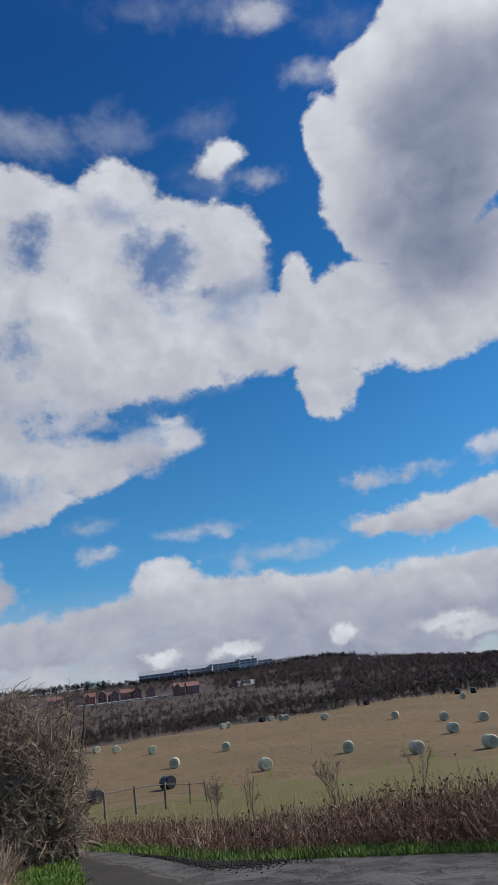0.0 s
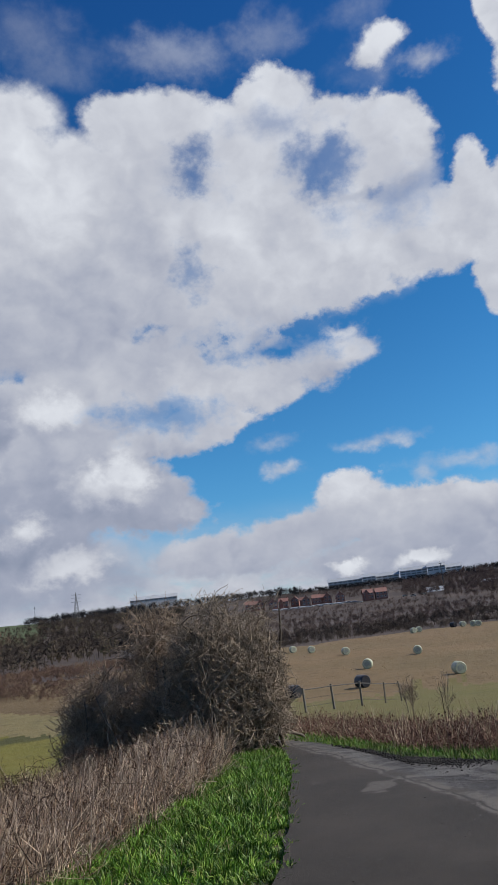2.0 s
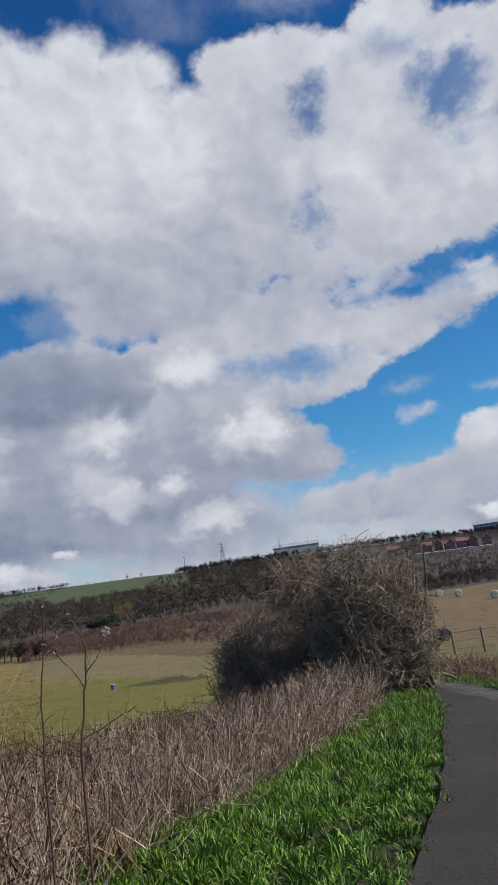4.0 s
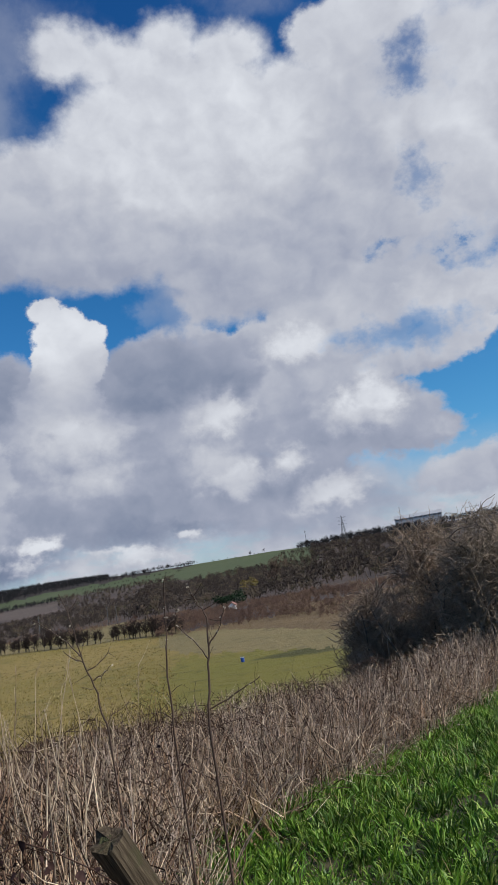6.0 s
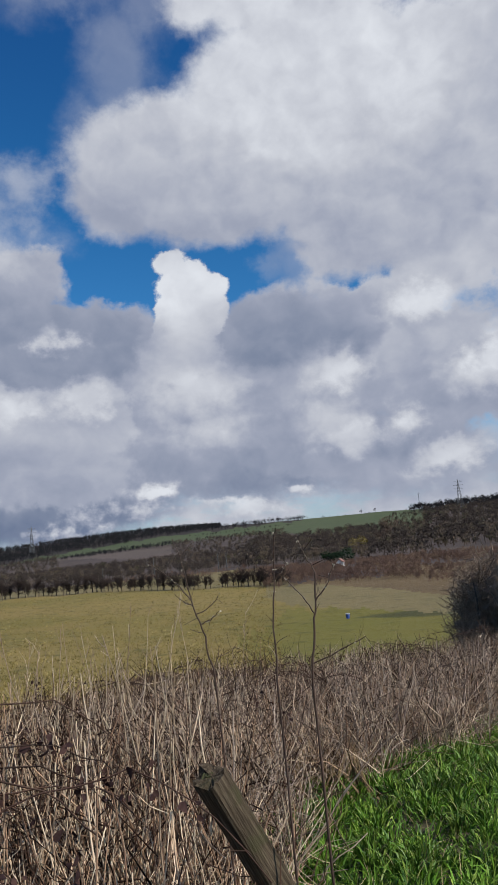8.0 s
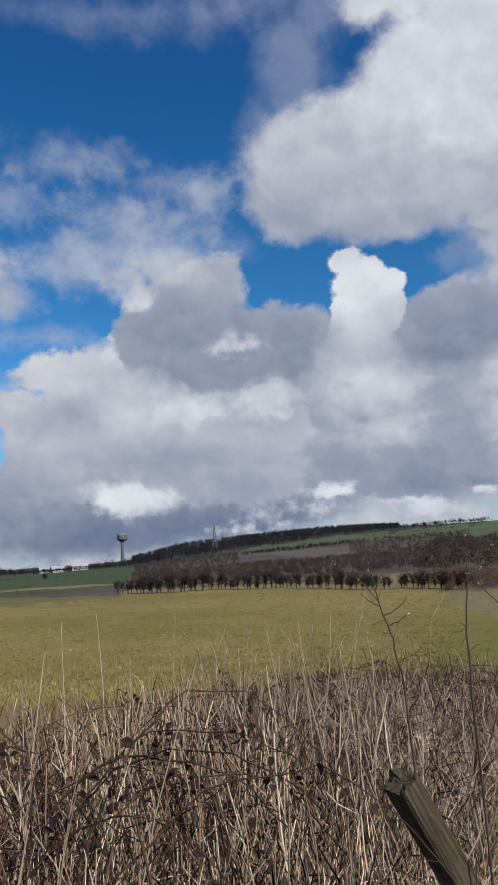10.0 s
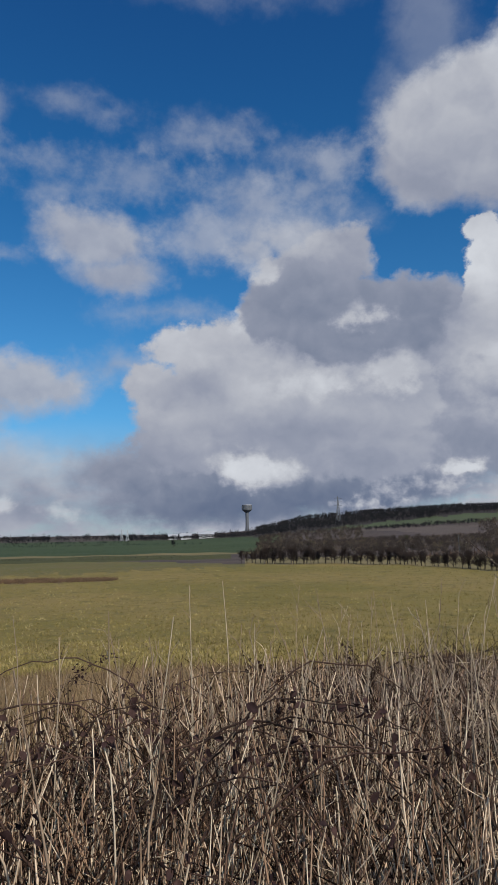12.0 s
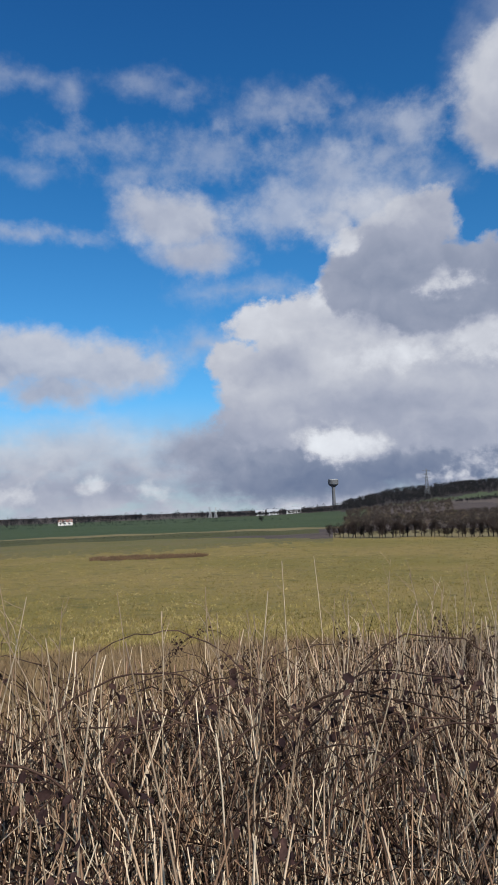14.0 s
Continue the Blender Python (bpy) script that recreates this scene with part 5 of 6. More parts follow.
# ---- woods, hedges and far things ----
M_WOOD = material("bare_wood_far", woodland((0.074, 0.057, 0.048), (0.098, 0.077, 0.062), (0.050, 0.040, 0.036)), 0.95, 0.05)
M_WOODMID = material("brown_wood_far", woodland((0.095, 0.069, 0.063), (0.12, 0.088, 0.076), (0.070, 0.051, 0.049)), 0.95, 0.05)
M_WOODPALE = material("bare_scrub_far", woodland((0.13, 0.09, 0.066), (0.165, 0.118, 0.085), (0.10, 0.072, 0.056)), 0.95, 0.05)
M_DARKWOOD = material("dark_wood_far", woodland((0.024, 0.024, 0.026), (0.034, 0.031, 0.031), (0.018, 0.019, 0.022)), 0.95, 0.05)
M_REDSCRUB = material("reddish_scrub", woodland((0.15, 0.094, 0.070), (0.21, 0.145, 0.095), (0.10, 0.064, 0.052), 0.14), 0.95, 0.05)
M_HEDGE = material("hedgerow_twigs", woodland((0.050, 0.038, 0.033), (0.070, 0.052, 0.043), (0.034, 0.027, 0.025)), 0.95, 0.05)


def valley_crowns(n, p, b):
    """Bare crowns of many kinds: dark, brown, grey-brown, tan and a few olive, lump by lump."""
    kind = n.noise(p, 0.11, 2, 0.5)
    twig = n.noise(p, 1.3, 3, 0.7)
    r = n.tree.nodes.new("ShaderNodeNewGeometry").outputs["Random Per Island"]
    col = n.ramp(kind, (0.30, (0.030, 0.028, 0.024)), (0.42, (0.072, 0.055, 0.046)), (0.52, (0.050, 0.042, 0.036)), (0.60, (0.125, 0.095, 0.070)), (0.70, (0.062, 0.060, 0.032)))
    v = n.math("ADD", n.span(twig, 0.3, 0.7, 0.82, 1.1), n.math("MULTIPLY", r, 0.1))
    n.put(b.inputs["Base Color"], n.mix(1.0, col, n.add("ShaderNodeCombineXYZ", v, v, v).outputs[0], "MULTIPLY"))
    face = n.tree.nodes.new("ShaderNodeNewGeometry").outputs["Normal"]
    n.put(b.inputs["Normal"], n.vec("NORMALIZE", n.vec("ADD", n.vec("MULTIPLY", face, (0.4, 0.4, 0.4)), (0.0, 0.0, 0.75))))


M_VALLEY = material("valley_crowns", valley_crowns, 0.95, 0.05)
M_CONIFER = material("conifer_needles", islands((0.018, 0.036, 0.018), (0.026, 0.046, 0.022), (0.014, 0.028, 0.016), 0.5), 0.9, 0.1)
M_WILLOW = material("yellow_willow_twigs", islands((0.24, 0.19, 0.06), (0.30, 0.23, 0.08), (0.18, 0.15, 0.05), 0.5), 0.9, 0.1)


def tree_clumps(base, h, w, tris=34, lift=0.12, leaf=1.0):
    """Far bare trees: for each root an uneven crown of several lobes made of many small twig clumps, and a trunk."""
    n, lobes = len(base), 5
    size = np.stack([w / 2, w / 2, h * 0.46], -1)[:, None, :]
    mid = unit(RNG.normal(size=(n, lobes, 3))) * rand(0.2, 0.62, (n, lobes, 1))
    own = rand(0.30, 0.58, (n, lobes, 1))
    which = RNG.integers(0, lobes, (n, tris))
    rows = np.arange(n)[:, None]
    d = unit(RNG.normal(size=(n, tris, 3)))
    c = base[:, None, :] + (mid[rows, which] + d * own[rows, which] * rand(0.3, 1.0, (n, tris, 1)) ** 0.5) * size
    c[..., 2] += (h * (0.5 + lift))[:, None]
    face = unit(d * 0.6 + RNG.normal(size=d.shape) * 0.35 + np.array([0, 0, 0.25]))
    out = unit(np.cross(face, RNG.normal(size=d.shape)))
    side = np.cross(face, out)
    L = (h[:, None, None] * rand(0.045, 0.10, (n, tris, 1))) * leaf
    a, b, t = c - out * L * 0.5 - side * L * 0.42, c - out * L * 0.5 + side * L * 0.42, c + out * L * 0.75
    verts = np.stack([a, b, t], 2).reshape(-1, 3)
    f = np.arange(len(verts)).reshape(-1, 3)
    trunk = np.stack([base - np.array([0, 0, 0.5]), base + np.stack([0 * h, 0 * h, h * 0.4], -1)], 1)
    tv, tf = strands(trunk, np.stack([h * 0.022, h * 0.012], -1), 3)
    return verts, f, tv, tf


def scatter(az0, az1, r0, r1, n):
    a = rand(az0, az1, n)
    r = np.sqrt(rand(r0 ** 2, r1 ** 2, n))
    return a, r


def woods(name, areas, mat, label, tris=34, lift=0.12):
    """One wood or belt of scrub: areas of azimuth, distance, number and height."""
    h = Heap()
    for az0, az1, r0, r1, n, h0, h1 in areas:
        a, r = scatter(az0, az1, r0, r1, n)
        hh = rand(h0, h1, n)
        v, f, tv, tf = tree_clumps(place(a, r), hh, hh * rand(0.7, 1.15, n), tris, lift)
        h.add(v, f).add(tv, tf)
    ob = new(name, h.mesh(name, mat))
    return tagged(ob, label, "woodland", kind="stuff")


# right of the bush: hedge behind the stubble, hillside wood, skyline
woods("field_hedge", [(-20, 16, 172, 186, 360, 1.2, 2.6), (-20, 3, 186, 250, 330, 2.5, 5), (3, 17, 190, 240, 190, 2.5, 5.0)], M_WOOD, "dark bare hedge behind the stubble field", 95, -0.04)
woods("hillside_wood", [(-21, 2, 480, 800, 1500, 6, 9), (-21, -4, 260, 480, 600, 4, 7), (2, 5, 560, 740, 160, 5, 8)], M_WOODMID, "brown leafless wood covering a hillside", 95, -0.04)
woods("hillside_scrub", [(2, 17, 250, 545, 1050, 1.6, 4.0), (-6, 4, 255, 460, 260, 2.0, 4.5), (5, 17, 620, 740, 420, 3, 5)], M_WOODMID, "scattered brown scrub on rough ground", 95, -0.04)
woods("skyline_wood", [(-21, -6, 790, 830, 170, 5, 8), (-6, 1.0, 790, 860, 170, 7, 10.5), (13, 34, 740, 800, 330, 8, 11), (-1, 13.5, 735, 785, 560, 4.6, 6.8)], M_DARKWOOD, "dark belt of trees along the hilltop", 72, -0.02)
# valley between the bush and the hedge trees
woods("valley_wood", [(22, 33.0, 260, 720, 900, 5, 10), (32.6, 35.5, 480, 740, 60, 2.5, 6.5), (33, 47, 200, 520, 800, 4.5, 7.5), (45, 70, 215, 425, 1500, 2.6, 4.6), (44, 53, 420, 690, 420, 3, 5), (61.5, 69.8, 420, 745, 420, 3, 5.5)], M_VALLEY, "brown leafless valley wood", 95, -0.04)
woods("valley_scrub", [(34, 46, 110, 200, 1000, 1.0, 2.4), (25, 34, 150, 220, 420, 1.2, 2.8), (22, 29, 70, 95, 140, 0.8, 1.7), (26, 35, 98, 140, 230, 0.9, 1.9), (46, 60, 170, 215, 120, 1.2, 2.4)], M_REDSCRUB, "reddish brown scrub and brambles at the foot of the valley", 95, -0.04)
woods("hill_hedges", [(53, 61.5, 615, 665, 190, 3.5, 5), (46, 54, 700, 715, 26, 2, 4), (43, 52, 820, 830, 50, 2, 3.5), (54, 64, 700, 800, 24, 2, 4), (34, 43, 1040, 1060, 12, 3, 5)], M_DARKWOOD, "hedges and lone trees between hillside fields", 72, -0.02)
woods("hilltop_wood", [(49, 56, 960, 1480, 800, 8, 11), (56, 62, 890, 1480, 800, 8, 12), (62, 70, 810, 1480, 900, 8, 12), (42, 49, 940, 1040, 150, 5, 9), (25, 33, 700, 770, 200, 7, 10)], M_DARKWOOD, "dark wood along the far hill", 52, -0.02)
woods("far_treeline", [(68, 112, 960, 1040, 800, 7, 12), (88.5, 112, 600, 660, 170, 4, 8), (80, 90, 610, 650, 60, 2, 4), (70, 81, 870, 905, 330, 5.0, 7.5), (86, 91, 900, 940, 60, 8, 12), (76, 104, 225, 262, 300, 0.4, 0.8), (74, 104, 500, 508, 160, 1.0, 2.5)], M_DARKWOOD, "far dark tree line on the plain", 52, -0.02)


def hedge_tree(h):
    """A bare hedgerow tree: trunk, limbs and a twiggy crown."""
    ob = thing("hedgerow_tree", Matrix(), "bare dark hedgerow tree at the edge of the meadow", "tree", "trees in the hedgerow")
    A = bent_stems(np.zeros((2, 3)) + RNG.normal(size=(2, 3)) * np.array([0.15, 0.15, 0]), rand(0.8, 1.0, 2) * h, 0.15, 7, 0.08)
    B = grow(A, 34, 0.3 * h, 0.55 * h, 0.55, 0.3, 5, 0.22, None, 0.14)
    C = grow(B, 170, 0.12 * h, 0.28 * h, 0.6, 0.15, 3, 0.2, None, 0.2)
    D = grow(C, 260, 0.07 * h, 0.16 * h, 0.7, 0.1, 3, 0.2, None, 0.2)
    part("trunk", Heap().add(*strands(A, taper(A, 0.14, 0.05), 5)).mesh("trunk", M_BARK), ob)
    part("limb", Heap().add(*strands(B, taper(B, 0.06, 0.03), 3)).mesh("limb", M_HEDGE), ob, kind="stuff")
    part("crown", Heap().add(*strands(C, taper(C, 0.045, 0.03))).add(*strands(D, taper(D, 0.04, 0.02))).mesh("crown", M_HEDGE), ob)
    return ob


def hedgerow():
    kinds = [hedge_tree(h) for h in (4.6, 5.2, 4.0, 5.6)]
    spots = list(np.arange(44.0, 71.2, 0.33))
    for i, a in enumerate(spots):
        if 49.4 < a < 50.2:
            continue
        a = a + rand(-0.14, 0.14)
        r = np.interp(a, *MEADOW_EDGE) + 1.5 + rand(-1, 2)
        p = on_land(a, r)
        s = np.interp(a, [44, 52, 60, 71], [0.42, 0.46, 0.50, 0.56]) * rand(0.8, 1.2)
        m = pose(p.x, p.y, p.z - 0.1, 0, 0, rand(0, 360))
        t = kinds[i] if i < len(kinds) else kinds[int(RNG.integers(0, 4))]
        if i < len(kinds):
            t.scale = (s, s, s)
            t.matrix_basis = m @ Matrix.Diagonal((s, s, s, 1))
        else:
            copy_thing(t, m).scale = (s, s, s)


def conifer(az_deg, r, h, w):
    p = on_land(az_deg, r)
    ob = thing("conifer", pose(*p), "dark green bushy conifer by a small gable", "tree", "conifers")
    part("trunk", rod((0, 0, -0.3), (0, 0, h * 0.9), 0.2, 0.05), ob, mat=M_BARK)
    v, f, tv, tf = tree_clumps(np.zeros((1, 3)), np.array([h]), np.array([w]), 1400, -0.04, 0.6)
    part("crown", Heap().add(v, f).mesh("crown", M_CONIFER), ob)


def broad_tree(az_deg, r, h, mat, label, tris=900, leaf=0.5):
    p = on_land(az_deg, r)
    ob = thing("tree", pose(*p), label, "tree", "valley trees")
    v, f, tv, tf = tree_clumps(np.zeros((1, 3)), np.array([h]), np.array([h * 1.0]), tris, 0.04, leaf)
    part("trunk", Heap().add(tv, tf).mesh("trunk", M_BARK), ob)
    part("crown", Heap().add(v, f).mesh("crown", mat), ob)


hedgerow()
conifer(39.6, 180, 5.2, 9.0)
conifer(40.5, 182, 4.8, 7.0)
broad_tree(38.1, 230, 8.0, M_WILLOW, "willow with yellow twigs among brown woods")
broad_tree(36.0, 300, 14.0, M_WOODPALE, "pale bare tree above the valley scrub")
broad_tree(37.75, 1000, 7.5, M_DARKWOOD, "small round tree on the green hill's crest", 120, 1.0)
broad_tree(36.65, 1000, 7.0, M_DARKWOOD, "small round tree on the green hill's crest", 120, 1.0)
broad_tree(76.6, 420, 5.5, M_DARKWOOD, "dark round bush in a green field", 500, 0.7)

# ---- buildings ----
M_BRICK = material("red_brick_far", speckled((0.25, 0.125, 0.10), (0.21, 0.11, 0.088), (0.29, 0.155, 0.125), 0.4, 6.0, 0.01), 0.9)
M_ROOF = material("brown_roof_tiles", speckled((0.27, 0.140, 0.115), (0.23, 0.122, 0.10), (0.31, 0.18, 0.15), 0.5, 6.0, 0.02), 0.85)
M_PAINT = material("white_render", speckled((0.62, 0.61, 0.58), (0.55, 0.54, 0.52), (0.68, 0.67, 0.64), 0.4, 5.0, 0.005), 0.8)
M_GLASS = material("dark_window_glass", speckled((0.03, 0.035, 0.045), (0.04, 0.045, 0.055), (0.05, 0.055, 0.065), 1.0), 0.15, 0.5)
M_CONCRETE = material("grey_concrete", speckled((0.115, 0.12, 0.13), (0.095, 0.10, 0.11), (0.145, 0.15, 0.16), 0.3, 5.0, 0.02), 0.85)
M_METALROOF = material("pale_metal_roof", speckled((0.40, 0.41, 0.43), (0.35, 0.36, 0.38), (0.46, 0.47, 0.48), 0.1, 8.0, 0.01), 0.6, 0.4)
M_GREYWALL = material("grey_cladding", speckled((0.50, 0.50, 0.50), (0.43, 0.43, 0.435), (0.56, 0.56, 0.56), 0.1, 6.0, 0.01), 0.6, 0.3)
M_STEEL = material("galvanised_steel", speckled((0.10, 0.105, 0.115), (0.08, 0.085, 0.09), (0.13, 0.135, 0.14), 1.0), 0.55, 0.5)

M_DARKPANE = material("dull_dark_panes", speckled((0.20, 0.20, 0.205), (0.17, 0.172, 0.178), (0.23, 0.232, 0.24), 0.2), 0.7, 0.1)


def prism(x0, x1, y0, y1, z0, z1, over=0.35):
    """A gabled roof whose ridge runs along x."""
    bm = bmesh.new()
    ym = (y0 + y1) / 2
    x0, x1, y0, y1 = x0 - over, x1 + over, y0 - over, y1 + over
    t = 0.22
    rings = []
    for x in (x0, x1):
        rings.append([bm.verts.new(q) for q in ((x, y0, z0), (x, ym, z1), (x, y1, z0), (x, y1, z0 - t), (x, ym, z1 - t), (x, y0, z0 - t))])
    a, b = rings
    for k in range(6):
        bm.faces.new((a[k], a[(k + 1) % 6], b[(k + 1) % 6], b[k]))
    bm.faces.new((a[0], a[5], a[4], a[1]))
    bm.faces.new((a[1], a[4], a[3], a[2]))
    bm.faces.new((b[0], b[1], b[4], b[5]))
    bm.faces.new((b[1], b[2], b[3], b[4]))
    bmesh.ops.recalc_face_normals(bm, faces=bm.faces)
    return bm


def gable_wall(x0, x1, y0, y1, h, ridge):
    """Walls with pointed ends under a roof along x."""
    bm = bmesh.new()
    ym = (y0 + y1) / 2
    ends = [[bm.verts.new(q) for q in ((x, y0, -2), (x, y1, -2), (x, y1, h), (x, ym, ridge), (x, y0, h))] for x in (x0, x1)]
    a, b = ends
    for k in range(5):
        bm.faces.new((a[k], a[(k + 1) % 5], b[(k + 1) % 5], b[k]))
    bm.faces.new(a[::-1])
    bm.faces.new(b)
    bmesh.ops.recalc_face_normals(bm, faces=bm.faces)
    return bm


def house(m, w, d, h, ridge, label, end_white=False, gable_front=False, walls=None):
    ob = thing("house", m, label, "house", "houses on the hillside")
    part("wall", gable_wall(-w / 2, w / 2, -d / 2, d / 2, h, ridge - 0.1), ob, mat=walls or M_BRICK)
    part("roof", prism(-w / 2, w / 2, -d / 2, d / 2, h + 0.1, ridge), ob, mat=M_ROOF)
    part("chimney", box(w * 0.3, w * 0.3 + 0.8, -0.4, 0.4, ridge - 0.8, ridge + 0.9, 0.05), ob, mat=M_BRICK)
    if gable_front:
        g = gable_wall(-w * 0.22, w * 0.22, -1.2, 1.2, h, ridge - 0.7)
        bmesh.ops.transform(g, matrix=pose(-w * 0.2, -d / 2 - 0.1, 0, 0, 0, 90), verts=g.verts)
        part("gable", g, ob, mat=M_BRICK)
        r = prism(-1.7, 1.7, -w * 0.22, w * 0.22, h + 0.1, ridge - 0.55, 0.25)
        bmesh.ops.transform(r, matrix=pose(-w * 0.2, -d / 2, 0, 0, 0, 90), verts=r.verts)
        part("gable_roof", r, ob, mat=M_ROOF)
    if end_white:
        part("end_wall", gable_wall(w / 2 + 0.02, w / 2 + 0.12, -d / 2, d / 2, h, ridge - 0.2), ob, "white-painted end wall", mat=M_PAINT)
    for fl in (0.9, 3.4):
        for k in (-0.33, -0.02, 0.3):
            x = k * w
            win = part("window", box(x - 0.75, x + 0.75, -d / 2 - 0.1 - (1.25 if gable_front and k < -0.1 else 0), -d / 2 + 0.05 - (1.25 if gable_front and k < -0.1 else 0), fl, fl + 1.3), ob, "white window frame", mat=M_PAINT)
            part("pane", box(x - 0.62, x + 0.62, -d / 2 - 0.13 - (1.25 if gable_front and k < -0.1 else 0), -d / 2 - 0.06 - (1.25 if gable_front and k < -0.1 else 0), fl + 0.12, fl + 1.18), win, mat=M_GLASS)
    for fl in (0.9, 3.4):
        for y in (-0.25 * d, 0.25 * d):
            win = part("window", box(w / 2 - 0.05, w / 2 + 0.14, y - 0.8, y + 0.8, fl, fl + 1.3), ob, "white window frame", mat=M_PAINT)
            part("pane", box(w / 2 + 0.1, w / 2 + 0.17, y - 0.66, y + 0.66, fl + 0.12, fl + 1.18), win, mat=M_GLASS)
    return ob


for i, (a, w) in enumerate(((16.9, 9.5), (16.1, 9.5), (15.1, 9), (14.25, 9.5), (13.35, 9), (12.5, 9.5), (11.7, 9), (10.85, 9.5), (9.85, 10))):
    p = on_land(a, 592 + 6 * math.sin(i * 2.1))
    house(pose(p.x, p.y, p.z + 0.6, 0, 0, a + (-90 if i % 3 else 0) + rand(-8, 8)), w * 0.8, 6.5, 4.4, 7.4, "red-brick house with a brown tiled gable roof", gable_front=i % 2 == 1)
for a, w, white in ((7.7, 9, False), (6.7, 10, True)):
    p = on_land(a, 575)
    house(pose(p.x, p.y, p.z + 0.6, 0, 0, a + 8), w * 0.9, 8, 4.8, 8.2, "larger red-brick house with a white end wall" if white else "red-brick house with a brown tiled gable roof", white, not white)


def long_building(az0, az1, r, el0, el1, storeys, label):
    """A long flat-roofed block on the hilltop."""
    p, q = toward(az0, 0, r), toward(az1, 0, r)
    mid = (p + q) / 2
    w = (q - p).length
    z0, z1 = 1.6 + r * math.tan(radians(el0)), 1.6 + r * math.tan(radians(el1))
    base = min(land(mid.x, mid.y), z0) - 1
    ob = thing("long_building", pose(mid.x, mid.y, base, 0, 0, (az0 + az1) / 2), label, "building", "blocks on the hilltop")
    d, top = 14, z1 - base
    part("wall", box(-w / 2, w / 2, -d / 2, d / 2, -1, top - 3.5), ob, mat=M_GREYWALL)
    part("roof", prism(-w / 2, w / 2, -d / 2, d / 2, top - 3.4, top + 0.4, 0.6), ob, "pale low-pitched metal roof", mat=M_METALROOF)
    n = max(3, int(w / 5))
    for s in range(storeys):
        z = top - 5.2 - s * 2.4
        for k in range(n):
            x = -w / 2 + (k + 0.5) * w / n
            part("window", box(x - w / n * 0.38, x + w / n * 0.38, -d / 2 - 0.08, -d / 2 + 0.1, z, z + 1.2), ob, mat=M_DARKPANE)
    return ob


long_building(10.6, 7.95, 800, 1.6, 2.27, 2, "long low grey building with a pale roof on the hilltop")
long_building(7.9, 6.9, 790, 1.6, 2.36, 2, "taller grey block with a pale flat roof on the hilltop")
long_building(6.85, 5.1, 800, 1.6, 2.28, 2, "long low grey building with a pale roof on the hilltop")
long_building(5.0, 2.95, 795, 1.6, 2.45, 3, "wide grey block with a flat roof among trees")
long_building(2.9, 1.6, 790, 1.6, 2.52, 2, "taller grey block with a pale flat roof on the hilltop")
long_building(1.55, 0.4, 800, 1.6, 2.32, 2, "grey hall with a pale roof on the hilltop")
long_building(26.1, 22.5, 820, 2.3, 2.62, 1, "long pale building showing over the bush")
for a0, a1, r, e0, e1 in ((77.0, 76.3, 940, -0.26, -0.1), (76.1, 75.2, 930, -0.24, -0.05), (74.6, 73.4, 945, -0.08, 0.08)):
    long_building(a0, a1, r, e0, e1, 1, "pale low works building beyond the green field")
long_building(-0.5, -2.0, 640, 0.55, 0.85, 1, "low pale shed on the hillside")
long_building(3.2, 1.9, 600, 0.45, 0.75, 1, "low pale shed on the hillside")
p = on_land(91.9, 640)
house(pose(p.x, p.y, p.z, 0, 0, 92), 12, 8, 3.2, 5.2, "white farmhouse far across the plain", walls=M_PAINT)
p = on_land(39.75, 172)
shed = thing("shed", pose(p.x, p.y, p.z, 0, 0, 120), "small white gabled shed in front of a conifer", "shed")
part("wall", gable_wall(-1.2, 1.2, -0.8, 0.8, 1.0, 1.7), shed, mat=M_PAINT)
part("roof", prism(-1.2, 1.2, -0.8, 0.8, 1.05, 1.8, 0.12), shed, mat=M_ROOF)


def parked_car(m, mat):
    ob = thing("parked_car", m, "pale car parked below the houses", "car", "cars by the houses")
    bm = box(-2.1, 2.1, -0.85, 0.85, 0.35, 0.95, 0.15)
    part("body", bm, ob, mat=mat)
    part("cabin", box(-1.2, 0.9, -0.75, 0.75, 0.95, 1.45, 0.18), ob, mat=M_GLASS)
    for x in (-1.3, 1.3):
        for y in (-0.85, 0.85):
            part("wheel", rod((x, y - 0.1, 0.33), (x, y + 0.1, 0.33), 0.33, sides=14), ob, mat=M_BLACKWRAP)
    return ob


for i, a in enumerate((14.6, 13.9, 13.1, 12.2, 11.4, 10.5, 9.9, 9.2, 8.4, 4.9, 4.3, 3.5)):
    p = on_land(a, 565 + 4 * math.sin(i * 3))
    parked_car(pose(p.x, p.y, p.z, 0, 0, a + rand(-10, 10)), (M_PAINT, M_METALROOF, M_PAINT)[i % 3])
p = on_land(13.0, 570)


def low_wall():
    ob = thing("garden_wall", pose(p.x, p.y, p.z, 0, 0, 12), "long low pale garden wall below the houses", "wall")
    for k in range(12):
        q = on_land(15.2 - k * 0.55, 574) - p
        q2 = on_land(15.2 - (k + 1) * 0.55, 574) - p
        m = pose(0, 0, 0, 0, 0, -12)
        part("panel", rod(m @ (q + Vector((0, 0, 0.6))), m @ (q2 + Vector((0, 0, 0.6))), 0.45, sides=4), ob, mat=M_METALROOF)


low_wall()


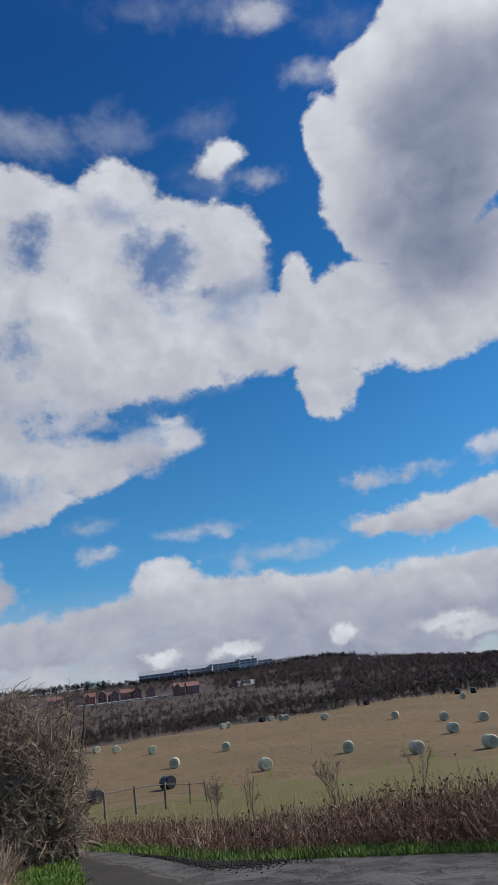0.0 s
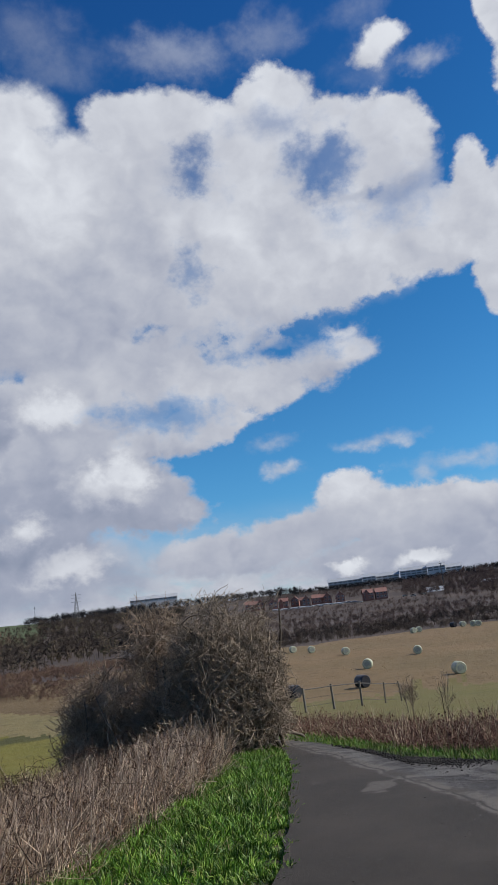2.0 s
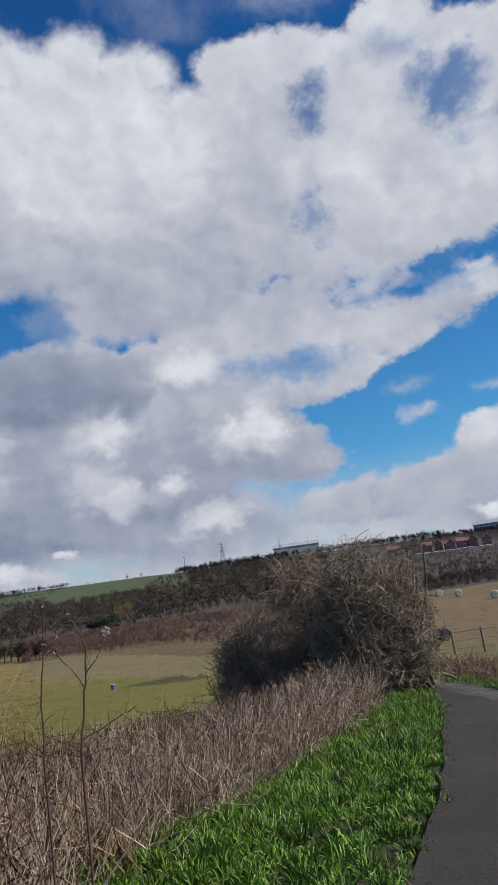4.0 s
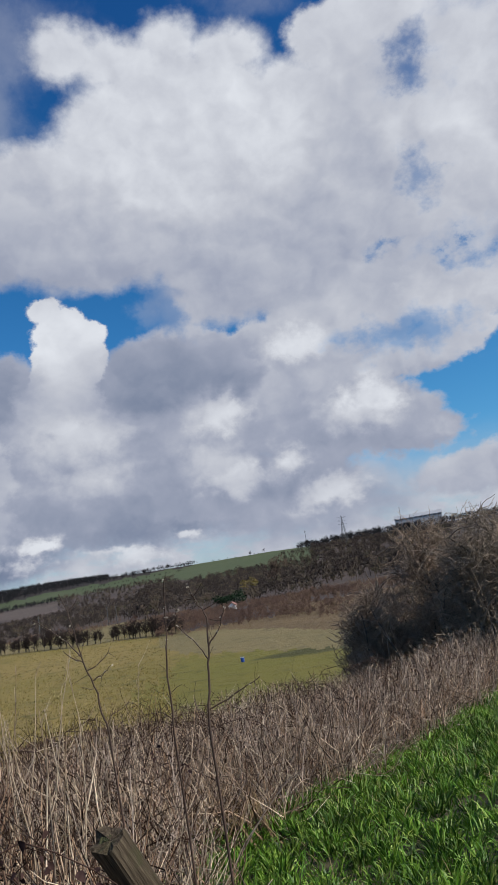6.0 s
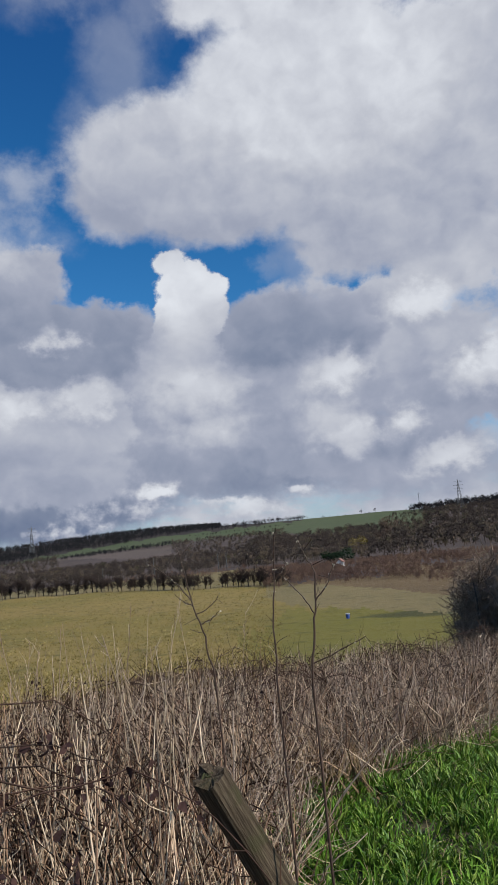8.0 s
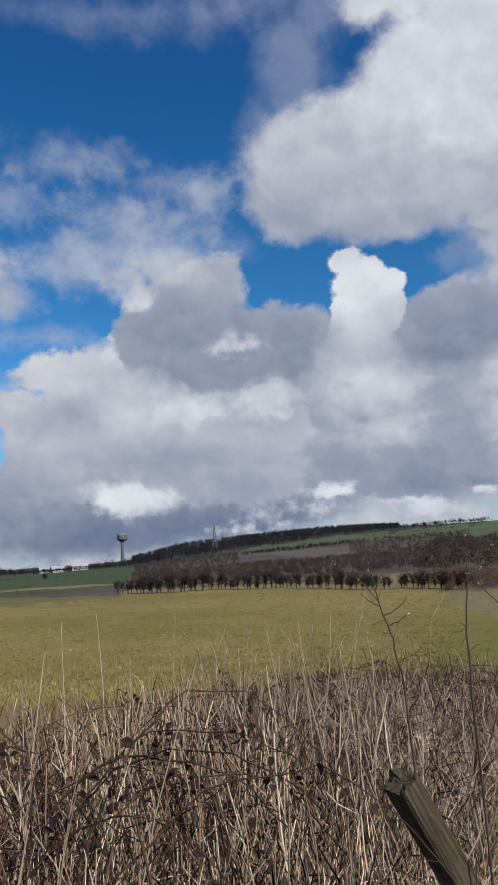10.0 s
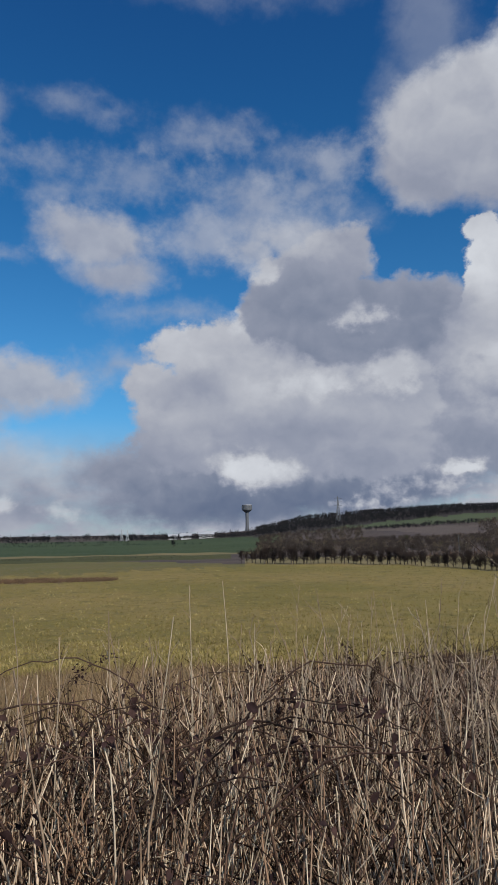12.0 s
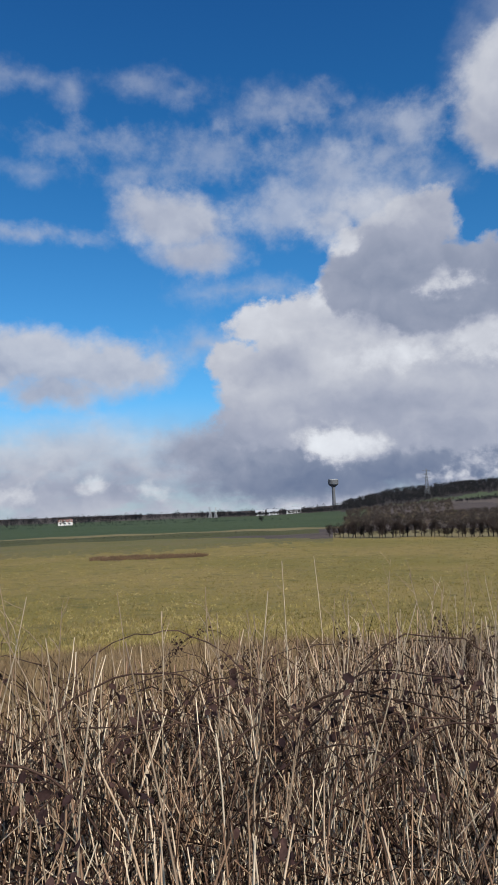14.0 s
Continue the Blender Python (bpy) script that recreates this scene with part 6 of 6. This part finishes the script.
def water_tower():
    p = on_land(70.75, 1400)
    top = 1.6 + 1400 * math.tan(radians(2.17)) - p.z
    ob = thing("water_tower", pose(p.x, p.y, p.z, 0, 0, 70.75), "tall grey concrete water tower with a drum-shaped tank", "water tower")
    k = top / 50
    part("shaft", lathe([(4.2, -2), (3.4, 6 * k), (3.0, 20 * k), (3.2, 34 * k), (4.6, 36.5 * k)], 28), ob, mat=M_CONCRETE)
    part("tank", lathe([(4.6, 35.5 * k), (8.6, 38.5 * k), (9.8, 40 * k), (9.8, 47.5 * k), (9.4, 48 * k), (9.4, 48.3 * k)], 32), ob, mat=M_CONCRETE)
    part("parapet", lathe([(9.6, 48.3 * k), (9.7, 48.3 * k), (9.7, 49.6 * k), (9.3, 49.6 * k), (9.3, 48.9 * k), (0.5, 49.0 * k)], 32), ob, mat=M_METALROOF)
    for a in range(0, 360, 30):
        part("rib", box(-0.25, 0.25, -10.1, -9.7, 40 * k, 47.5 * k), ob, mat=M_CONCRETE).matrix_basis = pose(0, 0, 0, 0, 0, a)


def pylon(az_deg, r, top_el, label, width=1.0, pale=False):
    """A lattice pylon: four legs, crossed braces, three pairs of arms."""
    p = on_land(az_deg, r)
    H = 1.6 + r * math.tan(radians(top_el)) - p.z
    ob = thing("pylon", pose(p.x, p.y, p.z, 0, 0, az_deg + 20), label, "pylon", "pylons")
    mat = M_METALROOF if pale else M_STEEL
    b, t = 3.2 * width, 0.7 * width
    th = 0.16 * width * (r / 700)

    def leg(k, z):
        s = b + (t - b) * min(1, z / (H * 0.75))
        return Vector(((1, 1, -1, -1)[k] * s, (1, -1, -1, 1)[k] * s, z))
    for k in range(4):
        bm = rod(leg(k, -1), leg(k, H * 0.75), th, sides=4)
        rod(leg(k, H * 0.75), (0, 0, H), th, sides=4, bm=bm)
        part("leg", bm, ob, mat=mat)
    zs = np.linspace(0, H * 0.75, 8)
    for z0, z1 in zip(zs, zs[1:]):
        bm = bmesh.new()
        for k in range(4):
            rod(leg(k, z0), leg((k + 1) % 4, z1), th * 0.6, sides=3, bm=bm)
            rod(leg((k + 1) % 4, z0), leg(k, z1), th * 0.6, sides=3, bm=bm)
        part("brace", bm, ob, mat=mat)
    for f in (0.66, 0.78, 0.9):
        for s in (-1, 1):
            bm = rod((0, 0, H * f), (s * 5.2 * width, 0, H * f + 0.4), th * 0.8, th * 0.4, sides=4)
            rod((0, 0, H * (f + 0.05)), (s * 5.2 * width, 0, H * f + 0.4), th * 0.6, sides=3, bm=bm)
            part("arm", bm, ob, mat=mat)
    return ob


def pole(az_deg, r, el_top, thick, label):
    p = on_land(az_deg, r)
    H = 1.6 + r * math.tan(radians(el_top)) - p.z
    ob = thing("pole", pose(p.x, p.y, p.z, 0, 0, az_deg), label, "pole", "poles")
    part("shaft", rod((0, 0, -1), (0, 0, H), thick, thick * 0.7, 8), ob, mat=M_STEEL)
    part("crossarm", box(-thick * 5, thick * 5, -thick * 0.6, thick * 0.6, H * 0.9, H * 0.9 + thick * 1.2), ob, mat=M_WEATHERED)
    return ob


water_tower()
pylon(30.16, 700, 3.5, "steel lattice pylon above dark woods", 0.9)
pylon(63.5, 900, 2.73, "tall steel lattice pylon on the hillside")
pylon(80.65, 860, 0.35, "small pale lattice pylon on the plain", 0.55, True)
pylon(80.2, 860, 0.3, "small pale lattice pylon on the plain", 0.55, True)
pole(1.9, 640, 2.62, 0.28, "thin mast beside a pale shed on the hillside")
pole(33.2, 1000, 2.76, 0.35, "thin mast at the edge of the hilltop wood")
for a, e in ((58.35, -0.95), (54.4, -0.5), (49.35, -0.6), (48.7, -0.55)):
    pole(a, 210, e, 0.10, "pale wooden pole in front of the valley wood")

# ---- small things close by ----
M_BLUE = material("blue_plastic", speckled((0.015, 0.06, 0.27), (0.02, 0.07, 0.31), (0.012, 0.05, 0.23), 6.0), 0.4, 0.5)


def old_wood(n, p, b):
    """Grey-brown wood with grain along the post."""
    o = n.tree.nodes.new("ShaderNodeTexCoord").outputs["Object"]
    grain = n.noise(n.vec("MULTIPLY", o, (1.0, 1.0, 0.06)), 90.0, 5, 0.65)
    stain = n.noise(o, 12.0, 3, 0.6)
    col = n.ramp(grain, (0.32, (0.018, 0.013, 0.008)), (0.52, (0.070, 0.052, 0.034)), (0.72, (0.15, 0.118, 0.08)))
    n.put(b.inputs["Base Color"], n.mix(n.span(stain, 0.5, 0.7, 0.0, 0.6), col, (0.05, 0.05, 0.022)))
    bump(n, b, grain, 0.8, 0.01)


M_OLDPOST = material("old_post_wood", old_wood, 0.9, 0.15)
M_MOSS = material("moss", speckled((0.055, 0.055, 0.022), (0.04, 0.042, 0.018), (0.085, 0.082, 0.035), 30.0, 5.0, 0.004), 0.95)


def feed_tub():
    p = on_land(39.6, 60)
    ob = thing("feed_tub", pose(p.x, p.y, p.z), "small blue plastic feed tub standing in the meadow", "tub")
    part("body", lathe([(0.12, 0), (0.135, 0.02), (0.16, 0.36), (0.165, 0.38)], 20), ob, mat=M_BLUE)
    part("rim", lathe([(0.17, 0.35), (0.18, 0.36), (0.18, 0.39), (0.15, 0.39), (0.145, 0.31)], 20), ob, mat=M_PAINT)


def leaning_post():
    """An old square fence post, split at the top, leaning over in the thicket."""
    top = Vector((-1.86, 1.55, 0.90))
    way = (top - Vector((-1.93, 2.15, -0.05))).normalized()
    m = Matrix.Translation(top - way * 1.0) @ way.to_track_quat("Z", "Y").to_matrix().to_4x4()
    ob = thing("fence_post", m, "old split wooden fence post leaning in the brambles, moss on top", "fence post")
    bm = bmesh.new()
    rows = []
    for k in range(11):
        z = -0.35 + k * 0.135
        ring = []
        for s in range(36):
            a = 2 * math.pi * s / 36
            q = 1.0 / max(abs(math.cos(a)), abs(math.sin(a))) ** 0.55
            r = 0.046 * q * (1 + 0.10 * noise.noise(Vector((math.cos(a) * 2, math.sin(a) * 2, z * 2))) + 0.10 * noise.noise(Vector((math.cos(a) * 9, math.sin(a) * 9, z * 0.8))))
            top = (0.02 * noise.noise(Vector((math.cos(a) * 1.5, math.sin(a) * 1.5, 7))) + 0.012 * noise.noise(Vector((math.cos(a) * 6, math.sin(a) * 6, 1)))) if k == 10 else 0
            ring.append(bm.verts.new((r * math.cos(a), r * math.sin(a), z + top)))
        rows.append(ring)
    for a, b in zip(rows, rows[1:]):
        for s in range(36):
            bm.faces.new((a[s], a[(s + 1) % 36], b[(s + 1) % 36], b[s]))
    c = bm.verts.new((0.01, 0, 0.995))
    for s in range(36):
        bm.faces.new((rows[-1][s], rows[-1][(s + 1) % 36], c))
    part("shaft", bm, ob, mat=M_OLDPOST)
    m = bmesh.new()
    bmesh.ops.create_icosphere(m, subdivisions=3, radius=1)
    for v in m.verts:
        v.co = Vector((v.co.x * 0.018 - 0.015, v.co.y * 0.022, 0.992 + v.co.z * 0.009)) + v.co * 0.008 * noise.noise(v.co * 6)
    part("moss", m, ob, "olive moss on the split top", mat=M_MOSS)
    return ob


def shoot(r, stem, limbs, label, thick=0.006, buds=40):
    """A young hawthorn shoot at distance r: its stem and side limbs through (azimuth, elevation) places, short twigs and pale buds."""
    root = Vector(stand(stem[0][0] - 0.4, r))
    ob = thing("hawthorn_shoot", Matrix.Translation(root), label, "sapling", "hawthorn shoots")

    def line(points, first=None):
        p = [np.array(Vector(stand(a, r, e)) - root) for a, e in points]
        p = np.array(([first] if first is not None else []) + p)
        u = np.linspace(0, len(p) - 1, 4 * (len(p) - 1) + 1)
        q = np.stack([np.interp(u, np.arange(len(p)), p[:, k]) for k in range(3)], -1)
        jit = RNG.normal(size=q.shape) * 0.002
        jit[0] = 0
        return (q + jit)[None]

    P = line(stem, np.zeros(3))
    part("stem", Heap().add(*strands(P, np.linspace(thick, thick * 0.35, P.shape[1])[None], 6)).mesh("stem", M_SHOOT), ob)
    spots = [P[0][-7:]]
    for places in limbs:
        B = line(places)
        part("limb", Heap().add(*strands(B, np.linspace(thick * 0.55, thick * 0.28, B.shape[1])[None], 5)).mesh("limb", M_SHOOT), ob)
        spots.append(B[0][2:])
        for b in grow(B, 2, 0.02, 0.06, 0.75, 0.1, 4, 0.2, None, 0.15):
            part("twig", Heap().add(*strands(b[None], taper(b[None], thick * 0.25, thick * 0.15), 4)).mesh("twig", M_SHOOT), ob)
    for b in grow(P, 6, 0.03, 0.09, 0.75, 0.2, 4, 0.35, None, 0.15):
        part("twig", Heap().add(*strands(b[None], taper(b[None], thick * 0.28, thick * 0.15), 4)).mesh("twig", M_SHOOT), ob)
    c = np.concatenate(spots)
    c = c[RNG.integers(0, len(c), buds)] + RNG.normal(size=(buds, 3)) * 0.004
    part("buds", Heap().add(*leaves(c, RNG.normal(size=c.shape), RNG.normal(size=c.shape), rand(0.004, 0.010, len(c)))).mesh("buds", M_BUD), ob, kind="stuff")
    return ob


feed_tub()
leaning_post()


def stand(az_deg, r, el=None):
    p = toward(az_deg, 0, r)
    return (p.x - 0.07, p.y + 0.1, land(p.x, p.y) if el is None else 1.59 + r * math.tan(radians(el)))


shoot(2.75, [(50.0, -10.0), (50.6, -7.0), (51.3, -4.7), (51.6, -3.2), (52.0, -1.2), (52.55, 0.7)], [[(51.4, -4.2), (52.7, -2.6), (53.6, -1.7), (54.6, -0.9)], [(51.1, -5.2), (50.2, -4.9), (49.3, -4.0)], [(50.9, -6.0), (50.0, -5.7), (49.3, -5.1)], [(51.3, -4.6), (52.1, -4.1), (52.7, -3.5)]], "bare hawthorn shoot with pale buds rising from the brambles", 0.0042)
shoot(2.4, [(45.3, -10.6), (45.1, -5.4), (44.8, -2.4), (44.5, 0.6)], [[(44.9, -3.3), (44.2, -2.6), (43.8, -1.9)]], "straight bare hawthorn shoot with few twigs", 0.004, 26)
shoot(2.45, [(42.6, -10.9), (42.1, -7.6), (41.74, -5.06), (41.6, -2.9), (42.2, -1.5), (42.75, -0.3)], [[(41.74, -5.0), (40.8, -3.9), (40.1, -2.3)], [(41.9, -6.0), (42.6, -4.7), (43.9, -3.2)], [(42.4, -9.6), (40.4, -8.9), (38.2, -7.9)]], "forked bare hawthorn shoot with pale buds", 0.0048)

# ---- lane surface details and field tufts ----
M_CRUMB = material("black_road_crumbs", islands((0.015, 0.013, 0.012), (0.03, 0.026, 0.023), (0.045, 0.04, 0.035), 3.0), 0.9)
M_STONE = material("loose_grit", islands((0.12, 0.11, 0.10), (0.18, 0.165, 0.15), (0.08, 0.072, 0.066), 3.0), 0.9)


def road_z(x, y):
    lx, rx = float(line_x(LEFT_EDGE, y)), float(line_x(RIGHT_EDGE, y))
    return land(x, y) + 0.03 + 0.015 * math.sin(math.pi * min(1, max(0, (x - lx) / (rx - lx))))


def pebbles(name, spots, size, mat, label):
    """Many small angular stones as one heap."""
    n = len(spots)
    oct_v = np.array([[1, 0, 0], [-1, 0, 0], [0, 1, 0], [0, -1, 0], [0, 0, 1], [0, 0, -1]], float)
    oct_f = np.array([[0, 2, 4], [2, 1, 4], [1, 3, 4], [3, 0, 4], [2, 0, 5], [1, 2, 5], [3, 1, 5], [0, 3, 5]])
    v = spots[:, None] + oct_v[None] * size[:, None, None] * rand(0.6, 1.2, (n, 6, 1)) * np.array([1, 1, 0.6])
    f = (np.arange(n)[:, None, None] * 6 + oct_f[None]).reshape(-1, 3)
    ob = new(name, Heap().add(v.reshape(-1, 3), f).mesh(name, mat))
    return tagged(ob, label, "grit", kind="stuff")


def lane_litter():
    # black crumbs along the far edge, where the surface breaks up
    n = 7500
    a = np.clip(RNG.normal(6.0, 2.3, n), -1.5, 12)
    r = verge_line(a) + RNG.normal(0.02, 0.26, n) * np.interp(a, [1.5, 4, 8, 11.5], [1.0, 1.2, 0.8, 0.4])
    p = place(a, r)
    p[:, 2] += 0.03 + rand(0, 0.03, n)
    pebbles("road_crumbs", p, rand(0.006, 0.021, n), M_CRUMB, "broken black asphalt crumbs and mud along the lane's edge")
    # grit on the lane
    n = 1500
    y = rand(4, 12, n)
    u = rand(0, 1, n) ** 0.6
    lx, rx = line_x(LEFT_EDGE, y), line_x(RIGHT_EDGE, y)
    x = np.clip(lx + (rx - lx) * u, -4, 4)
    z = np.array([road_z(*q) for q in zip(x, y)])
    pebbles("loose_grit", np.stack([x, y, z + 0.003], -1), rand(0.003, 0.009, n), M_STONE, "loose grit on the asphalt")


def tufts(name, az0, az1, r0, r1, n, h0, h1, mats, label, spread=0.35, per=6, clumped=0.0, fat=0.10):
    """Grass tufts standing on a field."""
    a, r = rand(az0, az1, n), np.exp(rand(math.log(r0), math.log(r1), n))
    if clumped:
        keep = (np.sin(a * 2.3 + np.sin(r * 0.21) * 2) * np.sin(r * 0.33 + a) + rand(-0.5, 0.5, n)) > clumped
        a, r = a[keep], r[keep]
    base = np.repeat(place(a, r), per, 0)
    k = len(base)
    h = np.repeat(rand(h0, h1, len(a)), per)
    base[:, :2] += RNG.normal(size=(k, 2)) * (h * 0.35)[:, None]
    tip = base + unit(RNG.normal(size=(k, 3)) * spread + np.array([0, 0, 1.0])) * (h * rand(0.5, 1.1, k))[:, None]
    side = unit(np.cross(tip - base, RNG.normal(size=(k, 3)))) * (h * fat)[:, None]
    v = np.stack([base - side, base + side, tip], 1).reshape(-1, 3)
    f = np.arange(3 * k).reshape(-1, 3)
    ob = new(name, Heap().add(v, f).mesh(name, mats))
    return tagged(ob, label, "grass", kind="stuff")


lane_litter()
M_TUFT = material("meadow_tufts", islands((0.19, 0.150, 0.036), (0.31, 0.238, 0.088), (0.112, 0.094, 0.022), 0.2), 0.85)
M_STRAWTUFT = material("straw_tufts", islands((0.34, 0.27, 0.10), (0.44, 0.35, 0.16), (0.26, 0.21, 0.07), 0.2), 0.85)
M_BROWNTUFT = material("brown_tussocks", islands((0.19, 0.135, 0.06), (0.24, 0.175, 0.08), (0.14, 0.10, 0.045), 0.2), 0.85)
M_ROUGHTUFT = material("dead_rough_grass", islands((0.20, 0.135, 0.07), (0.27, 0.19, 0.105), (0.13, 0.085, 0.046), 0.4), 0.85, 0.1)
M_RUSH = material("brown_rushes", islands((0.12, 0.072, 0.040), (0.16, 0.10, 0.055), (0.085, 0.052, 0.03), 0.2), 0.85)
M_STUBBLE = material("stubble_tufts", islands((0.18, 0.12, 0.06), (0.20, 0.136, 0.07), (0.165, 0.11, 0.054), 0.2), 0.85)
tufts("meadow_tufts", 45, 100, 24, 160, 24000, 0.10, 0.27, M_TUFT, "tussocks of olive and straw-coloured meadow grass", 0.7, 5)
tufts("straw_tufts", 45, 100, 24, 150, 9000, 0.10, 0.26, M_STRAWTUFT, "pale straw tussocks standing out of the meadow", 0.6, 5, 0.05)
tufts("dark_tussocks", 44, 100, 26, 120, 1500, 0.10, 0.24, M_BROWNTUFT, "scattered brown tussocks in the meadow", 0.6, 6, 0.35)
tufts("rushes", 47.5, 56.5, 26, 30.5, 620, 0.22, 0.5, M_RUSH, "band of brown rushes at the meadow's near edge", 0.35, 8, 0.1)
tufts("rough_grass", 40, 98, 5.0, 26, 9000, 0.16, 0.40, M_ROUGHTUFT, "brown dead grass between the meadow and the thicket", 0.7, 9, 0.0, 0.03)
tufts("rough_band", 81, 90, 112, 121, 700, 0.3, 0.6, M_RUSH, "band of brown rough grass across the meadow", 0.4, 7)
tufts("stubble", -24, 18, 66, 175, 3200, 0.05, 0.12, M_STUBBLE, "straw stubble and dry tufts in the hay field", 0.8, 5)
